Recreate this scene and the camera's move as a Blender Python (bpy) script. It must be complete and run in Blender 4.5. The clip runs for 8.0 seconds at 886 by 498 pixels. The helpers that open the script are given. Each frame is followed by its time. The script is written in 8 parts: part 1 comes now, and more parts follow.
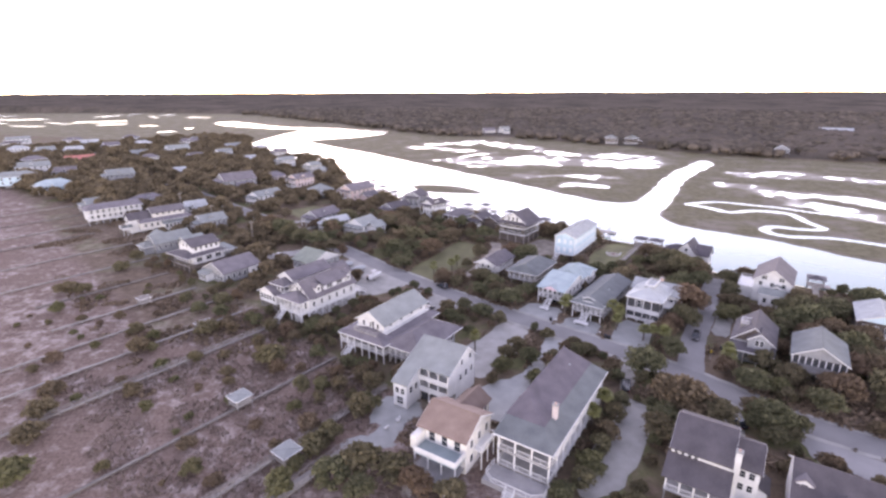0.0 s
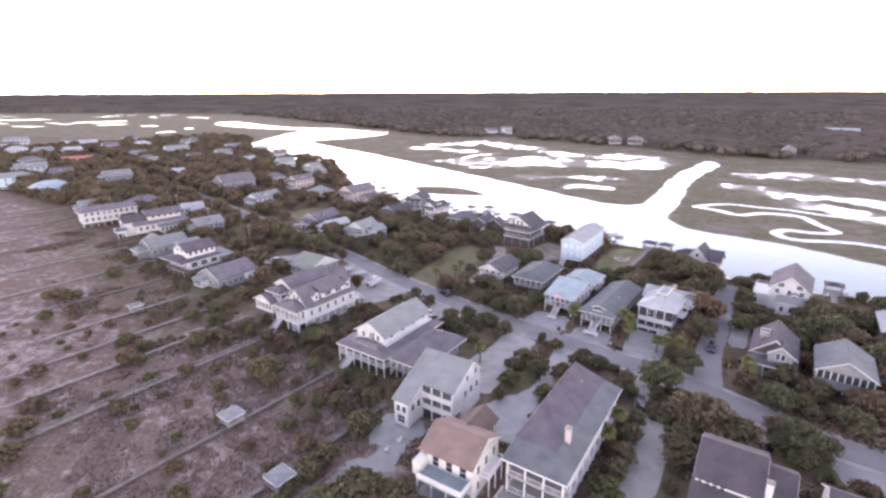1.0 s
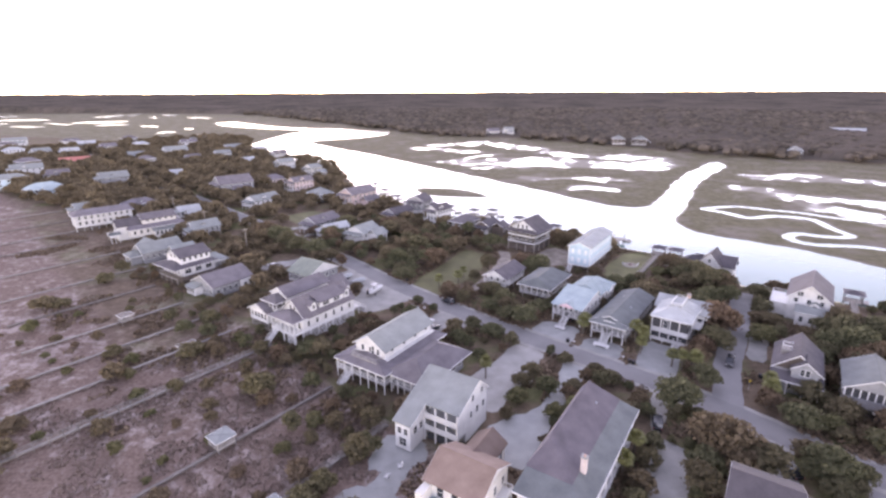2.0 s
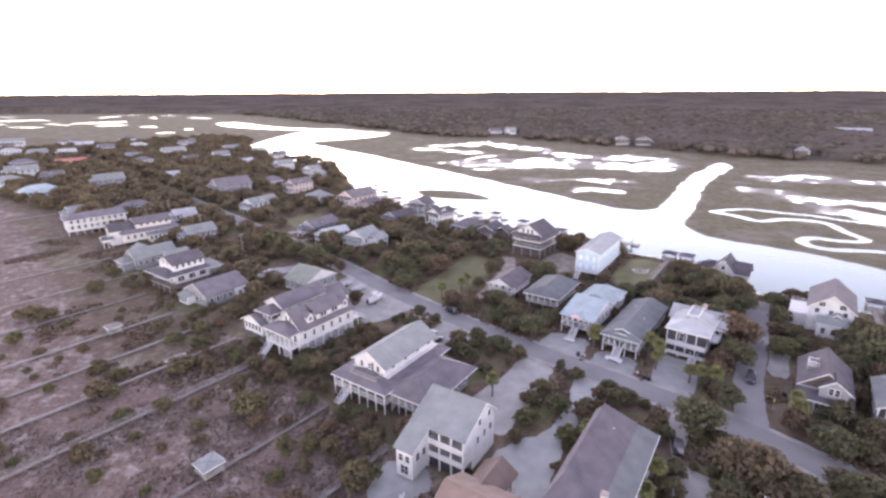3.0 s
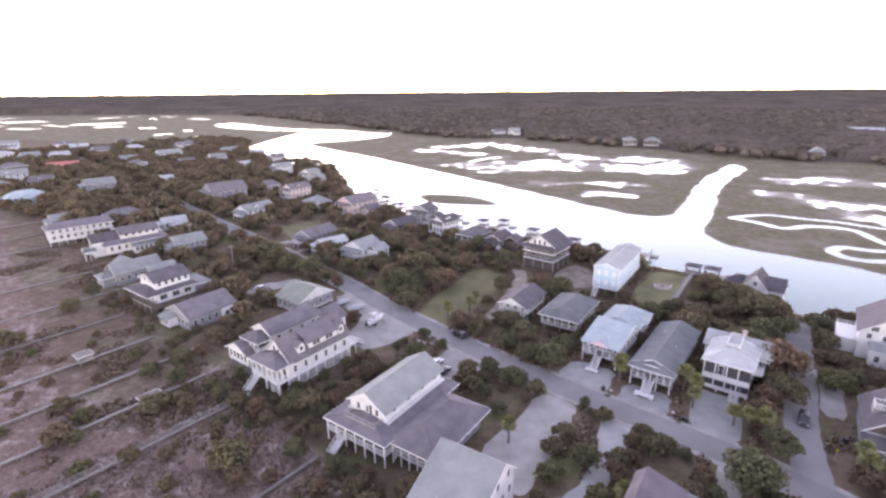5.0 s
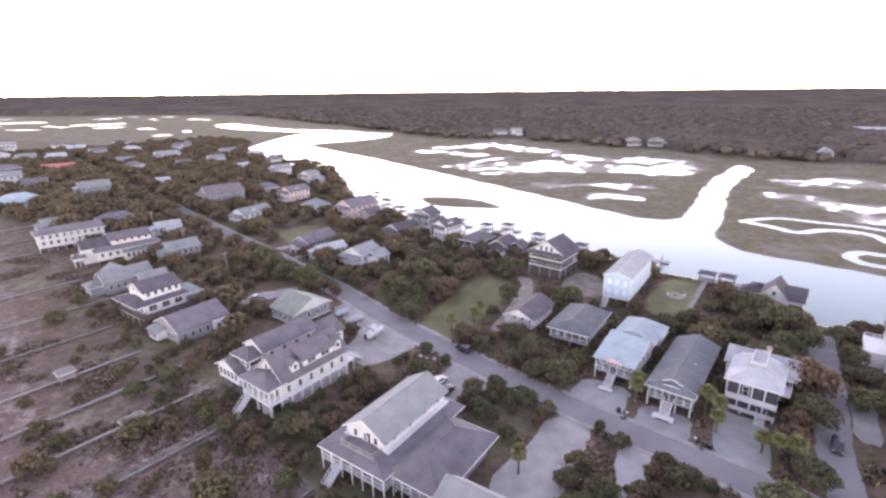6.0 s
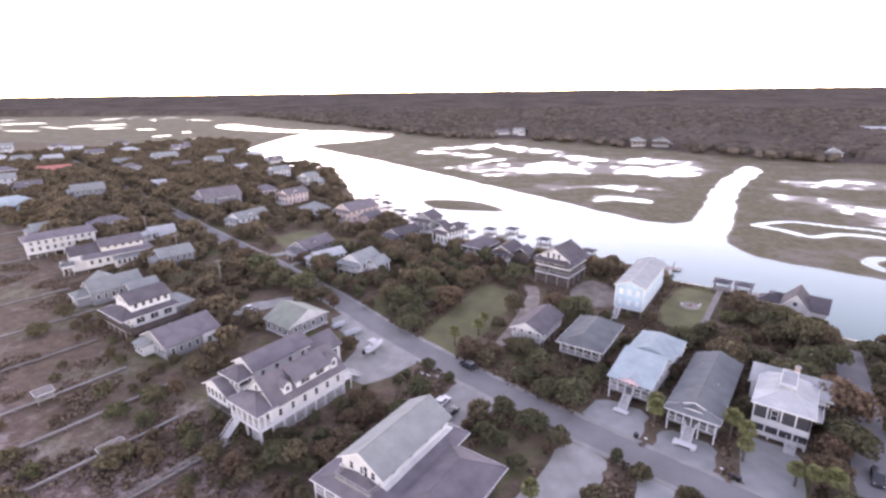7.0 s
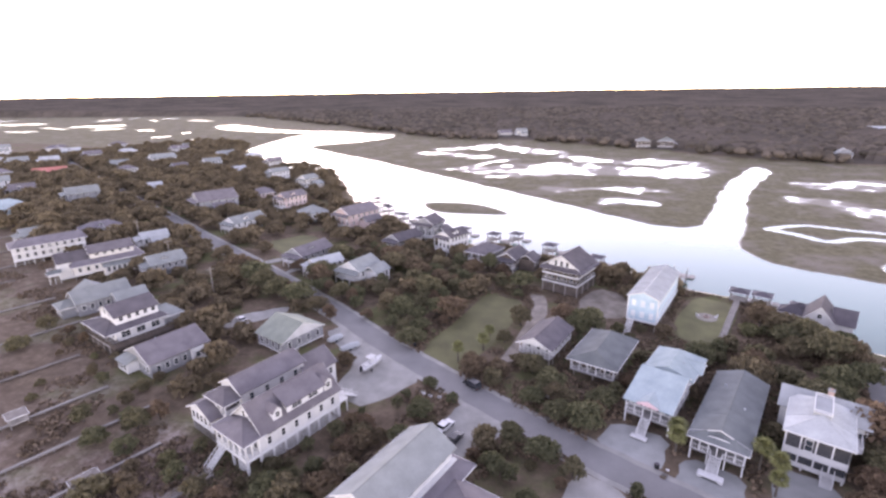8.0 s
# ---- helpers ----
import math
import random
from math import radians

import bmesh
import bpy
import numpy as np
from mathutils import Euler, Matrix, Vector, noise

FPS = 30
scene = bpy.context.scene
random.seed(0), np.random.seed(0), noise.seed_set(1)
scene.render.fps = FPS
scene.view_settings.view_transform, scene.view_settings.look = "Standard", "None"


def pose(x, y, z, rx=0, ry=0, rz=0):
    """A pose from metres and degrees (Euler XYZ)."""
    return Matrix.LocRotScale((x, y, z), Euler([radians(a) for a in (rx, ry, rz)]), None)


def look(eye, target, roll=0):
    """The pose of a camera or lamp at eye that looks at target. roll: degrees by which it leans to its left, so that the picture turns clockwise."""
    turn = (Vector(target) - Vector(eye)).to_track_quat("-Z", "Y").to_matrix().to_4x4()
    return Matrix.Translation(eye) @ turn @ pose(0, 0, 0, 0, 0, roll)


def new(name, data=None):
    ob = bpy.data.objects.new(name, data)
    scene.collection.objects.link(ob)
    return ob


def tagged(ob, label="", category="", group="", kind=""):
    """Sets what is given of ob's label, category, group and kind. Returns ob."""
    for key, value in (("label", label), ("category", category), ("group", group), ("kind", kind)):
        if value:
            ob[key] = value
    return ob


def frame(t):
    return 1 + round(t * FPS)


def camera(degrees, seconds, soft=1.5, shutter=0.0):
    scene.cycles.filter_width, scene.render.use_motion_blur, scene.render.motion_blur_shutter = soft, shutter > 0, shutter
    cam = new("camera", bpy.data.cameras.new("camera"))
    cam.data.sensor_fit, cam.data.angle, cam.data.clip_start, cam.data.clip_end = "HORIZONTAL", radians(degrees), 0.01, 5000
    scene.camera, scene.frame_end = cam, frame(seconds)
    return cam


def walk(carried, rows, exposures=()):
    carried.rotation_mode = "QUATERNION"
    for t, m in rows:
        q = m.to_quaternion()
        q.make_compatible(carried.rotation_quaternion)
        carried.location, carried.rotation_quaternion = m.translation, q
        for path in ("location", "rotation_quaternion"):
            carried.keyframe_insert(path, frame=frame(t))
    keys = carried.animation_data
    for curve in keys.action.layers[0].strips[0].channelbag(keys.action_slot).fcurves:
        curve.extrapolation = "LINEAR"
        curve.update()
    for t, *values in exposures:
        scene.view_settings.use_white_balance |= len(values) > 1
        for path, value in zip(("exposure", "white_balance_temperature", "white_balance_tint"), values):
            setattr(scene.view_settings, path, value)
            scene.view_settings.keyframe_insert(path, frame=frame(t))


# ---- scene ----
EXPOSURE, KELVIN, TINT = 3.47, 12300, 40
cam = camera(83.0, 8.0, soft=2.6)
# seconds, eye x y z, yaw, pitch, roll
ROWS = [
    (0.0, -0.10, 1.94, 64.34, 1.016, -17.562, -0.194),
    (0.5, -0.40, 5.09, 64.28, 1.103, -17.563, -0.201),
    (1.0, -0.73, 8.36, 64.26, 1.181, -17.566, -0.215),
    (1.5, -1.08, 11.73, 64.25, 1.252, -17.571, -0.235),
    (2.0, -1.45, 15.21, 64.27, 1.317, -17.576, -0.260),
    (2.5, -1.84, 18.76, 64.30, 1.378, -17.583, -0.291),
    (3.0, -2.23, 22.38, 64.35, 1.436, -17.590, -0.326),
    (3.5, -2.63, 26.07, 64.41, 1.492, -17.597, -0.366),
    (4.0, -3.04, 29.82, 64.48, 1.549, -17.605, -0.410),
    (4.5, -3.43, 33.62, 64.54, 1.607, -17.612, -0.456),
    (5.0, -3.82, 37.47, 64.61, 1.668, -17.618, -0.506),
    (5.5, -4.19, 41.38, 64.67, 1.734, -17.624, -0.557),
    (6.0, -4.55, 45.33, 64.72, 1.806, -17.628, -0.610),
    (6.5, -4.87, 49.33, 64.75, 1.885, -17.631, -0.665),
    (7.0, -5.16, 53.39, 64.77, 1.973, -17.633, -0.720),
    (7.5, -5.42, 57.51, 64.77, 2.071, -17.632, -0.776),
    (8.0, -5.62, 61.69, 64.74, 2.181, -17.628, -0.831),
]
walk(cam, [(t, pose(x, y, z, 90 + pitch, 0, yaw) @ pose(0, 0, 0, 0, 0, roll)) for t, x, y, z, yaw, pitch, roll in ROWS], [(0.0, EXPOSURE, KELVIN, TINT), (8.0, EXPOSURE, KELVIN, TINT)])

# ---------------------------------------------------------------- light
SUN_AZ, SUN_EL = 11.5, 17.0  # degrees to the left of +y, and above the horizon
world = bpy.data.worlds.new("evening_sky")
scene.world = world
world.use_nodes = True
wn, wl = world.node_tree.nodes, world.node_tree.links
sky = wn.new("ShaderNodeTexSky")
sky.sky_type, sky.sun_disc = "NISHITA", False
sky.sun_elevation, sky.sun_rotation = radians(SUN_EL), radians(-SUN_AZ)
sky.air_density, sky.dust_density, sky.ozone_density = 0.5, 0.02, 0.8
wl.new(sky.outputs[0], wn["Background"].inputs[0])
wn["Background"].inputs[1].default_value = 0.15
sun = new("sun", bpy.data.lights.new("sun", "SUN"))
sun.data.energy, sun.data.angle, sun.data.color = 0.012, radians(3.0), (1.0, 0.86, 0.76)
sun.matrix_world = look((0, 0, 0), (math.sin(radians(SUN_AZ)), -math.cos(radians(SUN_AZ)), -math.tan(radians(SUN_EL))))

# ---------------------------------------------------------------- materials
def surf(name, a, b, scale=1.0, rough=0.85, metal=0.0, bump=0.2, fine=8.0, vary=0.12, island=False, spec=0.3, stretch=(1, 1, 1), thin=0.0, other=None):
    """A procedural surface: colours a and b mixed by coarse stains and fine grain, each object a little different."""
    m = bpy.data.materials.new(name)
    m.use_nodes = True
    n, l = m.node_tree.nodes, m.node_tree.links
    out = n["Principled BSDF"]
    tc, mp = n.new("ShaderNodeTexCoord"), n.new("ShaderNodeMapping")
    mp.inputs["Scale"].default_value = stretch
    l.new(tc.outputs["Object"], mp.inputs[0])
    coarse, grain = n.new("ShaderNodeTexNoise"), n.new("ShaderNodeTexNoise")
    coarse.inputs["Scale"].default_value, coarse.inputs["Detail"].default_value = scale, 5
    grain.inputs["Scale"].default_value, grain.inputs["Detail"].default_value = scale * fine, 4
    for t in (coarse, grain):
        l.new(mp.outputs[0], t.inputs["Vector"])
    add = n.new("ShaderNodeMath")
    add.operation = "MULTIPLY_ADD"
    l.new(grain.outputs[0], add.inputs[0])
    add.inputs[1].default_value = 0.5
    l.new(coarse.outputs[0], add.inputs[2])
    ramp = n.new("ShaderNodeMapRange")
    ramp.inputs[1].default_value, ramp.inputs[2].default_value = 0.5, 1.0
    l.new(add.outputs[0], ramp.inputs[0])
    mix = n.new("ShaderNodeMix")
    mix.data_type = "RGBA"
    mix.inputs[6].default_value, mix.inputs[7].default_value = (*a, 1), (*b, 1)
    l.new(ramp.outputs[0], mix.inputs[0])
    hsv = n.new("ShaderNodeHueSaturation")
    colour = mix.outputs[2]
    if other:  # plants vary at random towards red, the flare's veil put into colour
        reddened, blend = n.new("ShaderNodeMapRange"), n.new("ShaderNodeMix")
        blend.data_type = "RGBA"
        reddened.inputs[1].default_value, reddened.inputs[2].default_value, reddened.inputs[4].default_value = 0.18, 1.0, 0.80
        l.new(n.new("ShaderNodeObjectInfo").outputs["Random"], reddened.inputs[0])
        l.new(reddened.outputs[0], blend.inputs[0])
        l.new(colour, blend.inputs[6])
        blend.inputs[7].default_value = (*other, 1)
        colour = blend.outputs[2]
    l.new(colour, hsv.inputs["Color"])
    src = n.new("ShaderNodeNewGeometry").outputs["Random Per Island"] if island else n.new("ShaderNodeObjectInfo").outputs["Random"]
    vr = n.new("ShaderNodeMapRange")
    vr.inputs[3].default_value, vr.inputs[4].default_value = 1 - vary, 1 + vary
    l.new(src, vr.inputs[0])
    l.new(vr.outputs[0], hsv.inputs["Value"])
    l.new(hsv.outputs[0], out.inputs["Base Color"])
    out.inputs["Roughness"].default_value, out.inputs["Metallic"].default_value = rough, metal
    out.inputs["Specular IOR Level"].default_value = spec
    if bump:
        bp = n.new("ShaderNodeBump")
        bp.inputs["Strength"].default_value, bp.inputs["Distance"].default_value = bump, 0.05
        l.new(grain.outputs[0], bp.inputs["Height"])
        l.new(bp.outputs[0], out.inputs["Normal"])
    if thin:  # leaves let light through
        tr, ms = n.new("ShaderNodeBsdfTranslucent"), n.new("ShaderNodeMixShader")
        l.new(hsv.outputs[0], tr.inputs["Color"])
        ms.inputs[0].default_value = thin
        l.new(out.outputs[0], ms.inputs[1])
        l.new(tr.outputs[0], ms.inputs[2])
        l.new(ms.outputs[0], n["Material Output"].inputs["Surface"])
    return m


WHITE = surf("white_painted_boards", (0.43, 0.43, 0.43), (0.55, 0.55, 0.545), 0.5, 0.6, bump=0.1, vary=0.05)
CREAM = surf("cream_painted_boards", (0.47, 0.45, 0.42), (0.57, 0.55, 0.52), 0.5, 0.65, bump=0.1)
# also colours the blocks that stand for shade under raised houses
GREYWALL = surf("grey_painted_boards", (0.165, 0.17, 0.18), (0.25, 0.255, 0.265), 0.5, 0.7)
BLUEWALL = surf("pale_blue_boards", (0.28, 0.41, 0.47), (0.37, 0.50, 0.56), 0.5, 0.65)
DARKWALL = surf("weathered_brown_boards", (0.062, 0.047, 0.040), (0.115, 0.088, 0.076), 0.6, 0.8)
# pink tinge of the sun's flare put into the wall colour
FLAREWALL = surf("flare_pinked_stucco", (0.40, 0.30, 0.285), (0.48, 0.37, 0.35), 0.6, 0.8)
TRIM = surf("white_trim", (0.50, 0.50, 0.50), (0.60, 0.60, 0.595), 1.5, 0.5, bump=0.05, vary=0.04)
SHINGLE = surf("grey_asphalt_shingles", (0.090, 0.079, 0.089), (0.146, 0.130, 0.142), 0.35, 0.9, bump=0.6, fine=14, vary=0.14)
SHINGLE_D = surf("dark_asphalt_shingles", (0.054, 0.048, 0.056), (0.098, 0.086, 0.096), 0.35, 0.9, bump=0.6, fine=14, vary=0.15)
SHINGLE_V = surf("violet_grey_shingles", (0.066, 0.057, 0.070), (0.112, 0.099, 0.116), 0.35, 0.9, bump=0.6, fine=14, vary=0.1)
SHINGLE_T = surf("slate_grey_shingles", (0.080, 0.090, 0.094), (0.128, 0.142, 0.146), 0.35, 0.9, bump=0.6, fine=14, vary=0.1)
SHINGLE_L = surf("silvery_weathered_shingles", (0.140, 0.153, 0.154), (0.205, 0.222, 0.221), 0.35, 0.9, bump=0.5, fine=14, vary=0.1)
SHINGLE_B = surf("rust_brown_shingles", (0.150, 0.098, 0.082), (0.215, 0.150, 0.130), 0.4, 0.9, bump=0.6, fine=14)
SHINGLE_G = surf("green_grey_shingles", (0.13, 0.15, 0.13), (0.19, 0.21, 0.18), 0.4, 0.9, bump=0.6, fine=14)
REDROOF = surf("faded_red_metal", (0.42, 0.12, 0.10), (0.52, 0.18, 0.15), 0.4, 0.5, 0.2, bump=0.1)
METAL_B = surf("pale_blue_metal_roof", (0.205, 0.27, 0.285), (0.285, 0.35, 0.365), 0.4, 0.75, 0.0, bump=0.05, spec=0.15)
METAL_W = surf("white_metal_roof", (0.245, 0.262, 0.27), (0.335, 0.355, 0.365), 0.4, 0.75, 0.0, bump=0.05, spec=0.15)
METAL_G = surf("galvanised_metal_roof", (0.24, 0.27, 0.29), (0.33, 0.36, 0.385), 0.4, 0.55, 0.1, bump=0.05)
TIMBER = surf("silvered_timber", (0.20, 0.178, 0.165), (0.30, 0.275, 0.255), 0.8, 0.85, bump=0.3, vary=0.15)
WORN_TIMBER = surf("dark_weathered_timber", (0.120, 0.102, 0.094), (0.195, 0.170, 0.158), 0.8, 0.9, bump=0.3, vary=0.15)
DECKWOOD = surf("grey_deck_boards", (0.22, 0.215, 0.22), (0.31, 0.30, 0.30), 0.6, 0.8, bump=0.3)
BRICK = surf("pinkish_brick", (0.33, 0.22, 0.19), (0.43, 0.30, 0.26), 1.2, 0.9, bump=0.5)
PALEBRICK = surf("limewashed_brick", (0.42, 0.35, 0.34), (0.54, 0.46, 0.45), 1.2, 0.9, bump=0.5)
SCREEN = surf("dark_insect_screen", (0.03, 0.03, 0.034), (0.05, 0.05, 0.055), 2, 0.5, bump=0)
BLIND = surf("pale_window_blinds", (0.50, 0.53, 0.54), (0.58, 0.61, 0.62), 2, 0.4, bump=0)
GLASS = surf("dark_window_glass", (0.02, 0.024, 0.03), (0.035, 0.04, 0.045), 2, 0.06, bump=0, spec=0.6)
CONCRETE = surf("pale_shell_concrete", (0.205, 0.212, 0.208), (0.295, 0.302, 0.295), 0.3, 0.9, bump=0.3, fine=20)
GRAVEL = surf("sandy_gravel", (0.185, 0.180, 0.170), (0.285, 0.276, 0.262), 0.3, 0.95, bump=0.5, fine=25)
ASPHALT = surf("worn_grey_asphalt", (0.162, 0.157, 0.158), (0.228, 0.220, 0.219), 0.15, 0.9, bump=0.4, fine=30)
SANDY = surf("bare_sand", (0.22, 0.19, 0.165), (0.33, 0.295, 0.26), 0.2, 0.95, bump=0.4, fine=12)
SOIL = surf("trodden_sandy_soil", (0.135, 0.110, 0.090), (0.275, 0.235, 0.205), 0.30, 0.95, bump=0.4, fine=5)
LAWN = surf("mown_lawn", (0.084, 0.076, 0.042), (0.150, 0.142, 0.070), 0.14, 0.95, bump=0.5, fine=20)
BARK = surf("tree_bark", (0.07, 0.055, 0.045), (0.14, 0.115, 0.095), 3, 0.95, bump=0.6)
LEAF = surf("dark_evergreen_leaves", (0.096, 0.096, 0.056), (0.156, 0.150, 0.090), 0.25, 0.8, bump=0, vary=0.24, island=True, spec=0.1, thin=0.42, other=(0.178, 0.108, 0.080))
LEAF_O = surf("olive_leaves", (0.108, 0.104, 0.055), (0.172, 0.160, 0.090), 0.25, 0.8, bump=0, vary=0.26, island=True, spec=0.1, thin=0.42, other=(0.185, 0.118, 0.092))
LEAF_P = surf("palmetto_leaves", (0.115, 0.120, 0.048), (0.200, 0.195, 0.085), 0.5, 0.6, bump=0, vary=0.35, island=True, thin=0.12)
WOODS = surf("far_woods", (0.058, 0.050, 0.041), (0.108, 0.086, 0.072), 0.02, 0.95, bump=0, vary=0.28, island=True, spec=0.0)
CANOPY = surf("far_canopy", (0.050, 0.045, 0.038), (0.122, 0.096, 0.082), 0.008, 0.95, bump=0.0, fine=9, spec=0.0)
TYRE = surf("black_rubber", (0.012, 0.012, 0.012), (0.025, 0.025, 0.025), 4, 0.8)
CARBLACK = surf("black_car_paint", (0.012, 0.012, 0.015), (0.02, 0.02, 0.024), 1, 0.25, bump=0, spec=0.5)
CARWHITE = surf("white_car_paint", (0.46, 0.46, 0.46), (0.54, 0.54, 0.54), 1, 0.4, bump=0, spec=0.5)
CARSILVER = surf("silver_car_paint", (0.3, 0.31, 0.32), (0.36, 0.37, 0.38), 1, 0.5, 0.0, bump=0, spec=0.3)
CHROME = surf("dull_galvanised_metal", (0.32, 0.32, 0.32), (0.4, 0.4, 0.4), 4, 0.6, 0.5, bump=0)
YELLOW = surf("yellow_sign", (0.65, 0.42, 0.03), (0.7, 0.48, 0.05), 2, 0.5, bump=0)
HULL = surf("white_gelcoat", (0.44, 0.44, 0.44), (0.52, 0.52, 0.52), 1, 0.8, bump=0, spec=0.1)
PLASTIC_P = surf("pale_pink_boards", (0.55, 0.36, 0.38), (0.62, 0.42, 0.44), 1, 0.6, bump=0)


def ground_material():
    """Dune sand with grass, littered lots and marsh turf, laid out by the plan's own zones."""
    m = bpy.data.materials.new("coastal_ground")
    m.use_nodes = True
    n, l = m.node_tree.nodes, m.node_tree.links
    out = n["Principled BSDF"]
    geo = n.new("ShaderNodeNewGeometry")

    def noise_at(scale, detail=6, rough=0.6):
        t = n.new("ShaderNodeTexNoise")
        t.inputs["Scale"].default_value, t.inputs["Detail"].default_value, t.inputs["Roughness"].default_value = scale, detail, rough
        l.new(geo.outputs["Position"], t.inputs["Vector"])
        return t.outputs[0]

    def ramp(src, lo, hi):
        r = n.new("ShaderNodeMapRange")
        r.inputs[1].default_value, r.inputs[2].default_value = lo, hi
        l.new(src, r.inputs[0])
        return r.outputs[0]

    def mix(fac, a, b):
        x = n.new("ShaderNodeMix")
        x.data_type = "RGBA"
        l.new(fac, x.inputs[0])
        for k, v in ((6, a), (7, b)):
            if isinstance(v, tuple):
                x.inputs[k].default_value = (*v, 1)
            else:
                l.new(v, x.inputs[k])
        return x.outputs[2]

    def zone(name, spread):
        a = n.new("ShaderNodeAttribute")
        a.attribute_name = name
        s = n.new("ShaderNodeMath")
        s.operation = "MULTIPLY_ADD"
        l.new(wide, s.inputs[0])
        s.inputs[1].default_value = spread
        l.new(a.outputs["Fac"], s.inputs[2])
        return ramp(s.outputs[0], 0.35 + spread / 2, 0.65 + spread / 2)

    wide, mid, tiny = noise_at(0.05), noise_at(0.28, 8, 0.7), noise_at(1.4, 6, 0.7)
    grass = mix(ramp(tiny, 0.35, 0.65), (0.104, 0.068, 0.056), (0.208, 0.145, 0.126))
    sand = mix(ramp(tiny, 0.3, 0.7), (0.215, 0.168, 0.155), (0.365, 0.295, 0.275))
    patch = n.new("ShaderNodeMath")
    patch.operation = "MULTIPLY_ADD"
    l.new(wide, patch.inputs[0])
    patch.inputs[1].default_value = 0.55
    l.new(mid, patch.inputs[2])
    dune = mix(ramp(patch.outputs[0], 0.775, 0.92), grass, sand)
    litter = mix(ramp(mid, 0.35, 0.7), (0.080, 0.057, 0.042), (0.185, 0.132, 0.100))
    weeds = mix(ramp(tiny, 0.3, 0.7), (0.070, 0.072, 0.036), (0.135, 0.128, 0.070))
    litter = mix(ramp(wide, 0.50, 0.60), litter, weeds)
    turf = mix(ramp(mid, 0.35, 0.65), (0.084, 0.074, 0.046), (0.160, 0.135, 0.092))
    mud = mix(ramp(tiny, 0.3, 0.7), (0.13, 0.105, 0.085), (0.21, 0.178, 0.152))
    marsh = mix(ramp(wide, 0.5, 0.66), turf, mud)
    # hazy sky sheen on the wet mud, put in as a paler colour
    sheen_flats = n.new("ShaderNodeAttribute")
    sheen_flats.attribute_name = "mud"
    marsh = mix(ramp(sheen_flats.outputs["Fac"], 0.15, 0.75), marsh, mix(ramp(tiny, 0.3, 0.7), (0.17, 0.145, 0.12), (0.30, 0.265, 0.235)))
    col = mix(zone("dune", 0.4), litter, dune)
    col = mix(zone("marsh", 0.15), col, marsh)
    l.new(col, out.inputs["Base Color"])
    # wet mud by the water line shines
    xyz = n.new("ShaderNodeSeparateXYZ")
    l.new(geo.outputs["Position"], xyz.inputs[0])
    wet = n.new("ShaderNodeMapRange")
    wet.inputs[1].default_value, wet.inputs[2].default_value, wet.inputs[3].default_value, wet.inputs[4].default_value = -1.0, -0.76, 0.16, 0.9
    level = n.new("ShaderNodeMath")
    level.operation = "MULTIPLY_ADD"
    l.new(mid, level.inputs[0])
    level.inputs[1].default_value = 0.5
    lower = n.new("ShaderNodeMath")
    lower.operation = "SUBTRACT"
    l.new(xyz.outputs[2], lower.inputs[0])
    lower.inputs[1].default_value = 0.24
    l.new(lower.outputs[0], level.inputs[2])
    l.new(level.outputs[0], wet.inputs[0])
    l.new(wet.outputs[0], out.inputs["Roughness"])
    shine = n.new("ShaderNodeMapRange")
    shine.inputs[1].default_value, shine.inputs[2].default_value, shine.inputs[3].default_value, shine.inputs[4].default_value = -1.0, -0.74, 0.5, 0.03
    l.new(level.outputs[0], shine.inputs[0])
    l.new(shine.outputs[0], out.inputs["Specular IOR Level"])
    bp = n.new("ShaderNodeBump")
    bp.inputs["Strength"].default_value, bp.inputs["Distance"].default_value = 0.8, 0.4
    l.new(mid, bp.inputs["Height"])
    l.new(bp.outputs[0], out.inputs["Normal"])
    return m


def water_material():
    m = bpy.data.materials.new("still_creek_water")
    m.use_nodes = True
    n, l = m.node_tree.nodes, m.node_tree.links
    out = n["Principled BSDF"]
    out.inputs["Base Color"].default_value = (0.03, 0.11, 0.10, 1)
    out.inputs["Roughness"].default_value, out.inputs["IOR"].default_value = 0.16, 1.33
    geo, t = n.new("ShaderNodeNewGeometry"), n.new("ShaderNodeTexNoise")
    t.inputs["Scale"].default_value, t.inputs["Detail"].default_value = 0.25, 4
    l.new(geo.outputs["Position"], t.inputs["Vector"])
    bp = n.new("ShaderNodeBump")
    bp.inputs["Strength"].default_value, bp.inputs["Distance"].default_value = 0.15, 0.15
    l.new(t.outputs[0], bp.inputs["Height"])
    l.new(bp.outputs[0], out.inputs["Normal"])
    return m


GROUND, WATER = ground_material(), water_material()

# ---------------------------------------------------------------- plan
WATER_Z = -1.0
ROAD = [(-420, 575), (-300, 455), (-166, 324), (-127, 285), (-87, 246), (-46, 204), (-29, 184.5), (-11, 166), (4, 151.5), (20, 137.5), (33, 126.5), (46, 116), (57, 105), (65, 95.5), (74, 86.5), (90, 76), (125, 54), (170, 22)]
SIDE = [(94, 171), (76, 141), (65, 124), (57, 108)]
NEAR_BANK = [(-505, 1110), (-445, 1022), (-347, 950), (-278, 917), (-253, 877), (-263, 825), (-264, 721), (-258, 639), (-225, 583), (-182, 523), (-141, 508), (-107, 470), (-72, 368), (-48, 322), (-20, 291), (4, 270), (24, 254), (46, 243), (67, 236), (73, 222), (90, 211), (103, 196), (100, 181), (118, 169), (142, 155), (200, 116), (330, 20)]
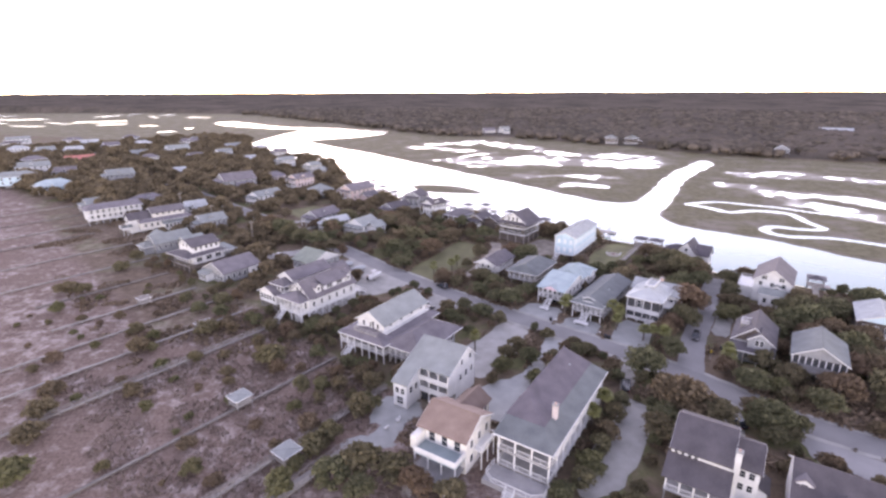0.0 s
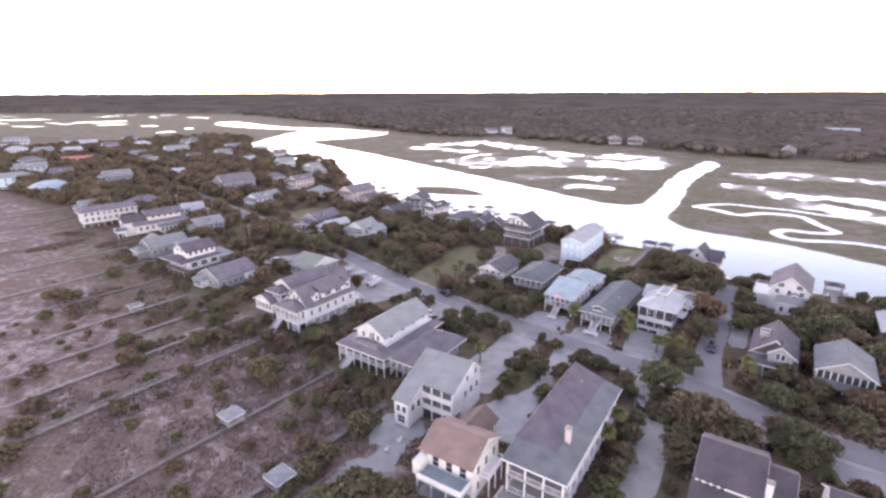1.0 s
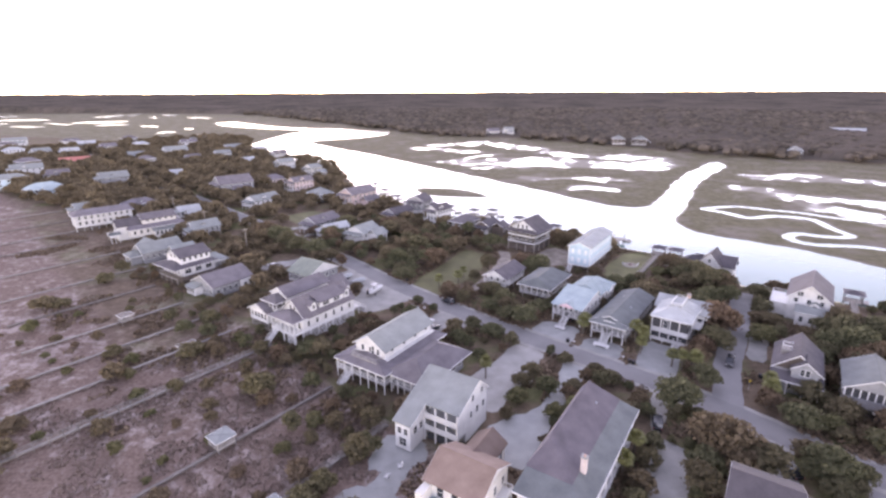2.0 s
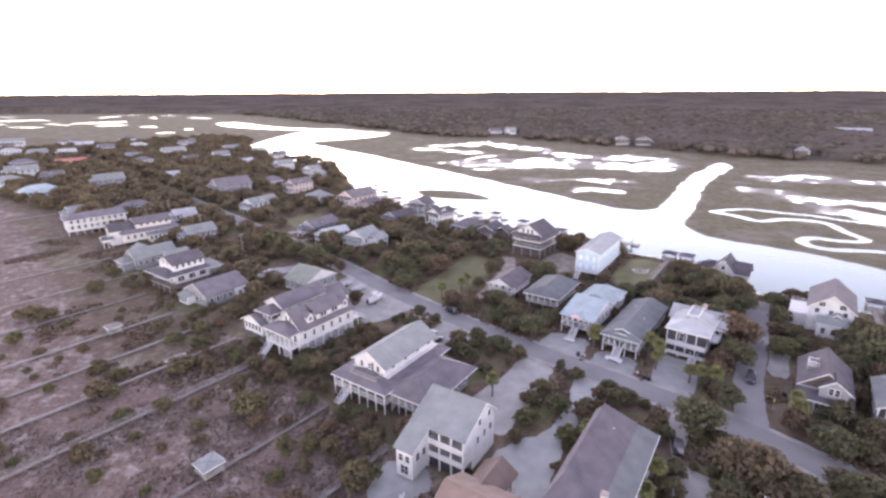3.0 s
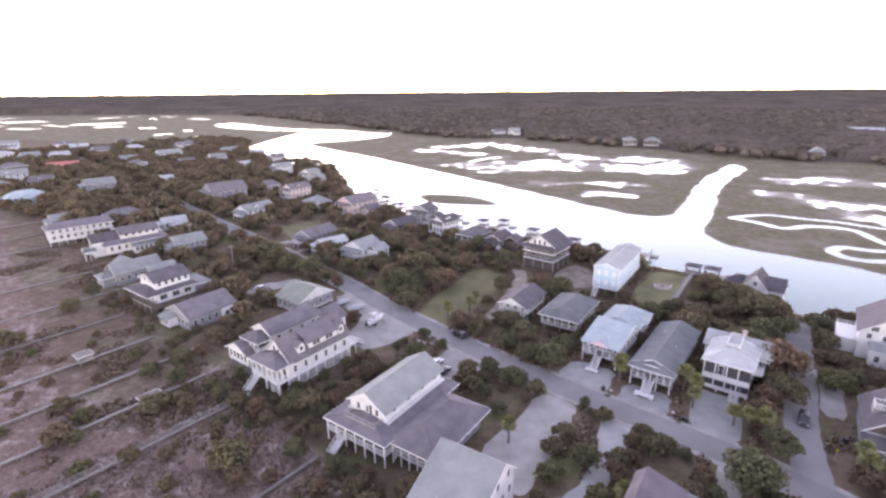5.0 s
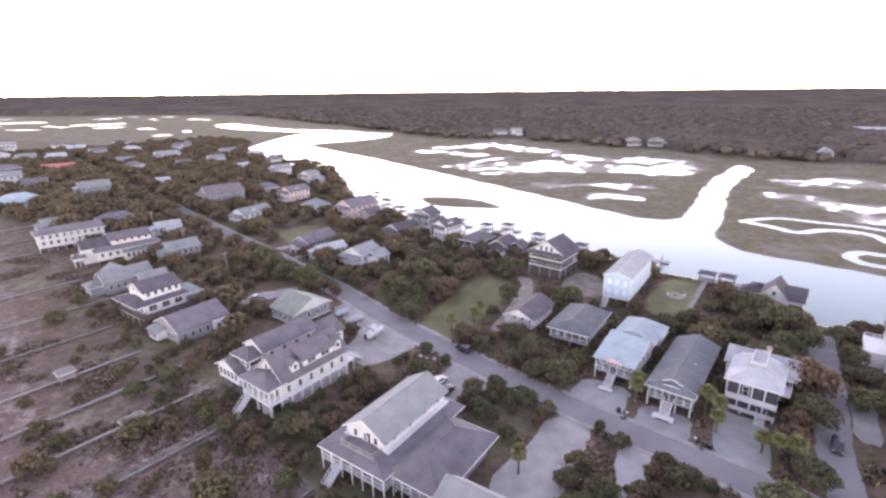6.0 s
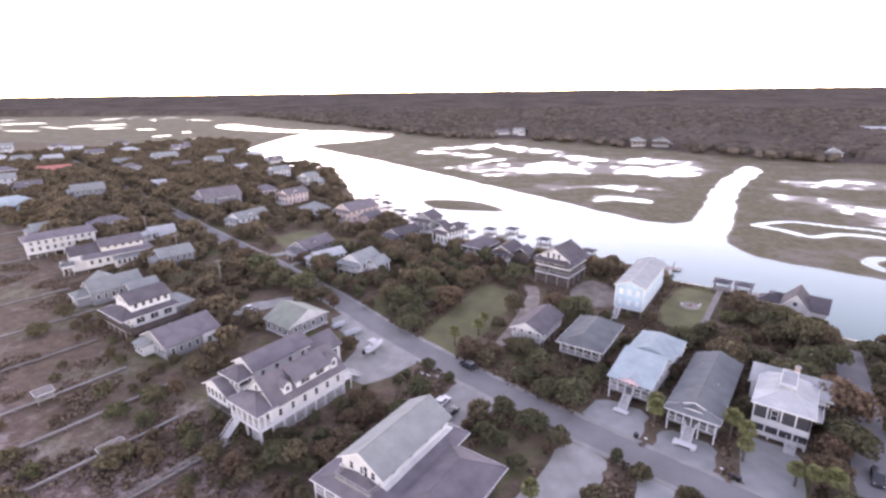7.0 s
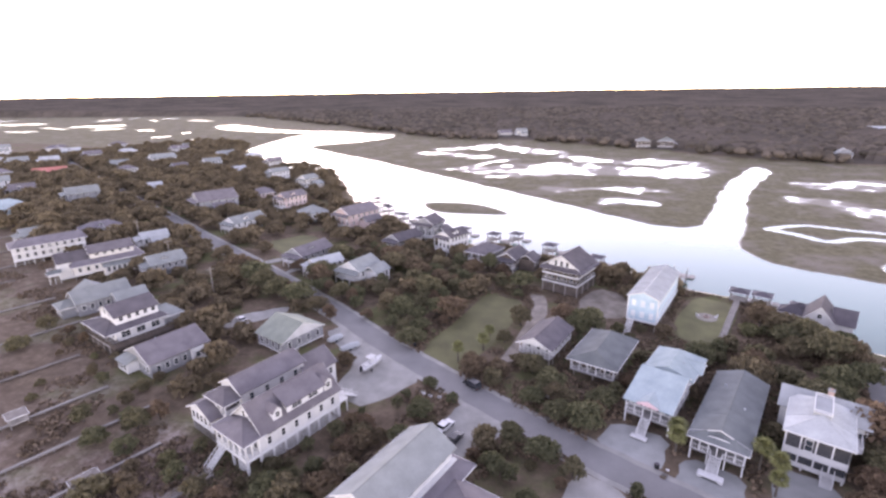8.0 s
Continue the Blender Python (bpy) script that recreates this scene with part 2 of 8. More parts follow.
FAR_BANK = [(330, 90), (230, 150), (180, 181), (161, 200), (147, 220), (130, 234), (113, 252), (115, 275), (134, 305), (179, 386), (222, 442), (240, 468), (243, 490), (233, 484), (213, 458), (173, 404), (125, 323), (113, 306), (100, 302), (86, 312), (60, 348), (22, 402), (-45, 493), (-93, 559), (-137, 611), (-190, 682), (-194, 706), (-167, 733), (-134, 762), (-108, 815), (-114, 868), (-156, 885), (-212, 925), (-277, 948), (-339, 985), (-433, 1083), (-505, 1150)]
S_CREEK = [(141, 298), (149, 288), (155, 277), (170, 281), (181, 278), (186, 271), (184, 260), (183, 251), (183, 243), (177, 240), (169, 242), (162, 246), (156, 244), (152, 239), (153, 232), (159, 228), (169, 227), (178, 224), (190, 214)]
S_BRANCH = [(141, 298), (150, 302), (164, 304), (178, 295), (190, 288), (199, 278), (209, 271), (223, 264)]
# pools of the marsh: a line along each, its half width, how ragged it is
POOLS = [
    ([(-46, 615), (-2, 590), (14, 579)], 17, 0.5), ([(-20, 647), (20, 660), (35, 682), (68, 639), (93, 601)], 20, 0.9), ([(-49, 503), (-24, 495), (-2, 503), (22, 538), (47, 557)], 7, 0.4),
    ([(25, 486), (73, 486), (106, 490), (135, 478), (154, 462), (187, 478)], 36, 0.9), ([(98, 573), (124, 547), (146, 519), (174, 537)], 17, 1.0), ([(163, 518), (188, 527), (205, 518)], 18, 1.0),
    ([(74, 356), (92, 367), (108, 352)], 9, 1.6), ([(60, 400), (95, 405), (128, 392)], 10, 1.7), ([(223, 418), (239, 407), (252, 399), (272, 396), (294, 386), (330, 366)], 15, 0.6), ([(252, 407), (279, 421), (283, 407)], 11, 0.6),
    ([(194, 363), (208, 352), (211, 333), (225, 326), (236, 317), (247, 304), (262, 288)], 17, 0.9), ([(210, 299), (216, 289), (220, 279), (228, 262), (245, 250)], 17, 1.5), ([(179, 372), (186, 363), (198, 363)], 9, 1.2)]
# ponds of the far marsh: from, to, and how deep they lie away from the eye
PONDS = [((-1130, 1235), (-982, 1258), 90), ((-894, 1120), (-791, 1062), 46), ((-836, 1118), (-748, 1177), 95), ((-725, 1039), (-677, 1073), 52), ((-950, 1365), (-941, 1458), 105), ((-924, 1457), (-949, 1566), 80),
         ((-626, 1019), (-570, 1000), 46), ((-824, 1452), (-803, 1500), 78), ((-819, 1388), (-761, 1326), 66), ((-700, 1352), (-618, 1319), 60), ((-501, 952), (-465, 923), 58), ((-494, 847), (-468, 871), 30),
         ((-410, 812), (-387, 811), 26), ((-1270, 1410), (-1230, 1442), 80), ((-1000, 1104), (-965, 1103), 50), ((-880, 1010), (-800, 1000), 40), ((-338, 705), (-326, 722), 30)]
WOOD_EDGE = [(-2600, 1900), (-1466, 1660), (-706, 1560), (-300, 1140), (-43, 800), (82, 735), (150, 672), (228, 580), (278, 530), (390, 470), (700, 400), (1400, 250)]
ISLET = [(-28, 358), (-19, 363), (5, 356), (21, 332), (5, 331), (-19, 338)]


def smooth(points, closed=False, step=6):
    """A soft curve (Catmull-Rom) through plan points."""
    p = [Vector(q) for q in points]
    k = len(p)
    out = []
    for i in range(k if closed else k - 1):
        a, b, c, d = (p[j % k] if closed else p[min(max(j, 0), k - 1)] for j in (i - 1, i, i + 1, i + 2))
        for s in range(step):
            t = s / step
            out.append(0.5 * ((2 * b) + (c - a) * t + (2 * a - 5 * b + 4 * c - d) * t * t + (3 * b - a - 3 * c + d) * t**3))
    if not closed:
        out.append(p[-1])
    return np.array([(v.x, v.y) for v in out])


def line_distance(xy, line):
    """The distance from plan points to a polyline."""
    best = np.full(len(xy), 1e9)
    for a, b in zip(line[:-1], line[1:]):
        d = b - a
        t = np.clip(((xy - a) @ d) / max(d @ d, 1e-9), 0, 1)
        best = np.minimum(best, np.hypot(*(xy - a - t[:, None] * d).T))
    return best


def inside(xy, ring):
    x, y = xy.T
    odd = np.zeros(len(xy), bool)
    for (x0, y0), (x1, y1) in zip(ring, np.roll(ring, -1, 0)):
        odd ^= ((y0 > y) != (y1 > y)) & (x < (x1 - x0) * (y - y0) / (y1 - y0 + 1e-12) + x0)
    return odd


def fbm(xy, scale, octaves=4, seed=0.0):
    """Layered value noise on plan points, about -1 to 1."""
    total, amp = np.zeros(len(xy)), 1.0
    for o in range(octaves):
        p = xy / scale * 2**o + seed + 17.3 * o
        i = np.floor(p)
        f = p - i
        f = f * f * (3 - 2 * f)

        def rnd(a, b):
            v = np.sin(a * 127.1 + b * 311.7) * 43758.5453
            return (v - np.floor(v)) * 2 - 1

        x0, y0 = i.T
        top = rnd(x0, y0) * (1 - f[:, 0]) + rnd(x0 + 1, y0) * f[:, 0]
        low = rnd(x0, y0 + 1) * (1 - f[:, 0]) + rnd(x0 + 1, y0 + 1) * f[:, 0]
        total += amp * (top * (1 - f[:, 1]) + low * f[:, 1])
        amp *= 0.5
    return total / 1.6


near_bank, far_bank, s_creek, s_branch = smooth(NEAR_BANK), smooth(FAR_BANK), smooth(S_CREEK), smooth(S_BRANCH)
wood_edge, islet, road_line, side_line = smooth(WOOD_EDGE), smooth(ISLET, True), smooth(ROAD, step=8), smooth(SIDE, step=8)
WATER_RING = np.concatenate([near_bank, far_bank])
ALONG, ASIDE = np.array([0.602, 0.799]), np.array([0.799, -0.602])  # along the house rows, and square to them
# boardwalks: place aside, from, to, pale, railed
WALKS = [(-350, 40, 95, 1, 0), (-320, 45, 92, 0, 0), (-293, 50, 92, 1, 0), (-272, 44, 80, 0, 0), (-240, 35, 84, 1, 0), (-212, 28, 84, 1, 0), (-188.5, 36, 76, 0, 0), (-166, 34, 75, 1, 0),
         (-150, 14, 80, 1, 0), (-135.5, 14, 74, 1, 0), (-119.5, 8, 76, 1, 1), (-91.5, 10, 73, 0, 0), (-72, 24, 71, 1, 1)]
WIDE_WALK = (-63.6, 30, 53)
ACROSS = np.array([0.701, 0.713])  # from the ocean to the creek, square to the road


def ground_height(xy):
    """Height, dune share and marsh share of plan points."""
    bank = np.minimum(line_distance(xy, near_bank), line_distance(xy, far_bank))
    wet = inside(xy, WATER_RING)
    sd = np.where(wet, -bank, bank) + 2.2 * fbm(xy, 11, 3, 14.0)
    isl = np.where(inside(xy, islet), 1, -1) * line_distance(xy, np.vstack([islet, islet[:1]]))
    sd = np.maximum(sd, isl)
    beyond = line_distance(xy, far_bank) < line_distance(xy, near_bank)
    woods = line_distance(xy, wood_edge)
    far_ring = np.concatenate([wood_edge, [(4900, 4900), (-4900, 4900)]])
    in_woods = inside(xy, far_ring)
    marsh = (beyond & ~in_woods) | (isl > -8)
    west = ((xy[:, 0] < -330) | (xy[:, 1] > 690)) & ~in_woods & (xy[:, 0] < -190)
    marsh |= west & (xy[:, 1] > 520 - 0.4 * xy[:, 0])
    q = xy @ ACROSS
    s = xy @ (0.713, -0.701)
    dune = np.clip((60 - 34 * np.clip((-330 - s) / 130, 0, 1) + 7 * fbm(xy, 30, 2, 5.0) - q) / 10 + 0.5, 0, 1)
    # the dunes behind the further houses are overgrown
    dune = dune * (1 - 0.58 * np.clip((-110 - s) / 45, 0, 1) * np.clip((q - 18) / 16, 0, 1))
    roll = 0.35 * fbm(xy, 14, 3, 2.0) + 0.5 * fbm(xy, 45, 2, 9.0)
    land = 0.0 + np.where(q < 50, roll * np.clip((50 - q) / 15, 0, 1), 0)
    # marsh turf stands a hand's width over the water, with ragged pools and runnels in it
    rough, tufts = fbm(xy, 18, 3, 3.0), 0.5 * fbm(xy, 28, 2, 6.0) + 0.55 * fbm(xy, 12, 2, 16.0) + 0.5 * fbm(xy, 5.5, 1, 26.0)
    pool = 0.5 * (fbm(xy, 30, 3, 6.0) - 0.25) * ~west
    for line, half, ragged in POOLS:
        far_off = line_distance(xy, np.array(line, float)) + ragged * half * 0.8 * rough
        pool = np.maximum(pool, np.clip(1.15 - far_off / half, -0.5, 1))
    edge = np.clip((bank - 9) / 20, 0, 1) * np.clip((woods - 22) / 30, 0, 1)
    turf = WATER_Z + 0.42 + (0.08 + 1.15 * np.clip(pool, 0, 1)) * tufts * edge - 0.52 * np.clip(pool, 0, 1) * edge
    turf = np.minimum(turf, WATER_Z + 0.25 * (line_distance(xy, s_creek) - 2.0 - 0.8 * rough))
    turf = np.minimum(turf, WATER_Z + 0.30 * (line_distance(xy, s_branch) - 1.7 - 0.4 * rough))
    top = np.where(marsh & ~(isl > -8), np.minimum(turf, WATER_Z + 0.45), np.where(isl > -8, WATER_Z + 0.5, land))
    z = np.minimum(top, WATER_Z + 0.16 * sd)
    return np.maximum(z, WATER_Z - 1.5), dune * ~marsh, marsh.astype(float), np.clip(pool, 0, 1) * edge * marsh


def spaced(lo, a, b, hi, step, grow_lo=1.13, grow_hi=1.13):
    """Even steps from a to b, widening outward to lo and hi."""
    mid = list(np.arange(a, b, step))
    up, s = [b], step
    while up[-1] < hi:
        s *= grow_hi
        up.append(min(up[-1] + s, hi))
    down, s = [a], step
    while down[-1] > lo:
        s *= grow_lo
        down.append(max(down[-1] - s, lo))
    return np.array(down[:0:-1] + mid + up)


def make_ground():
    xs, ys = spaced(-4800, -190, 330, 4800, 2.6, 1.045), spaced(-1500, 55, 640, 4800, 2.6, 1.13, 1.045)
    gx, gy = np.meshgrid(xs, ys)
    xy = np.stack([gx.ravel(), gy.ravel()], 1)
    z, dune, marsh, mud = ground_height(xy)
    nx, ny = len(xs), len(ys)
    i = (np.arange(ny - 1)[:, None] * nx + np.arange(nx - 1)).ravel()
    me = bpy.data.meshes.new("ground")
    me.from_pydata(np.column_stack([xy, z]).tolist(), [], np.stack([i, i + 1, i + nx + 1, i + nx], 1).tolist())
    # mud: how far the pale sheen colour covers the marsh
    for name, v in (("dune", dune), ("marsh", marsh), ("mud", mud)):
        me.attributes.new(name, "FLOAT", "POINT").data.foreach_set("value", v.astype(np.float32))
    me.materials.append(GROUND)
    me.polygons.foreach_set("use_smooth", [True] * len(me.polygons))
    return tagged(new("ground", me), "rolling dune sand, littered lots and brown marsh turf", "ground", kind="structure")


def flat_piece(name, ring, z, mat, label, category, thick=0.05, kind="structure"):
    """A slab with the plan outline ring, its top at z."""
    bm = bmesh.new()
    f = bm.faces.new([bm.verts.new((x, y, z)) for x, y in ring])
    if f.normal.z < 0:
        f.normal_flip()
    low = bmesh.ops.extrude_face_region(bm, geom=[f])
    bmesh.ops.translate(bm, verts=[v for v in low["geom"] if isinstance(v, bmesh.types.BMVert)], vec=(0, 0, -thick))
    bmesh.ops.recalc_face_normals(bm, faces=bm.faces)
    bmesh.ops.triangulate(bm, faces=bm.faces)
    me = bpy.data.meshes.new(name)
    bm.to_mesh(me)
    bm.free()
    me.materials.append(mat)
    return tagged(new(name, me), label, category, kind=kind)


def strip(line, width):
    """The outline of a band of that width along a plan line, its edges a little uneven."""
    d = np.gradient(line, axis=0)
    d /= np.hypot(*d.T)[:, None]
    side = np.stack([-d[:, 1], d[:, 0]], 1)
    w = width / 2 + 0.12 * np.sin(np.arange(len(line)) * 2.1)[:, None]
    return np.concatenate([line + side * w, (line - side * w)[::-1]])


def cut_corners(ring, share=0.16):
    """A plan outline with its corners eased and its sides slightly uneven."""
    p = np.array(ring, float)
    out = []
    for a, b in zip(p, np.roll(p, -1, 0)):
        for t in (share, 0.38, 0.62, 1 - share):
            out.append(a + (b - a) * t + 0.25 * np.sin((a * 3.7 + b * 1.9 + 11 * t)))
    return np.array(out)


make_ground()
me = bpy.data.meshes.new("water")
me.from_pydata([(-4800, -1500, WATER_Z), (4800, -1500, WATER_Z), (4800, 4800, WATER_Z), (-4800, 4800, WATER_Z)], [], [(0, 1, 2, 3)])
me.materials.append(WATER)
tagged(new("water", me), "still tidal creek mirroring the bright evening sky", "water", kind="structure")

for a, b, deep in PONDS:
    a, b = np.array(a, float), np.array(b, float)
    u = np.linspace(0.03, 0.97, 14)
    mid = a + (b - a) * u[:, None] + np.stack([0 * u, deep * 0.12 * np.sin(u * 9 + a[0])], 1)
    away = (a + b) / np.linalg.norm(a + b)
    half = (deep * 0.2 * np.sin(u * np.pi) ** 0.6 * (1 + 0.35 * np.sin(u * 23 + a[1])))[:, None]
    flat_piece("pond", np.concatenate([mid + away * half, (mid - away * half * 0.8)[::-1]]), WATER_Z + 0.56, WATER, "shallow pond in the far marsh mirroring the sky", "pond", 0.3)
flat_piece("road_shoulder", strip(road_line, 9.0), 0.03, GRAVEL, "sandy gravel verge along the beach road", "verge", 0.5)
flat_piece("road", strip(road_line, 6.4), 0.06, ASPHALT, "worn grey asphalt beach road", "road", 0.5)
flat_piece("side_road", strip(side_line, 6.0), 0.052, ASPHALT, "short worn asphalt street down to the creek", "road", 0.5)
DRIVES = [
    ("driveway", [(15, 135.5), (22, 130), (19, 124), (12, 112), (7, 104), (3, 108), (0, 116), (9, 126)], GRAVEL),
    ("driveway", [(26.5, 128.5), (32, 124), (27, 115), (20, 105), (15, 94), (12, 88), (4, 91), (4, 99), (9, 103), (16, 106), (22, 115)], CONCRETE),
    ("driveway", [(25.5, 149.5), (34.5, 144), (29, 134.5), (19.5, 142.5)], CONCRETE),
    ("driveway", [(35.5, 139.5), (43.5, 133.5), (38.5, 125.5), (30.5, 132.5)], CONCRETE),
    ("driveway", [(50, 137.5), (58, 132), (49.5, 117.5), (42, 123.5)], CONCRETE),
    ("driveway", [(-36, 158), (-26, 153), (-14, 165), (-27, 179), (-40, 192), (-44, 188), (-37, 178), (-32, 170)], GRAVEL),
    ("driveway", [(38, 98), (43, 93), (36, 80), (28, 70), (21, 68), (22, 75), (31, 87), (36, 94), (42, 113), (47, 110)], GRAVEL),
    ("patio", [(-16.5, 94), (-14, 98), (-7, 95.5), (-6, 91), (-9, 88.5), (-13, 87.5), (-17, 88)], CONCRETE),
    ("patio", [(-13, 90), (-8, 91.5), (-9.5, 87), (-11.5, 81.5), (-14.5, 81), (-16.5, 83)], CONCRETE),
    ("patio", [(-21.5, 81), (-19, 84), (-12, 84), (-10.5, 81), (-16.5, 79.5), (-20, 78.5)], CONCRETE),
    ("driveway", [(-5, 156), (4, 147), (-1, 141), (-9, 136), (-14, 141), (-10, 148)], GRAVEL),
    ("lawn", [(-13, 171), (-7, 166), (3, 182), (11, 198), (14, 210), (3, 216), (-6, 198), (-16, 178)], LAWN),
    ("lawn", [(56, 196), (70, 214), (80, 206), (64, 182), (53, 184)], LAWN),
    ("sand_lot", [(12, 191), (17, 206), (17, 216), (22, 214), (21, 203), (16, 188), (8, 173), (3, 171)], SOIL),
    ("sand_lot", [(30, 203), (33, 213), (41, 221), (47, 215), (46, 203), (43, 198), (35, 197)], SOIL),
    ("driveway", [(48, 86), (57, 103), (62, 96), (56, 82)], GRAVEL),
    ("lawn", [(-70, 248), (-95, 275), (-78, 290), (-55, 262)], LAWN),
    ("driveway", [(-77, 196), (-72, 200), (-60, 206), (-58, 203), (-68, 193), (-74, 190)], GRAVEL),
    ("driveway", [(-91, 200), (-82, 202), (-80, 193), (-86, 194)], GRAVEL),
    ("driveway", [(-86, 249), (-68, 263), (-65, 260), (-83, 246)], GRAVEL),
    ("driveway", [(-73, 237), (-59, 261), (-55, 259), (-70, 235)], GRAVEL),
    ("driveway", [(67, 84.5), (71, 84.5), (80, 76), (79, 72), (72, 73), (66, 77)], ASPHALT),
    ("driveway", [(71.5, 128), (80, 141), (83.5, 138.5), (75, 125.5)], GRAVEL),
]
for n, (name, ring, mat) in enumerate(DRIVES):
    label = {"driveway": "pale sandy driveway off the beach road", "patio": "pale concrete patio behind the dunes", "lawn": "mown green lawn", "sand_lot": "bare trodden sand round a creek house"}[name]
    flat_piece(name, cut_corners(ring), 0.012 + 0.0035 * (n % 7), mat, label, name.replace("_", " "), 0.4)

# ---------------------------------------------------------------- building kit
def part(name, bm, mat, parent, label="", m=None):
    """Links a bmesh, or a ready mesh, as one mesh object under a thing or a part."""
    if isinstance(bm, bmesh.types.BMesh):
        me = bpy.data.meshes.new(name)
        bm.to_mesh(me)
        bm.free()
        me.materials.append(mat)
    else:
        me = bm
    ob = new(name, me)
    ob.parent = parent
    if m is not None:
        ob.matrix_basis = m
    if label:
        ob["label"] = label
    return ob


def thing(name, x, y, rot, label, category, group="", z=0.0):
    ob = new(name)
    ob.empty_display_size = 0.5
    ob.matrix_world = pose(x, y, z, 0, 0, rot)
    return tagged(ob, label, category, group)


def put_box(bm, x0, x1, y0, y1, z0, z1):
    v = [bm.verts.new((x, y, z)) for z in (z0, z1) for x, y in ((x0, y0), (x1, y0), (x1, y1), (x0, y1))]
    for f in ((0, 3, 2, 1), (4, 5, 6, 7), (0, 1, 5, 4), (1, 2, 6, 5), (2, 3, 7, 6), (3, 0, 4, 7)):
        bm.faces.new([v[i] for i in f])
    return bm


def box(x0, x1, y0, y1, z0, z1):
    return put_box(bmesh.new(), x0, x1, y0, y1, z0, z1)


def bar(bm, a, b, w, h=None):
    """A square bar from a to b."""
    a, b = Vector(a), Vector(b)
    d = b - a
    q = d.to_track_quat("Z", "Y").to_matrix().to_4x4()
    m = Matrix.Translation(a) @ q
    h = h or w
    v = [bm.verts.new(m @ Vector((x * w / 2, y * h / 2, z))) for z in (0, d.length) for x, y in ((-1, -1), (1, -1), (1, 1), (-1, 1))]
    for f in ((0, 3, 2, 1), (4, 5, 6, 7), (0, 1, 5, 4), (1, 2, 6, 5), (2, 3, 7, 6), (3, 0, 4, 7)):
        bm.faces.new([v[i] for i in f])


def prism(profile, c0, c1, axis):
    """A profile of (across, up) points drawn out along x or y from c0 to c1."""
    bm = bmesh.new()
    put = (lambda c, p: (c, p[0], p[1])) if axis == "x" else (lambda c, p: (p[0], c, p[1]))
    a, b = [bm.verts.new(put(c0, p)) for p in profile], [bm.verts.new(put(c1, p)) for p in profile]
    k = len(profile)
    bm.faces.new(a[::-1]), bm.faces.new(b)
    for i in range(k):
        bm.faces.new((a[i], a[(i + 1) % k], b[(i + 1) % k], b[i]))
    bmesh.ops.recalc_face_normals(bm, faces=bm.faces)
    return bm


def seams(bm, a0, a1, b0, b1, step=0.6):
    """Raised seams from the line a0-a1 (eave) up to the line b0-b1 (ridge)."""
    a0, a1, b0, b1 = map(Vector, (a0, a1, b0, b1))
    k = max(2, int((a1 - a0).length / step))
    for i in range(k + 1):
        bar(bm, a0.lerp(a1, i / k) + Vector((0, 0, 0.02)), b0.lerp(b1, i / k) + Vector((0, 0, 0.02)), 0.06)


def gable_roof(h, x0, x1, y0, y1, ze, zr, mat, axis="x", over=0.5, end=0.5, th=0.2, ridge=None, seamed=False, label=""):
    """A thick pitched roof with overhangs; ridge: where the ridge lies across, if not in the middle."""
    (c0, c1), (a0, a1) = ((x0, x1), (y0, y1)) if axis == "x" else ((y0, y1), (x0, x1))
    r = (a0 + a1) / 2 if ridge is None else ridge
    sl, sr = (zr - ze) / (r - a0), (zr - ze) / (a1 - r)
    prof = [(a0 - over, ze - over * sl), (r, zr), (a1 + over, ze - over * sr), (a1 + over, ze - over * sr + th), (r, zr + th), (a0 - over, ze - over * sl + th)]
    roof = part("roof", prism(prof, c0 - end, c1 + end, axis), mat, h, label)
    if seamed:
        bm = bmesh.new()
        g = (lambda c, a, z: (c, a, z)) if axis == "x" else (lambda c, a, z: (a, c, z))
        seams(bm, g(c0 - end, a0 - over, ze - over * sl + th), g(c1 + end, a0 - over, ze - over * sl + th), g(c0 - end, r, zr + th), g(c1 + end, r, zr + th))
        seams(bm, g(c0 - end, a1 + over, ze - over * sr + th), g(c1 + end, a1 + over, ze - over * sr + th), g(c0 - end, r, zr + th), g(c1 + end, r, zr + th))
        tagged(part("standing_seams", bm, mat, roof), kind="stuff")
    cap = prism([(r - 0.16, zr + th - 0.03), (r + 0.16, zr + th - 0.03), (r, zr + th + 0.07)], c0 - end, c1 + end, axis)
    part("ridge_cap", cap, mat, roof)
    # white boards along both sloping edges
    for c in (c0 - end - 0.03, c1 + end - 0.03):
        bm = prism([(a0 - over, ze - over * sl - 0.06), (r, zr - 0.06), (a1 + over, ze - over * sr - 0.06), (a1 + over, ze - over * sr + th - 0.01), (r, zr + th - 0.01), (a0 - over, ze - over * sl + th - 0.01)], c, c + 0.06, axis)
        part("bargeboard", bm, TRIM, roof, "white bargeboard")
    return roof


def gable_body(h, x0, x1, y0, y1, z0, ze, zr, mat, axis="x", ridge=None, name="wall", label=""):
    (c0, c1), (a0, a1) = ((x0, x1), (y0, y1)) if axis == "x" else ((y0, y1), (x0, x1))
    r = (a0 + a1) / 2 if ridge is None else ridge
    return part(name, prism([(a0, z0), (a1, z0), (a1, ze), (r, zr), (a0, ze)], c0, c1, axis), mat, h, label)


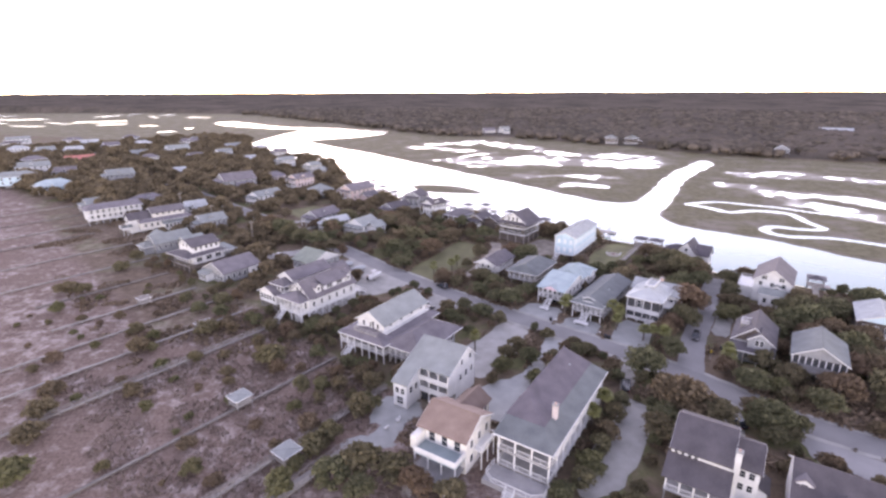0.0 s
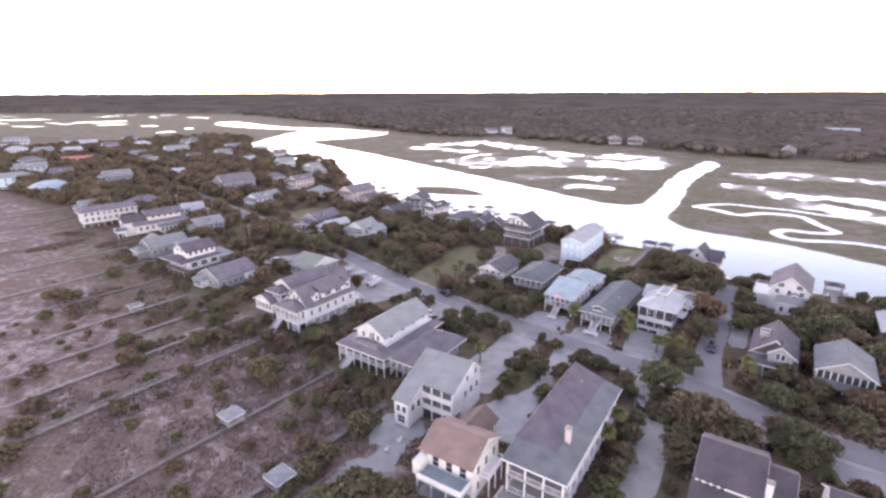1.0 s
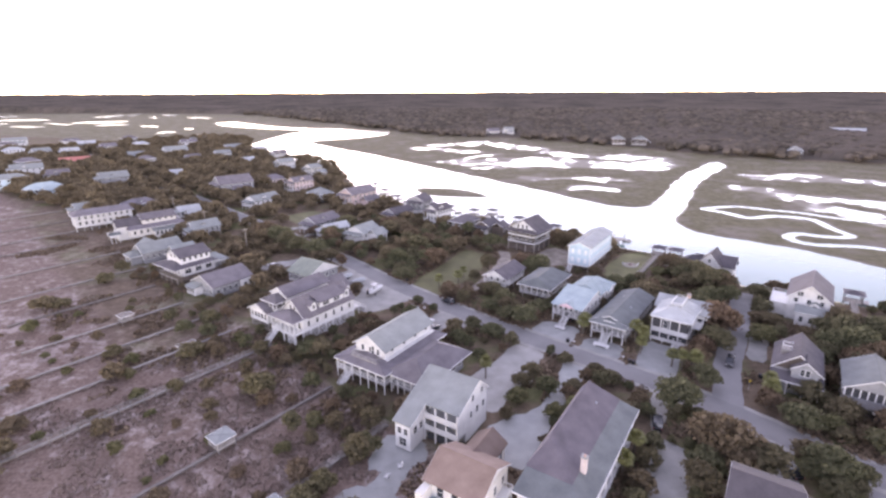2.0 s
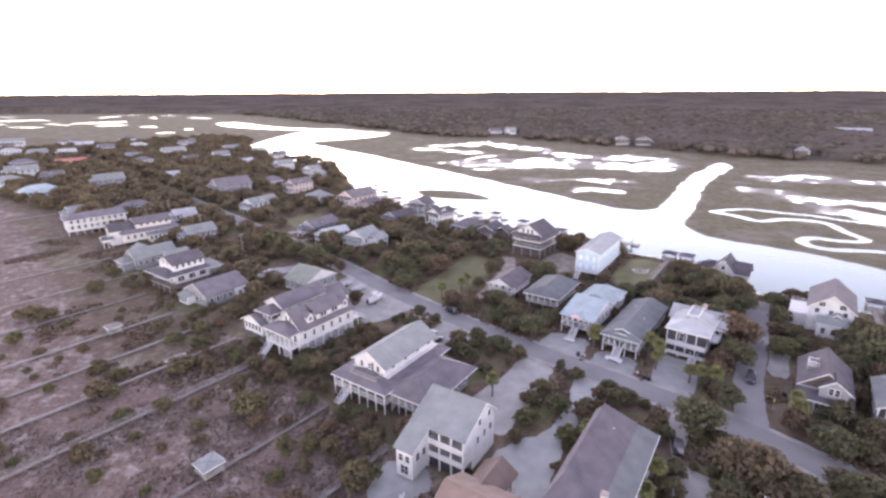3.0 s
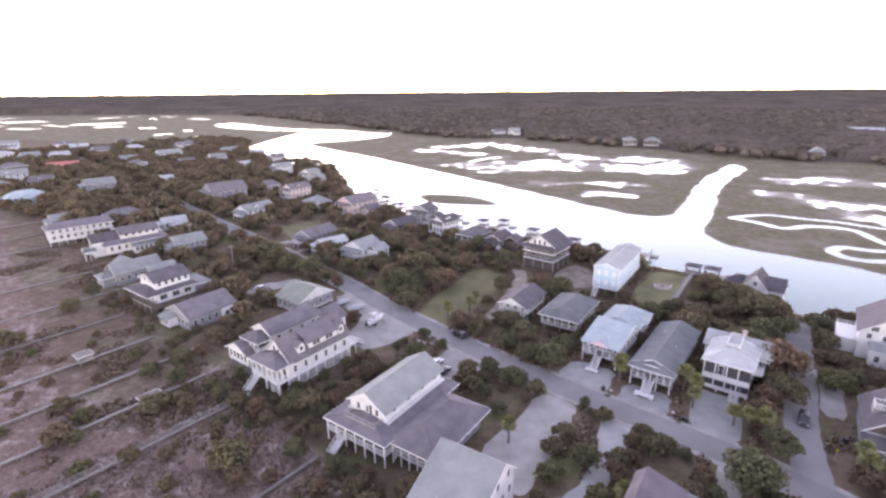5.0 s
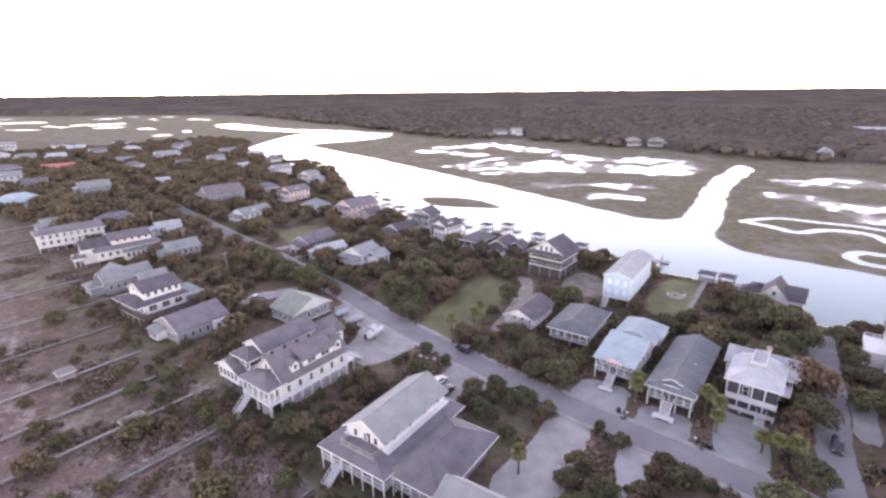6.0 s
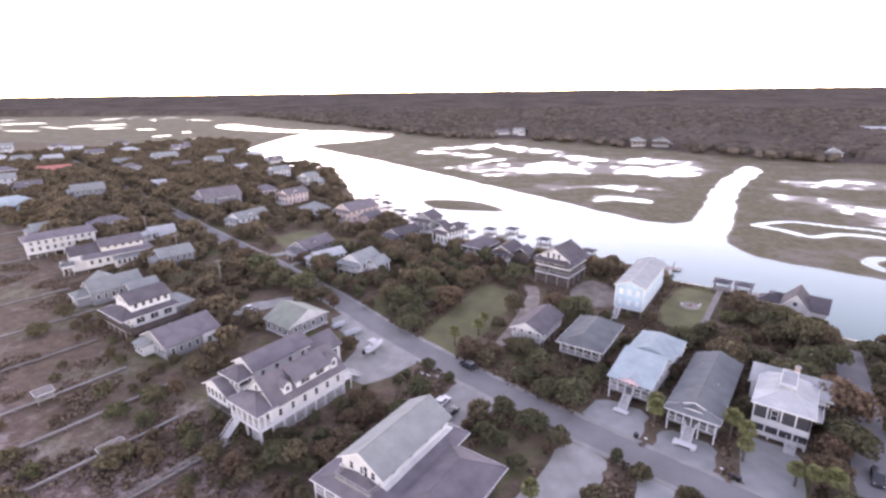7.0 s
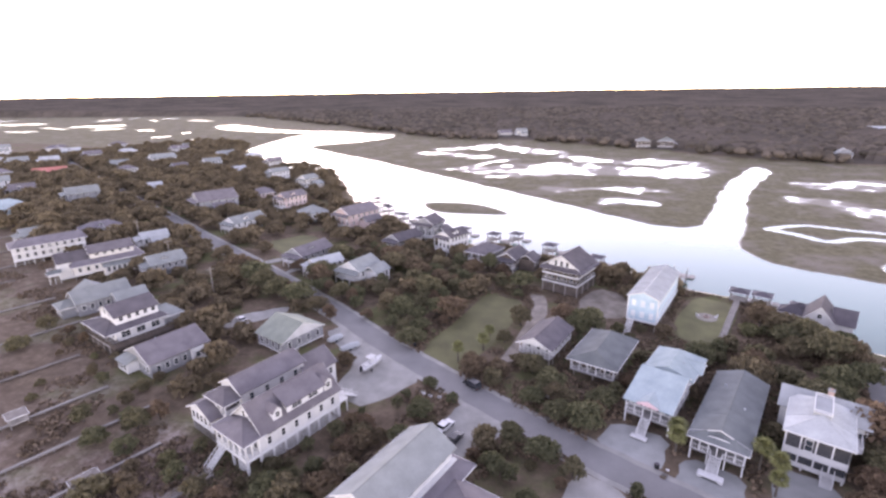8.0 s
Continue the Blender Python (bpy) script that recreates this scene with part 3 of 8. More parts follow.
def hip_roof(h, x0, x1, y0, y1, ze, zr, mat, in0=None, in1=None, axis="x", over=0.5, th=0.18, seamed=False, label="", name="roof", shift=0.0):
    """A hipped roof; in0, in1: how far the ridge stops short of either end (0: a gable end)."""
    x0, x1, y0, y1 = x0 - over, x1 + over, y0 - over, y1 + over
    half = ((y1 - y0) if axis == "x" else (x1 - x0)) / 2
    in0, in1 = half if in0 is None else in0, half if in1 is None else in1
    if axis == "x":
        ra, rb = (x0 + in0, (y0 + y1) / 2 + shift, zr), (x1 - in1, (y0 + y1) / 2 + shift, zr)
    else:
        ra, rb = ((x0 + x1) / 2, y0 + in0, zr), ((x0 + x1) / 2, y1 - in1, zr)
    bm = bmesh.new()
    lo = [bm.verts.new((x, y, ze - th)) for x, y in ((x0, y0), (x1, y0), (x1, y1), (x0, y1))]
    up = [bm.verts.new((x, y, ze)) for x, y in ((x0, y0), (x1, y0), (x1, y1), (x0, y1))]
    a, b = bm.verts.new(ra), bm.verts.new(rb)
    bm.faces.new(lo[::-1])
    for i in range(4):
        bm.faces.new((lo[i], lo[(i + 1) % 4], up[(i + 1) % 4], up[i]))
    if axis == "x":
        faces = ((up[0], up[1], b, a), (up[1], up[2], b), (up[2], up[3], a, b), (up[3], up[0], a))
    else:
        faces = ((up[0], up[1], a), (up[1], up[2], b, a), (up[2], up[3], b), (up[3], up[0], a, b))
    for f in faces:
        bm.faces.new(f)
    roof = part(name, bm, mat, h, label)
    if seamed:
        bm = bmesh.new()
        if axis == "x":
            seams(bm, (ra[0], y0, ze), (rb[0], y0, ze), ra, rb)
            seams(bm, (ra[0], y1, ze), (rb[0], y1, ze), ra, rb)
        else:
            seams(bm, (x0, ra[1], ze), (x0, rb[1], ze), ra, rb)
            seams(bm, (x1, ra[1], ze), (x1, rb[1], ze), ra, rb)
        tagged(part("standing_seams", bm, mat, roof), kind="stuff")
    bm = bmesh.new()
    for e, r in (((x0, y0, ze), ra), ((x0, y1, ze), ra), ((x1, y0, ze), rb), ((x1, y1, ze), rb)):
        r2 = r
        if axis == "y":
            r2 = ra if e[1] == y0 else rb
        bar(bm, e, r2, 0.14, 0.1)
    if Vector(ra) != Vector(rb):
        bar(bm, ra, rb, 0.16, 0.1)
    part("ridge_cap", bm, mat, roof)
    bm = bmesh.new()
    for p, q in (((x0, y0), (x1, y0)), ((x1, y0), (x1, y1)), ((x1, y1), (x0, y1)), ((x0, y1), (x0, y0))):
        bar(bm, (*p, ze - th / 2), (*q, ze - th / 2), 0.06, th + 0.03)
    part("fascia", bm, TRIM, roof, "white fascia board")
    return roof


def shed_roof(h, x0, x1, y0, y1, z_lo, z_hi, mat, low="-x", th=0.16, over=0.4, name="porch_roof", label=""):
    """A roof of one slope, low at the named side."""
    bm = bmesh.new()
    s = {"-x": (x1 - x0), "+x": (x1 - x0), "-y": (y1 - y0), "+y": (y1 - y0)}[low]
    k = (z_hi - z_lo) / s

    def z(x, y):
        return z_lo + k * {"-x": x - x0, "+x": x1 - x, "-y": y - y0, "+y": y1 - y}[low]

    ex = {"-x": (over, 0, over, over), "+x": (0, over, over, over), "-y": (over, over, over, 0), "+y": (over, over, 0, over)}[low]
    X0, X1, Y0, Y1 = x0 - ex[0], x1 + ex[1], y0 - ex[2], y1 + ex[3]
    v = [bm.verts.new((x, y, z(x, y) + d)) for d in (0, th) for x, y in ((X0, Y0), (X1, Y0), (X1, Y1), (X0, Y1))]
    for f in ((0, 3, 2, 1), (4, 5, 6, 7), (0, 1, 5, 4), (1, 2, 6, 5), (2, 3, 7, 6), (3, 0, 4, 7)):
        bm.faces.new([v[i] for i in f])
    return part(name, bm, mat, h, label)


_meshes = {}


def kept(key, make, mat):
    if key not in _meshes:
        bm = make()
        me = bpy.data.meshes.new(key[0])
        bm.to_mesh(me)
        bm.free()
        me.materials.append(mat)
        _meshes[key] = me
    return _meshes[key]


def _frame(w, t):
    bm = bmesh.new()
    put_box(bm, -w / 2 - 0.09, -w / 2, -0.07, 0.05, 0, t)
    put_box(bm, w / 2, w / 2 + 0.09, -0.07, 0.05, 0, t)
    put_box(bm, -w / 2 - 0.09, w / 2 + 0.09, -0.072, 0.05, t, t + 0.11)
    put_box(bm, -w / 2 - 0.13, w / 2 + 0.13, -0.12, 0.05, -0.09, 0)
    put_box(bm, -w / 2, w / 2, -0.04, 0.03, t / 2 - 0.03, t / 2 + 0.03)
    if w > 1.2:
        put_box(bm, -0.035, 0.035, -0.041, 0.03, 0, t)
    return bm


SIDES = {"-x": (-1, 0, -90), "+x": (1, 0, 90), "-y": (0, -1, 0), "+y": (0, 1, 180)}


def window(h, side, wall, along, z, w=0.95, t=1.5, door=False, pane=None):
    """A framed window, its pane set back in the frame, on the wall whose plane lies at wall."""
    dx, dy, rz = SIDES[side]
    m = pose(wall if dx else along, wall if dy else along, z, 0, 0, rz)
    frame_ob = part("door" if door else "window", kept(("window", w, t), lambda: _frame(w, t), TRIM), None, h, "", m)
    part("pane", kept(("pane", w, t, (pane or GLASS).name), lambda: box(-w / 2, w / 2, -0.025, 0.02, 0.0, t), pane or GLASS), None, frame_ob, "pale blind behind glass" if pane else "dark glass")
    return frame_ob


def windows(h, side, wall, a, b, z, count, w=0.95, t=1.5, pane=None):
    for i in range(count):
        window(h, side, wall, a + (b - a) * (i + 0.5) / count, z, w, t, False, pane)


def post(h, x, y, z0, z1, s=0.2, mat=None, name="post"):
    mat = mat or TRIM
    me = kept((name, round(z1 - z0, 2), s, mat.name), lambda: box(-s / 2, s / 2, -s / 2, s / 2, 0, z1 - z0), mat)
    return part(name, me, None, h, "", pose(x, y, z0))


def posts(h, a, b, count, z0, z1, s=0.2, mat=None, name="post"):
    for i in range(count):
        t = i / max(count - 1, 1)
        post(h, a[0] + (b[0] - a[0]) * t, a[1] + (b[1] - a[1]) * t, z0, z1, s, mat, name)


def railing(h, pts, z, mat=None, height=1.0, step=0.4):
    """A railing with top rail, foot rail and balusters along plan points."""
    bm = bmesh.new()
    for a, b in zip(pts[:-1], pts[1:]):
        a, b = Vector((*a, z)), Vector((*b, z))
        up = Vector((0, 0, height))
        bar(bm, a + up, b + up, 0.12, 0.08)
        bar(bm, a + up * 0.12, b + up * 0.12, 0.06)
        k = max(1, int((b - a).length / step))
        for i in range(k + 1):
            p = a.lerp(b, i / k)
            bar(bm, p, p + up, 0.1 if i % 5 == 0 else 0.045)
    return part("railing", bm, mat or TRIM, h)


def stairs(h, x, y, heading, z_top, width=1.3, mat=None, run=0.27):
    """An open flight from (x, y) at z_top down to the ground, going out along the heading in degrees."""
    k = max(2, round(z_top / 0.18))
    bm = bmesh.new()
    for i in range(k):
        put_box(bm, i * run, (i + 1) * run + 0.03, -width / 2, width / 2, z_top * (1 - (i + 1) / k) - 0.03, z_top * (1 - (i + 1) / k) + 0.03)
    for s in (-1, 1):
        y0 = s * width / 2
        bar(bm, (0, y0, z_top - 0.1), (k * run, y0, -0.05), 0.08, 0.28)
        bar(bm, (0, y0, z_top + 0.9), (k * run, y0, 0.95), 0.09)
        for i in range(0, k + 1, 3):
            bar(bm, (i * run, y0, z_top * (1 - i / k)), (i * run, y0, z_top * (1 - i / k) + 0.93), 0.07)
    return part("stairs", bm, mat or TRIM, h, "", pose(x, y, 0, 0, 0, heading))


def chimney(h, x, y, z0, z1, mat, s=0.9):
    c = part("chimney", box(x - s / 2, x + s / 2, y - s / 2, y + s / 2, z0, z1), mat, h)
    part("chimney_cap", box(x - s / 2 - 0.1, x + s / 2 + 0.1, y - s / 2 - 0.1, y + s / 2 + 0.1, z1, z1 + 0.16), CONCRETE, c)
    part("flue", box(x - 0.18, x + 0.18, y - 0.18, y + 0.18, z1 + 0.16, z1 + 0.45), BRICK, c)


def slab(h, x0, x1, y0, y1, z, mat=None, th=0.25, name="deck"):
    return part(name, box(x0, x1, y0, y1, z - th, z), mat or DECKWOOD, h)


def pilings(h, x0, x1, y0, y1, z, nx, ny, mat=None, s=0.28):
    for i in range(nx):
        for j in range(ny):
            post(h, x0 + 0.2 + (x1 - x0 - 0.4) * i / max(nx - 1, 1), y0 + 0.2 + (y1 - y0 - 0.4) * j / max(ny - 1, 1), -0.4, z, s, mat or TIMBER, "piling")


def lattice(h, side, wall, a, b, z0, z1, mat=None):
    """A slatted screen between pilings."""
    bm = bmesh.new()
    dx, dy, _ = SIDES[side]

    def at(u, z):
        return (wall, u, z) if dx else (u, wall, z)

    k = max(2, int((b - a) / 0.28))
    for i in range(k + 1):
        u = a + (b - a) * i / k
        bar(bm, at(u, z0), at(u, z1), 0.12, 0.05)
    for z in (z0 + 0.1, z1 - 0.1):
        bar(bm, at(a, z), at(b, z), 0.12)
    return part("lattice_screen", bm, mat or TRIM, h)


def dormer(h, x, y, z, w, ht, depth, face, mat, roofmat, rise=0.7):
    """A gabled dormer whose front stands at (x, y) and looks towards face."""
    dx, dy, rz = SIDES[face]
    e = part("dormer", prism([(-w / 2, 0), (w / 2, 0), (w / 2, ht), (0, ht + rise), (-w / 2, ht)], 0, depth, "y"), mat, h, "", pose(x, y, z, 0, 0, rz))
    k = rise / (w / 2)
    o = 0.2
    part("dormer_roof", prism([(-w / 2 - o, ht - o * k), (0, ht + rise), (w / 2 + o, ht - o * k), (w / 2 + o, ht - o * k + 0.12), (0, ht + rise + 0.12), (-w / 2 - o, ht - o * k + 0.12)], -0.25, depth, "y"), roofmat, e)
    ww = min(0.9, w * 0.5)
    part("window", kept(("window", ww, 1.0), lambda: _frame(ww, 1.0), TRIM), None, e, "", pose(0, 0, max(0.2, ht - 1.15)))
    part("window_pane", kept(("pane", ww, 1.0), lambda: box(-ww / 2, ww / 2, -0.025, 0.02, 0.0, 1.0), GLASS), None, e, "dark glass", pose(0, 0, max(0.2, ht - 1.15)))
    return e


def vent(h, x, y, z, roofless=True):
    return part("roof_vent", box(x - 0.15, x + 0.15, y - 0.15, y + 0.15, z - 0.3, z + 0.35), METAL_G, h)


def screened_bay(h, side, wall, a, b, z0, z1, count):
    """A row of dark insect screens between white posts, set just inside the posts."""
    dx, dy, _ = SIDES[side]
    for i in range(count):
        u0, u1 = a + (b - a) * i / count + 0.1, a + (b - a) * (i + 1) / count - 0.1
        part("screen_panel", box(wall - 0.02, wall + 0.02, u0, u1, z0, z1) if dx else box(u0, u1, wall - 0.02, wall + 0.02, z0, z1), SCREEN, h, "dark insect screen")
    for i in range(count + 1):
        u = a + (b - a) * i / count
        post(h, wall if dx else u, wall if dy else u, z0, z1, 0.22)

# ---------------------------------------------------------------- houses
def stilt_shell(h, x0, x1, y0, y1, zf, ze, wall, nx=5, ny=3):
    """Floor slab, pilings and plain walls of a raised house."""
    pilings(h, x0, x1, y0, y1, zf - 0.3, nx, ny)
    slab(h, x0, x1, y0, y1, zf, TRIM, 0.35, "floor_beam")
    return part("wall", box(x0 + 0.02, x1 - 0.02, y0 + 0.02, y1 - 0.02, zf, ze), wall, h)


def house_metal_blue():
    h = thing("beach_house", 38.0, 156.6, 53, "raised white cottage with pale blue metal roof and gated porch stair", "house")
    stilt_shell(h, -9.2, 12, -4.3, 4.3, 2.4, 5.3, WHITE, 6, 3)
    slab(h, -12, -9.2, -4.3, 4.3, 2.4, DECKWOOD)
    posts(h, (-11.85, -4.15), (-11.85, 4.15), 6, 2.4, 5.2, 0.2)
    posts(h, (-11.85, -4.15), (-11.85, 4.15), 3, -0.3, 2.2, 0.26)
    railing(h, [(-9.2, 4.25), (-11.95, 4.25), (-11.95, 0.9)], 2.4)
    railing(h, [(-11.95, -0.9), (-11.95, -4.25), (-9.2, -4.25)], 2.4)
    # grey block put in for the shade beneath the floor
    part("carport_wall", box(-7.5, 11.5, -3.8, 3.8, 0.1, 2.1), GREYWALL, h, "grey block standing in for the shade under the house")
    gable_body(h, -11.9, 2.4, -4.3, 4.3, 5.25, 5.3, 7.8, WHITE, "y", ridge=-1.5)
    gable_roof(h, -12, 2.5, -4.4, 4.4, 5.3, 7.8, METAL_B, "y", end=0.35, over=0.4, ridge=-1.5, seamed=True, label="pale blue standing-seam metal roof")
    part("wall", box(1.6, 11.9, -4.6, 4.6, 5.0, 6.05), WHITE, h)
    hip_roof(h, 0.6, 12, -4.7, 4.7, 6.1, 8.3, METAL_B, 0.4, 3.2, seamed=True)
    gable_body(h, 5.2, 9.2, -5.6, 0, 5.4, 6.1, 7.4, WHITE, "y")
    gable_roof(h, 5.2, 9.2, -5.6, 0, 6.1, 7.4, METAL_B, "y", end=0.3, over=0.35, th=0.14)
    slab(h, 12, 14.5, -4, 4, 2.4)
    posts(h, (14.3, -3.8), (14.3, 3.8), 4, -0.3, 2.4, 0.2, TIMBER)
    railing(h, [(12, -4), (14.4, -4), (14.4, 4), (12, 4)], 2.4)
    p = part("entry_gable", prism([(-2.2, 5.35), (2.2, 5.35), (0, 6.3)], -12.6, -8.5, "x"), PLASTIC_P, h, "pink boarded entry gable")
    part("entry_roof", prism([(-2.5, 5.34), (0, 6.37), (2.5, 5.34), (2.5, 5.46), (0, 6.51), (-2.5, 5.46)], -12.3, -7.6, "x"), METAL_B, p)
    stairs(h, -12, 0, 180, 2.4, 1.6)
    slab(h, -16.4, -15.2, -1.5, 1.5, 0.5, TRIM, 0.2, "stair_landing")
    windows(h, "-x", -9.2, -4, 4, 2.9, 5, 1.0, 1.8)
    windows(h, "-y", -4.28, -8.5, 11.5, 3.2, 7)
    windows(h, "+y", 4.28, -8.5, 11.5, 3.2, 7)
    vent(h, 5, -2, 7.4)


def house_grey_gable():
    h = thing("beach_house", 46.9, 147.0, 54, "long grey-roofed beach cottage raised over its carport, white porch", "house")
    stilt_shell(h, -10.4, 13, -4.4, 4.4, 2.3, 5.0, GREYWALL, 6, 3)
    slab(h, -13, -10.4, -4.4, 4.4, 2.3, DECKWOOD)
    # shade of the open carport, given as a grey block
    part("carport_wall", box(-8.5, 12.5, -3.9, 3.9, 0.1, 2.0), GREYWALL, h, "grey block standing in for the shade under the house")
    gable_body(h, -10.4, 13, -4.4, 4.4, 4.98, 5.0, 6.7, GREYWALL)
    gable_roof(h, -11.2, 13, -4.4, 4.4, 5.0, 6.7, SHINGLE_T, end=0.4, over=0.6, label="grey asphalt shingle roof with a pale eyebrow vent")
    hip_roof(h, -13, -6, -4.45, 4.45, 4.9, 6.9, SHINGLE_T, 3.6, 0.2, over=0.55)
    posts(h, (-12.85, -4.2), (-12.85, 4.2), 7, 2.3, 4.8, 0.18)
    posts(h, (-12.85, -4.2), (-12.85, 4.2), 4, -0.3, 2.1, 0.24)
    railing(h, [(-10.4, 4.3), (-12.9, 4.3), (-12.9, 1.0)], 2.3)
    railing(h, [(-12.9, -1.0), (-12.9, -4.3), (-10.4, -4.3)], 2.3)
    e = part("eyebrow_vent", prism([(-2.6, 5.35), (-1.3, 5.68), (0, 5.8), (1.3, 5.68), (2.6, 5.35), (2.6, 5.45), (1.3, 5.8), (0, 5.93), (-1.3, 5.8), (-2.6, 5.45)], -12.4, -9.6, "x"), SHINGLE_T, h)
    part("vent_board", prism([(-2.5, 5.3), (2.5, 5.3), (1.3, 5.66), (0, 5.78), (-1.3, 5.66)], -12.46, -12.3, "x"), TRIM, e)
    stairs(h, -13, 0, 180, 2.3, 1.8)
    bm = bmesh.new()
    put_box(bm, -17.2, -15.8, -2.0, 2.0, 0.5, 0.7)
    for s in (-1, 1):
        put_box(bm, -17.0, -16.0, s * 1.6 - 0.4, s * 1.6 + 0.4, 0, 0.5)
    part("stair_landing", bm, TRIM, h)
    windows(h, "-x", -10.4, -4, 4, 2.8, 6, 0.8, 1.7)
    windows(h, "-y", -4.38, -9.5, 12.5, 2.9, 8)
    windows(h, "+y", 4.38, -9.5, 12.5, 2.9, 8)
    vent(h, -1, -2.2, 6.0)
    vent(h, 6, 2.2, 6.0)


def house_white_porches():
    h = thing("beach_house", 60.5, 142.6, 54, "white two-storey house with stacked screened porches and white metal roof", "house")
    # stacked screened porches at the front
    part("wall", box(-6.2, 0.5, -4.4, 4.4, 0.3, 7.1), WHITE, h)
    slab(h, -9.5, -6.2, -4.6, 4.6, 4.3, WHITE, 1.3, "porch_band")
    slab(h, -9.5, -6.2, -4.6, 4.6, 1.5, WHITE, 0.9, "porch_band")
    slab(h, -9.5, -6.2, -4.6, 4.6, 7.25, WHITE, 0.35, "porch_band")
    screened_bay(h, "-x", -9.4, -4.5, 4.5, 4.3, 6.9, 4)
    screened_bay(h, "-x", -9.4, -4.5, 4.5, 1.5, 3.0, 4)
    screened_bay(h, "-y", -4.5, -9.4, -6.2, 4.3, 6.9, 1)
    screened_bay(h, "-y", -4.5, -9.4, -6.2, 1.5, 3.0, 1)
    screened_bay(h, "+y", 4.5, -9.4, -6.2, 4.3, 6.9, 1)
    screened_bay(h, "+y", 4.5, -9.4, -6.2, 1.5, 3.0, 1)
    window(h, "-x", -9.47, 1.1, 4.5, 1.0, 2.1, True)
    posts(h, (-9.3, -4.3), (-9.3, 4.3), 4, -0.3, 0.6, 0.3)
    roof = hip_roof(h, -9.5, 3.5, -4.6, 4.6, 7.4, 9.6, METAL_W, 5.2, 3.0, seamed=True, label="white standing-seam metal roof with a roof walk")
    part("roof_walk", box(-5.0, 1.5, -1.3, 1.3, 8.9, 9.75), METAL_W, roof)
    railing(h, [(-5, -1.3), (1.5, -1.3), (1.5, 1.3), (-5, 1.3), (-5, -1.3)], 9.75, height=0.5)
    part("wall", box(0.5, 8.6, -7.0, 6.2, 0.2, 6.4), WHITE, h)
    gable_roof(h, 0.5, 8.6, -7.0, 6.2, 6.4, 8.4, METAL_W, "y", over=0.5, seamed=True)
    gable_body(h, 0.5, 8.6, -7.0, 6.2, 6.3, 6.4, 8.4, WHITE, "y")
    chimney(h, 5.0, -1.0, 7.6, 9.6, BRICK)
    windows(h, "-y", -4.4, -6, 0.4, 4.6, 3)
    windows(h, "-y", -4.4, -6, 0.4, 1.5, 3)
    windows(h, "-y", -7.0, 1, 8, 3.6, 3)
    windows(h, "-x", 0.5, -6.9, -4.7, 3.6, 2)
    stairs(h, -9.6, -2.2, 180, 1.5, 1.7, TRIM)
    slab(h, -4.5, 0.4, -6.4, -4.45, 4.2, TRIM, 0.2)
    railing(h, [(-4.5, -4.5), (-4.5, -6.3), (0.4, -6.3)], 4.2)


def house_small_cottage():
    h = thing("cottage", 15.9, 177.3, 57, "small grey-roofed white cottage with a deep front porch", "house")
    stilt_shell(h, -4.6, 7, -4.1, 4.1, 2.4, 5.0, WHITE, 4, 3)
    slab(h, -7, -4.6, -4.1, 4.1, 2.4)
    gable_body(h, -6.8, 7, -4.1, 4.1, 4.95, 5.0, 7.1, WHITE)
    gable_roof(h, -7, 7, -4.2, 4.2, 5.0, 7.1, SHINGLE_D, label="dark shingle gable roof")
    posts(h, (-6.85, -3.9), (-6.85, 3.9), 8, 2.4, 4.95, 0.16)
    railing(h, [(-4.6, 4.0), (-6.9, 4.0), (-6.9, -4.0), (-4.6, -4.0)], 2.4)
    pilings(h, -7, -5, -4.1, 4.1, 2.2, 1, 3)
    windows(h, "-x", -4.6, -3.8, 3.8, 3.0, 3)
    windows(h, "-y", -4.08, -4, 6.5, 3.1, 5)
    windows(h, "+y", 4.08, -4, 6.5, 3.1, 5)


def house_grey_hip():
    h = thing("beach_house", 28.5, 170.2, 57, "low house under a wide grey hipped roof", "house")
    stilt_shell(h, -7, 8, -4.8, 4.8, 2.3, 5.0, DARKWALL, 5, 3)
    slab(h, -8.4, -7, -5, 5, 2.3)
    posts(h, (-8.2, -4.9), (-8.2, 4.9), 6, 2.3, 4.85, 0.18)
    railing(h, [(-7, 4.9), (-8.3, 4.9), (-8.3, -4.9), (-7, -4.9)], 2.3)
    hip_roof(h, -8.5, 8.5, -5.4, 5.4, 5.0, 7.3, SHINGLE_T, 3.2, 3.2, label="grey-violet shingle hipped roof")
    windows(h, "-x", -7, -4.5, 4.5, 2.9, 4)
    windows(h, "-y", -4.78, -6.5, 7.5, 2.9, 6)
    windows(h, "+y", 4.78, -6.5, 7.5, 2.9, 6)


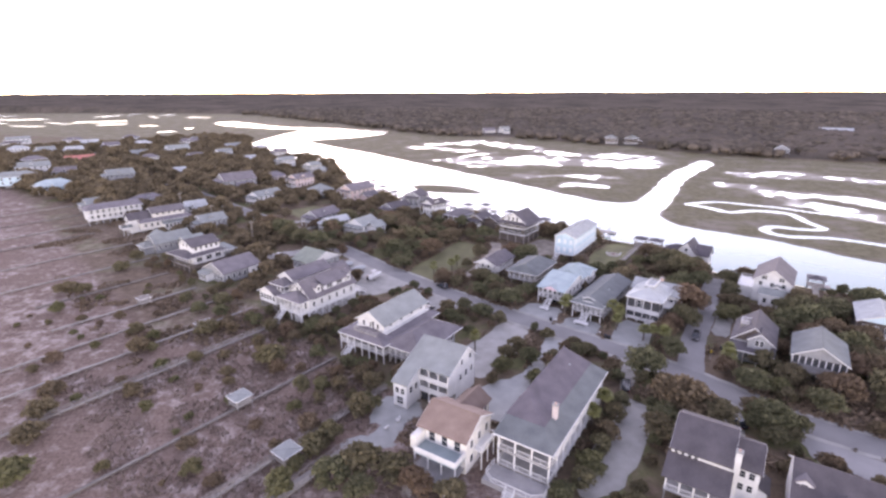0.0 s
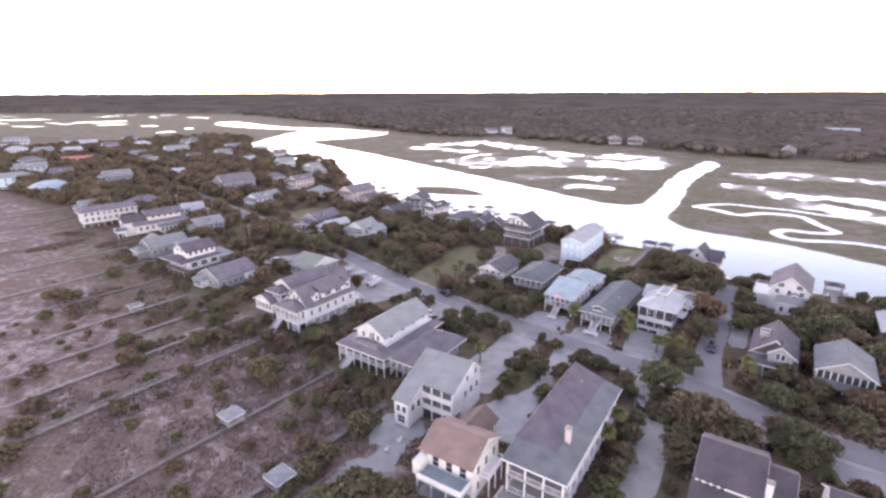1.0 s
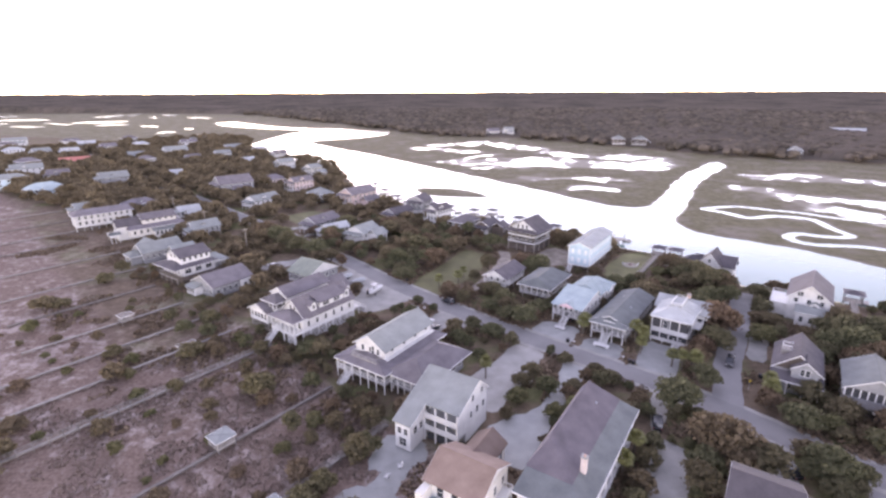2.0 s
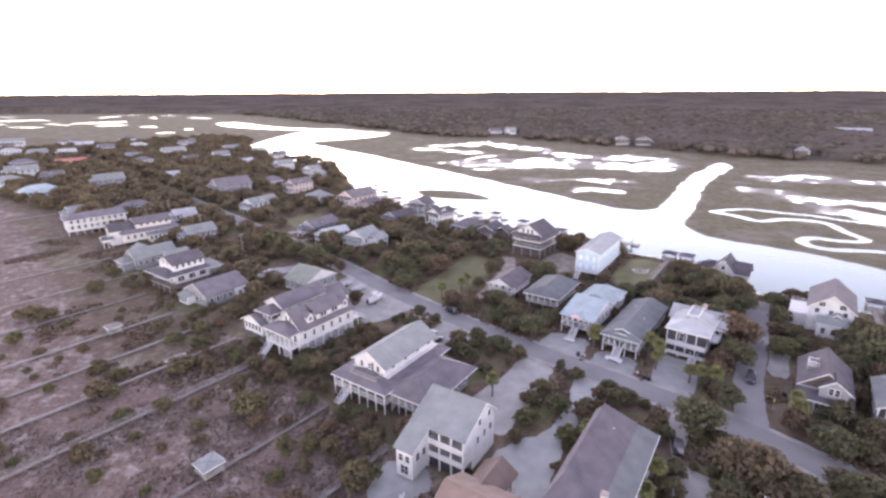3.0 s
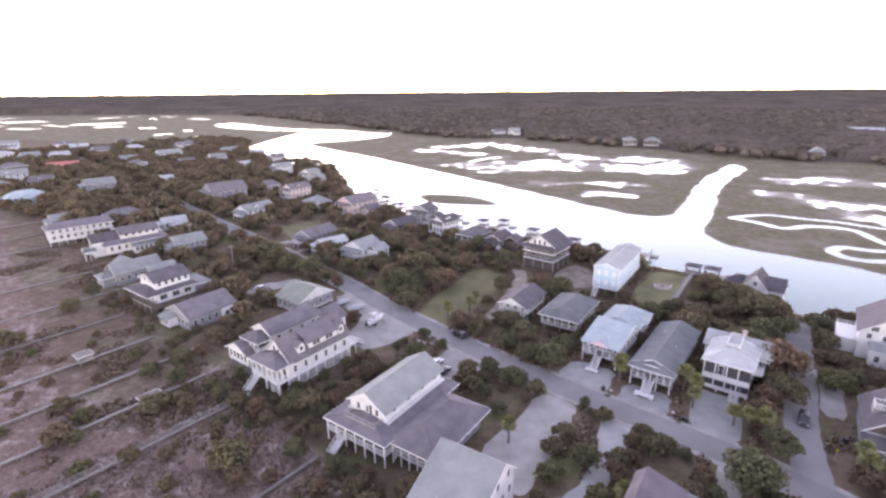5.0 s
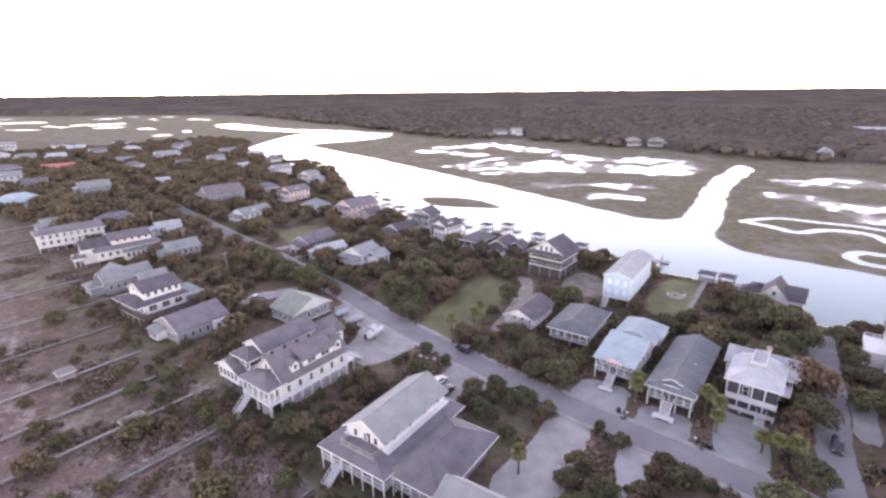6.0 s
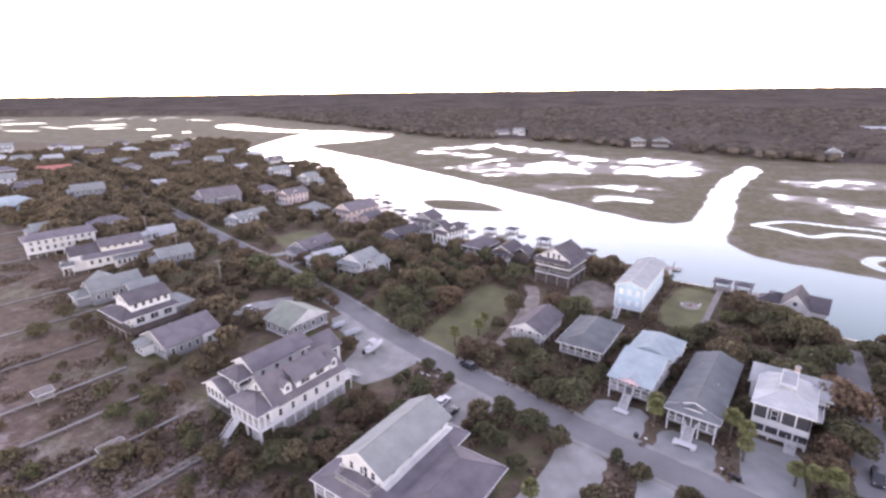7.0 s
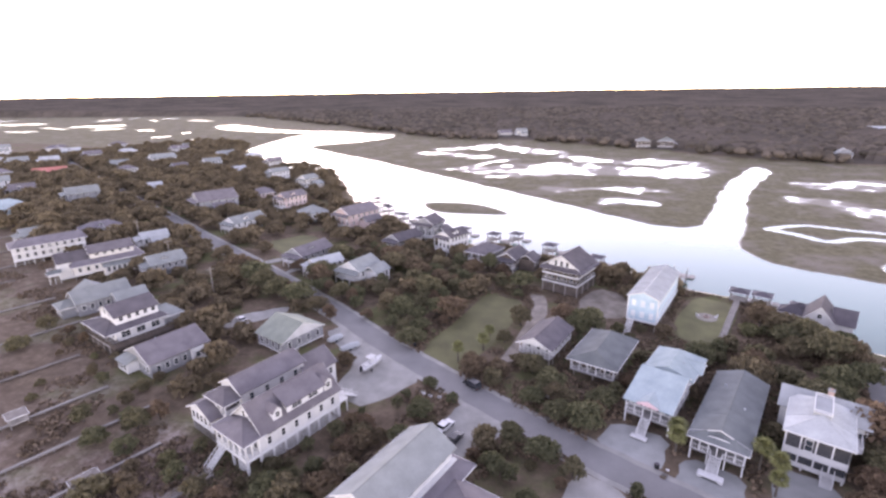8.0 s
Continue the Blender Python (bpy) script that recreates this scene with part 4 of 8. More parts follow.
def house_shed_dormer():
    h = thing("beach_house", -15.9, 125.9, 57, "white gabled house with grey porch roofs and wide annex", "house")
    stilt_shell(h, -9, 9.5, -5.2, 5.2, 2.4, 5.8, WHITE, 5, 3)
    part("wall", box(-9, 9, -4.4, 4.4, 5.6, 8.0), WHITE, h)
    gable_body(h, -9, 9, -4.4, 4.4, 7.9, 8.0, 10.6, WHITE)
    gable_roof(h, -9, 9, -4.4, 4.4, 8.0, 10.6, SHINGLE_L, over=0.55, end=0.6, label="pale grey shingle gable roof")
    # porch roofs all round
    hip_roof(h, -13.2, 10.6, -7.8, 7.2, 5.0, 6.6, SHINGLE, 5.2, 3.0, over=0.3, name="porch_roof", label="grey porch roof")
    posts(h, (-13.0, -7.5), (-13.0, 6.9), 7, -0.3, 4.85, 0.2)
    posts(h, (-10, 6.9), (6, 6.9), 6, -0.3, 4.85, 0.2)
    posts(h, (-10, -7.5), (-6, -7.5), 3, -0.3, 4.85, 0.2)
    slab(h, -13, -9, -7.6, 7, 2.4)
    slab(h, -9, 10, 5.2, 7, 2.4)
    railing(h, [(-9, -7.5), (-12.95, -7.5), (-12.95, 6.9), (9, 6.9)], 2.4)
    stairs(h, -13, 3, 180, 2.4, 1.5)
    # wide hipped annex
    part("wall", box(-9.3, 6.0, -16, -7.0, 0.2, 4.6), GREYWALL, h)
    hip_roof(h, -11.2, 6.8, -17.4, -6.0, 4.6, 7.4, SHINGLE, 5.0, 5.5, over=0.4, name="annex_roof", label="violet-grey shingle hipped roof")
    posts(h, (-11.0, -17.0), (-11.0, -7.8), 6, -0.3, 4.4, 0.18)
    slab(h, -11.1, -9.3, -17.1, -7.6, 2.2)
    railing(h, [(-11.0, -7.8), (-11.0, -17.0), (-9.3, -17.0)], 2.2)
    window(h, "-x", -9, -0.8, 6.2, 0.9, 2.0, True)
    windows(h, "-x", -9, -3.6, 3.4, 6.5, 3, 0.8, 1.3)
    windows(h, "-x", -9, -4.8, 4.8, 3.0, 4)
    windows(h, "-y", -4.4, -8.5, 9, 6.8, 4, 0.9, 1.0)
    windows(h, "+y", 4.4, -8.5, 9, 6.8, 4, 0.9, 1.0)
    windows(h, "-x", -9.3, -15.5, -7.5, 2.6, 4)
    windows(h, "-y", -16, -9, 5.6, 1.6, 6)
    railing(h, [(-9.2, 4.0), (-11.4, 3.6), (-11.4, -3.6), (-9.2, -4.0)], 5.75, DECKWOOD, 0.9)
    slab(h, -11.5, -9, -4, 4, 5.75, TIMBER, 0.4)


def house_great_white():
    h = thing("beach_house", -41.0, 144.2, 55, "large white shingled house on lattice stilts with dormered grey roofs", "house")
    pilings(h, -10.7, 10.7, -4.9, 4.9, 2.8, 9, 3, TRIM, 0.35)
    for side, wall, a, b in (("-y", -4.75, -7.5, 10.5), ("-x", -10.5, -4.8, -1.5), ("+x", 10.5, -4.8, 4.8)):
        lattice(h, side, wall, a, b, 0.1, 2.8)
    slab(h, -10.8, 10.8, -4.95, 4.95, 3.2, TRIM, 0.5, "floor_beam")
    part("wall", box(-7.8, 10.7, -4.85, 4.85, 3.2, 6.7), WHITE, h)
    # front porch
    posts(h, (-10.6, -4.7), (-10.6, 4.7), 6, 3.2, 6.5, 0.22)
    posts(h, (-9.4, -4.75), (-7.9, -4.75), 2, 3.2, 6.5, 0.22)
    railing(h, [(-7.8, 4.8), (-10.7, 4.8), (-10.7, 1.2)], 3.2)
    railing(h, [(-10.7, -0.6), (-10.7, -4.8), (-7.8, -4.8)], 3.2)
    stairs(h, -10.8, 2.4, 180, 3.2, 1.5, run=0.21)
    gable_body(h, -7.0, 10.7, -4.85, 4.85, 6.6, 6.7, 10.9, WHITE)
    gable_roof(h, -7.2, 10.7, -4.85, 4.85, 6.7, 10.9, SHINGLE, over=0.5, end=0.4, label="violet-grey shingle roof")
    hip_roof(h, -10.9, -6.9, -5.0, 5.0, 6.6, 8.2, SHINGLE, 3.5, 0.2, over=0.4, name="porch_roof")
    # long shed dormer on the south side with small gabled dormers before and behind it
    part("wall", box(-1.2, 7.4, -4.2, -1.0, 7.4, 9.1), WHITE, h)
    shed_roof(h, -1.2, 7.4, -4.3, -0.4, 9.1, 10.7, SHINGLE, "-y", name="dormer_roof")
    windows(h, "-y", -4.2, -0.9, 6.8, 7.72, 2, 2.2, 1.15)
    dormer(h, -3.3, -4.2, 7.1, 1.9, 2.0, 3.6, "-y", WHITE, SHINGLE, 0.95)
    dormer(h, 8.6, -4.3, 7.0, 1.9, 2.2, 3.8, "-y", WHITE, SHINGLE, 0.95)
    windows(h, "-y", -4.85, -7.4, 10.4, 4.0, 6, 0.8, 1.5)
    windows(h, "-x", -7.8, -4.4, 4.4, 3.5, 4, 1.0, 2.1)
    windows(h, "-x", -7.0, -1.6, 1.6, 8.0, 2, 0.8, 1.2)
    # rear range
    part("wall", box(-4, 11, 6.5, 13.5, 0.2, 9.0), WHITE, h)
    gable_body(h, -4, 11, 6.5, 13.5, 8.9, 9.0, 11.0, WHITE)
    gable_roof(h, -4, 11, 6.5, 13.5, 9.0, 11.0, SHINGLE, over=0.45, end=0.4, label="violet-grey shingle roof")
    hip_roof(h, -7.6, -4.0, 6.6, 13.4, 8.0, 9.4, SHINGLE, 2.6, 0.2, over=0.3, name="porch_roof")
    posts(h, (-7.4, 6.7), (-7.4, 13.3), 5, 5.6, 7.9, 0.18)
    slab(h, -7.5, -4, 6.5, 13.5, 5.6, TRIM)
    posts(h, (-7.4, 6.7), (-7.4, 13.3), 4, -0.3, 5.5, 0.24)
    railing(h, [(-4, 6.6), (-7.4, 6.6), (-7.4, 13.4), (-4, 13.4)], 5.6)
    windows(h, "-y", 6.5, -3.5, 10.5, 6.6, 4, 0.9, 1.4)
    windows(h, "-x", -4, 7, 13, 6.0, 3)
    # low wing on the dune side
    stilt_shell(h, -9.5, 1.5, 8.2, 16.4, 2.6, 5.4, WHITE, 4, 3)
    gable_body(h, -9.5, 1.5, 8.2, 16.4, 5.35, 5.4, 7.4, WHITE)
    gable_roof(h, -9.5, 1.5, 8.2, 16.4, 5.4, 7.4, SHINGLE, over=0.5, end=0.6)
    windows(h, "-x", -9.5, 8.6, 16, 3.2, 5, 0.9, 1.6)
    lattice(h, "-x", -9.3, 8.4, 16.2, 0.1, 2.4, TIMBER)
    # road-side range
    part("wall", box(10.7, 18, 4.5, 12.5, 0.2, 6.4), WHITE, h)
    gable_body(h, 10.7, 18, 4.5, 12.5, 6.3, 6.4, 9.0, WHITE)
    gable_roof(h, 10.4, 18, 4.5, 12.5, 6.4, 9.0, SHINGLE, over=0.4)
    windows(h, "-y", 4.5, 11.4, 17.6, 4.0, 3)
    windows(h, "+x", 18, 5, 12, 3.6, 3)
    slab(h, 10.7, 13, -4.8, 2, 3.2, TRIM)
    railing(h, [(10.8, -4.7), (12.9, -4.7), (12.9, 1.9)], 3.2)
    posts(h, (12.8, -4.6), (12.8, 1.8), 3, -0.3, 3.1)
    stairs(h, 13, -1.5, 0, 3.2, 1.6)


def house_green_roof():
    h = thing("beach_house", -51.5, 183, 55, "cottage with a faded green-grey gable roof and white gable", "house")
    stilt_shell(h, -7, 6, -5.5, 5.5, 1.0, 4.0, GREYWALL, 4, 3)
    gable_body(h, -7, 6, -5.5, 5.5, 3.9, 4.0, 7.0, WHITE, "y")
    gable_roof(h, -7, 6, -5.5, 5.5, 4.0, 7.0, SHINGLE_G, "y", over=0.5, end=0.4, label="green-grey shingle roof")
    windows(h, "-x", -7, -5, 5, 1.8, 4)
    windows(h, "-y", -5.48, -6.5, 5.5, 1.8, 4)
    windows(h, "+x", 6, -5, 5, 1.8, 3)


def house_two_tier():
    h = thing("beach_house", -98.7, 186.2, 56, "dark-skirted house with white upper storey and violet-grey roofs", "house")
    stilt_shell(h, -6, 6.5, -6.5, 6.5, 2.4, 5.4, WHITE, 4, 4)
    part("wall", box(-4.8, 6.2, -4.6, 4.6, 5.3, 8.4), WHITE, h)
    gable_body(h, -4.8, 6.2, -4.6, 4.6, 8.3, 8.4, 10.6, WHITE)
    gable_roof(h, -4.8, 6.2, -4.6, 4.6, 8.4, 10.6, SHINGLE_D, label="violet-grey shingle roof")
    hip_roof(h, -8.6, 7.4, -7.6, 7.6, 5.4, 7.0, SHINGLE_D, 5, 3.5, over=0.3, name="porch_roof")
    slab(h, -8.4, -6, -7.4, 7.4, 2.4)
    posts(h, (-8.3, -7.3), (-8.3, 7.3), 8, 2.4, 5.2, 0.18, DARKWALL)
    pilings(h, -8.4, -7, -7.4, 7.4, 2.2, 1, 5)
    part("skirt", box(-8.0, 7.2, -7.0, 7.0, 0.05, 2.2), DARKWALL, h, "dark brown boarded ground floor")
    lattice(h, "-x", -8.2, -7.2, 7.2, 0.1, 2.2, DARKWALL)
    lattice(h, "-y", -7.2, -8, 7, 0.1, 2.2, DARKWALL)
    railing(h, [(-6, 7.3), (-8.3, 7.3), (-8.3, -7.3), (-6, -7.3)], 2.4, DARKWALL, step=0.2)
    # dark deck along the south side
    slab(h, -8.2, 7.2, -10.8, -7.2, 2.4, DARKWALL)
    lattice(h, "-y", -10.7, -8, 7, 0.1, 2.2, DARKWALL)
    lattice(h, "-x", -8.1, -10.7, -7.2, 0.1, 2.2, DARKWALL)
    railing(h, [(-8.1, -7.3), (-8.1, -10.7), (7.1, -10.7), (7.1, -7.2)], 2.4, DARKWALL, step=0.2)
    part("wing_wall", box(6.4, 11.5, -6.0, 3.0, 0.1, 4.4), GREYWALL, h)
    hip_roof(h, 6.0, 12.0, -6.6, 3.6, 4.5, 6.6, SHINGLE_L, 0.2, 2.5, over=0.3, name="wing_roof")
    windows(h, "-y", -4.6, -4.4, 6, 6.9, 5, 1.0, 1.2)
    windows(h, "-x", -4.8, -2.5, 2.5, 8.0, 2, 0.8, 1.2)
    windows(h, "-y", -6.5, -5.5, 6, 3.0, 3, 2.2, 1.6)
    windows(h, "-x", -6, -6, 6, 3.0, 5)


def house_grey_cottage():
    h = thing("cottage", -80.1, 172.9, 56, "weathered grey cottage with long gable roof and white dormer bay", "house")
    part("wall", box(-7.2, 7.2, -6, 6, 0.1, 4.0), GREYWALL, h)
    gable_body(h, -7.2, 7.2, -6, 6, 3.95, 4.0, 6.9, GREYWALL)
    gable_roof(h, -7.2, 7.2, -6, 6, 4.0, 6.9, SHINGLE, over=0.5, label="grey shingle gable roof")
    part("sun_porch", box(-9.8, -7.2, 0.5, 5.5, 0.4, 3.0), WHITE, h)
    shed_roof(h, -9.8, -7.2, 0.5, 5.5, 3.0, 3.7, SHINGLE_L, "-x")
    part("bay", box(2.5, 7.3, -7.0, -5.5, 0.4, 3.6), WHITE, h)
    windows(h, "-y", -7.0, 2.8, 7, 1.3, 2, 1.1, 1.4)
    windows(h, "-y", -6, -6.5, 2, 1.3, 4)
    windows(h, "-x", -7.2, -5.5, 0.2, 1.3, 3)
    windows(h, "-x", -9.8, 0.8, 5.2, 1.2, 3)
    vent(h, -2, 1.2, 6.4)


def house_light_hip():
    h = thing("beach_house", -121, 206, 52, "low house with crossing silvery gable roofs among the dunes", "house")
    part("wall", box(-7.5, 7.5, -4.5, 4.5, 0.1, 4.4), GREYWALL, h)
    gable_body(h, -7.5, 7.5, -4.5, 4.5, 4.3, 4.4, 7.2, GREYWALL)
    gable_roof(h, -7.5, 7.5, -4.5, 4.5, 4.4, 7.2, SHINGLE_L, over=0.5, end=0.5, label="silvery shingle roof")
    part("wall", box(-4.5, 3.5, 3.5, 11, 0.1, 4.0), GREYWALL, h)
    gable_body(h, -4.5, 3.5, 0, 11, 3.9, 4.0, 6.6, GREYWALL, "y")
    gable_roof(h, -4.5, 3.5, 0, 11, 4.0, 6.6, SHINGLE_L, "y", over=0.5, end=0.4)
    part("wall", box(-11.2, -7.0, -2.5, 4.0, 0.1, 3.4), GREYWALL, h)
    hip_roof(h, -11.4, -7.0, -2.8, 4.3, 3.4, 5.0, SHINGLE_L, 2.4, 0.1, over=0.4, name="porch_roof")
    part("wall", box(2.0, 10.5, -9.5, -4.0, 0.1, 3.8), GREYWALL, h)
    gable_body(h, 2.0, 10.5, -9.5, -4.0, 3.7, 3.8, 5.6, GREYWALL)
    gable_roof(h, 2.0, 10.5, -9.5, -4.0, 3.8, 5.6, SHINGLE_L, over=0.4)
    windows(h, "-x", -7.5, -4, -2.6, 1.8, 1)
    windows(h, "-x", -11.2, -2.2, 3.8, 1.2, 4)
    windows(h, "-y", -4.5, -7, 1.8, 1.8, 4)
    windows(h, "-y", -9.5, 2.4, 10, 1.4, 4)


def house_long_white():
    h = thing("beach_house", -178, 256, 46, "long two-storey white house with galleries on every floor", "house")
    stilt_shell(h, -12, 12, -4.5, 5.5, 2.2, 7.4, WHITE, 7, 3)
    hip_roof(h, -12.6, 12.6, -6, 6, 7.4, 9.6, SHINGLE, 4, 1, over=0.4, label="grey shingle roof")
    for z in (2.2, 4.9):
        slab(h, -12.4, 12, -6, -4.5, z, TRIM)
        railing(h, [(-12.3, -5.9), (12, -5.9)], z)
        windows(h, "-y", -4.48, -11.5, 11.5, z + 0.5, 9, 1.0, 1.7)
        windows(h, "-x", -12, -4, 5, z + 0.7, 3)
    posts(h, (-12.2, -5.85), (11.9, -5.85), 9, -0.3, 7.2, 0.2)


def house_broad_gable():
    h = thing("beach_house", -146, 239, 46, "broad house with white gabled porch and sprawling grey roofs", "house")
    stilt_shell(h, -8, 14, -7, 6, 2.0, 5.2, CREAM, 6, 4)
    hip_roof(h, -8.5, 15, -8.0, 7.0, 5.2, 7.2, SHINGLE, 3.0, 3.0, over=0.5, name="porch_roof", label="grey shingle porch roof")
    # upper storey with a row of windows under the main roof
    part("wall", box(-2, 12.5, -4.2, 4.2, 5.0, 8.4), CREAM, h)
    gable_body(h, -2, 12.5, -4.2, 4.2, 8.3, 8.4, 10.4, CREAM)
    gable_roof(h, -2, 12.5, -4.2, 4.2, 8.4, 10.4, SHINGLE, over=0.6, label="grey shingle roof")
    windows(h, "-y", -4.2, -1, 12, 7.2, 5, 1.2, 0.9)
    # gabled front block with a screened porch
    part("wall", box(-12, -2, -3.4, 4, 0.2, 6.6), WHITE, h)
    gable_body(h, -12, -2, -3.4, 4, 6.5, 6.6, 9.2, WHITE)
    gable_roof(h, -12, -2, -3.4, 4, 6.6, 9.2, SHINGLE_D, label="dark grey shingle gable roof")
    windows(h, "-x", -12, -3.0, 3.6, 4.2, 5, 0.9, 1.7)
    slab(h, -15, -12, -3.2, 3.8, 2.4, TRIM)
    pilings(h, -15, -12.6, -3.2, 3.8, 2.2, 2, 3)
    railing(h, [(-12, 3.7), (-14.9, 3.7), (-14.9, -3.1), (-12, -3.1)], 2.4)
    hip_roof(h, -15.6, -11.8, -6.0, -3.0, 3.8, 4.8, SHINGLE_T, 1.2, 0.1, over=0.4, name="side_porch_roof")
    posts(h, (-15.4, -5.8), (-12.2, -5.8), 3, -0.3, 3.7, 0.18)
    windows(h, "-y", -7, -7.5, 13.5, 2.8, 8)
    part("wall", box(1, 14, -9.5, -7, 0.2, 3.6), CREAM, h)
    shed_roof(h, 1, 14, -9.5, -7, 3.6, 4.6, SHINGLE_L, "-y")
    windows(h, "-y", -9.5, 1.4, 13.6, 1.6, 7)


def house_creek_gable():
    h = thing("beach_house", 104.3, 155.2, 54, "tall pale house by the creek with grey gable and roof decks", "house")
    part("wall", box(-7.5, 8.5, -5, 5, 0.1, 7.2), WHITE, h)
    gable_body(h, -7.5, 8.5, -5, 5, 7.1, 7.2, 11.0, WHITE)
    gable_roof(h, -7.5, 8.5, -5, 5, 7.2, 11.0, SHINGLE, over=0.6, end=0.7, label="weathered grey shingle gable roof")
    part("wall", box(-11.5, -7.5, -5, 2.5, 0.1, 4.2), WHITE, h)
    hip_roof(h, -11.8, -7.4, -5.2, 2.7, 4.2, 5.6, SHINGLE_L, 2, 0.1, axis="y", over=0.3)
    dormer(h, -8.9, -1.5, 4.3, 2.4, 1.6, 2.0, "-x", WHITE, SHINGLE_L)
    part("wall", box(-6, 3, 5, 9, 0.1, 3.8), WHITE, h)
    slab(h, -6.4, 3.4, 4.8, 9.4, 4.0, TRIM)
    railing(h, [(-6.2, 5), (-6.2, 9.2), (3.2, 9.2), (3.2, 5)], 4.0)
    windows(h, "-x", -7.5, -4.6, 4.6, 7.6, 2, 1.4, 1.2)
    windows(h, "-x", -7.5, -4.6, 4.6, 5.6, 3, 1.0, 1.2)
    windows(h, "-x", -11.5, -4.6, 2.2, 1.4, 3)
    windows(h, "-y", -5, -7, 8, 4.6, 5)
    windows(h, "-y", -5, -7, 8, 1.4, 5)


def house_dark_dormer():
    h = thing("beach_house", 78.0, 119.2, 56, "dark-roofed house with pale front gable and roof deck", "house")
    part("wall", box(-6.5, 6.5, -4.2, 4.5, 0.1, 5.0), GREYWALL, h)
    gable_body(h, -6.5, 6.5, -4.2, 4.5, 4.9, 5.0, 8.6, DARKWALL)
    gable_roof(h, -6.0, 6.5, -4.2, 4.5, 5.0, 8.6, SHINGLE_D, over=0.6, label="dark violet shingle roof")
    # pale gabled bay on the front
    gable_body(h, -8.0, -4.0, -3.6, 1.2, 3.9, 6.2, 8.0, GREYWALL)
    gable_roof(h, -8.0, -4.0, -3.6, 1.2, 6.2, 8.0, SHINGLE_D, over=0.35, end=0.35)
    windows(h, "-x", -8.0, -2.2, -0.2, 4.9, 2, 0.8, 1.4)
    part("wall", box(-8.0, -6.4, -4.2, 4.5, 0.1, 3.4), GREYWALL, h)
    shed_roof(h, -9.2, -6.4, -4.4, 4.7, 3.4, 4.4, SHINGLE_D, "-x")
    part("fascia", box(-9.66, -9.6, -4.8, 5.1, 3.15, 3.45), TRIM, h, "white fascia board")
    posts(h, (-9.0, -4.2), (-9.0, 4.5), 4, -0.3, 3.35, 0.16)
    slab(h, -1.8, 0.6, 1.6, 3.6, 7.3, TIMBER, 1.2, "roof_deck")
    railing(h, [(-1.8, 1.7), (-1.8, 3.5), (0.5, 3.5), (0.5, 1.7)], 7.3)
    windows(h, "-x", -8.0, -3.8, 4.2, 1.2, 4)
    windows(h, "-y", -4.2, -6, 6, 2.2, 4)
    windows(h, "+x", 6.5, -3.6, 4, 2.0, 3)
    vent(h, 2.0, 1.6, 7.6)


def house_porch_gable():
    h = thing("beach_house", 86.8, 108.9, 56, "raised grey house with glazed gable porch and blue-grey roof", "house")
    stilt_shell(h, -4.5, 6, -5, 5, 3.0, 6.0, GREYWALL, 4, 4)
    slab(h, -7.5, -4.5, -5.2, 5.2, 3.0)
    pilings(h, -7.5, -6, -5.2, 5.2, 2.8, 1, 4)
    screened_bay(h, "-x", -6.0, -5, 5, 4.0, 5.8, 8)
    part("porch_band", box(-6.1, -5.9, -5.1, 5.1, 3.0, 4.0), GREYWALL, h)
    part("porch_band", box(-6.1, -4.5, -5.1, -5.0, 3.0, 5.9), GREYWALL, h)
    gable_body(h, -6.0, 6, -5, 5, 5.9, 6.0, 9.0, GREYWALL)
    gable_roof(h, -6.2, 6, -5.1, 5.1, 6.0, 9.0, SHINGLE_T, end=0.6, label="blue-grey shingle gable roof")
    railing(h, [(-4.6, 5.1), (-7.4, 5.1), (-7.4, -5.1), (-4.6, -5.1)], 3.0, TIMBER)
    lattice(h, "-x", -7.2, -5, 5, 0.1, 2.6, TIMBER)
    stairs(h, -7.5, -3.5, 180, 3.0, 1.5, TIMBER)
    part("sign_board", box(-7.46, -7.42, -1.2, 0.2, 2.0, 2.4), TRIM, h)
    windows(h, "-y", -5, -4, 5.5, 3.8, 4)


def house_white_metal():
    h = thing("beach_house", 115, 126.5, 56, "house with a bright white metal roof over brown walls", "house")
    part("wall", box(-6.5, 7, -5, 5, 0.1, 6.4), DARKWALL, h)
    gable_body(h, -6.5, 7, -5, 5, 6.3, 6.4, 8.6, BLUEWALL)
    gable_roof(h, -6.5, 7, -5, 5, 6.4, 8.6, METAL_W, "x", seamed=True, label="white standing-seam metal roof")
    slab(h, -8.6, -6.5, -5, 5, 3.2, TRIM)
    posts(h, (-8.4, -4.8), (-8.4, 4.8), 4, -0.3, 3.2)
    railing(h, [(-6.5, 4.9), (-8.5, 4.9), (-8.5, -4.9), (-6.5, -4.9)], 3.2)
    windows(h, "-x", -6.5, -4.6, 4.6, 3.9, 4)
    windows(h, "-y", -5, -6, 6.5, 3.9, 4)


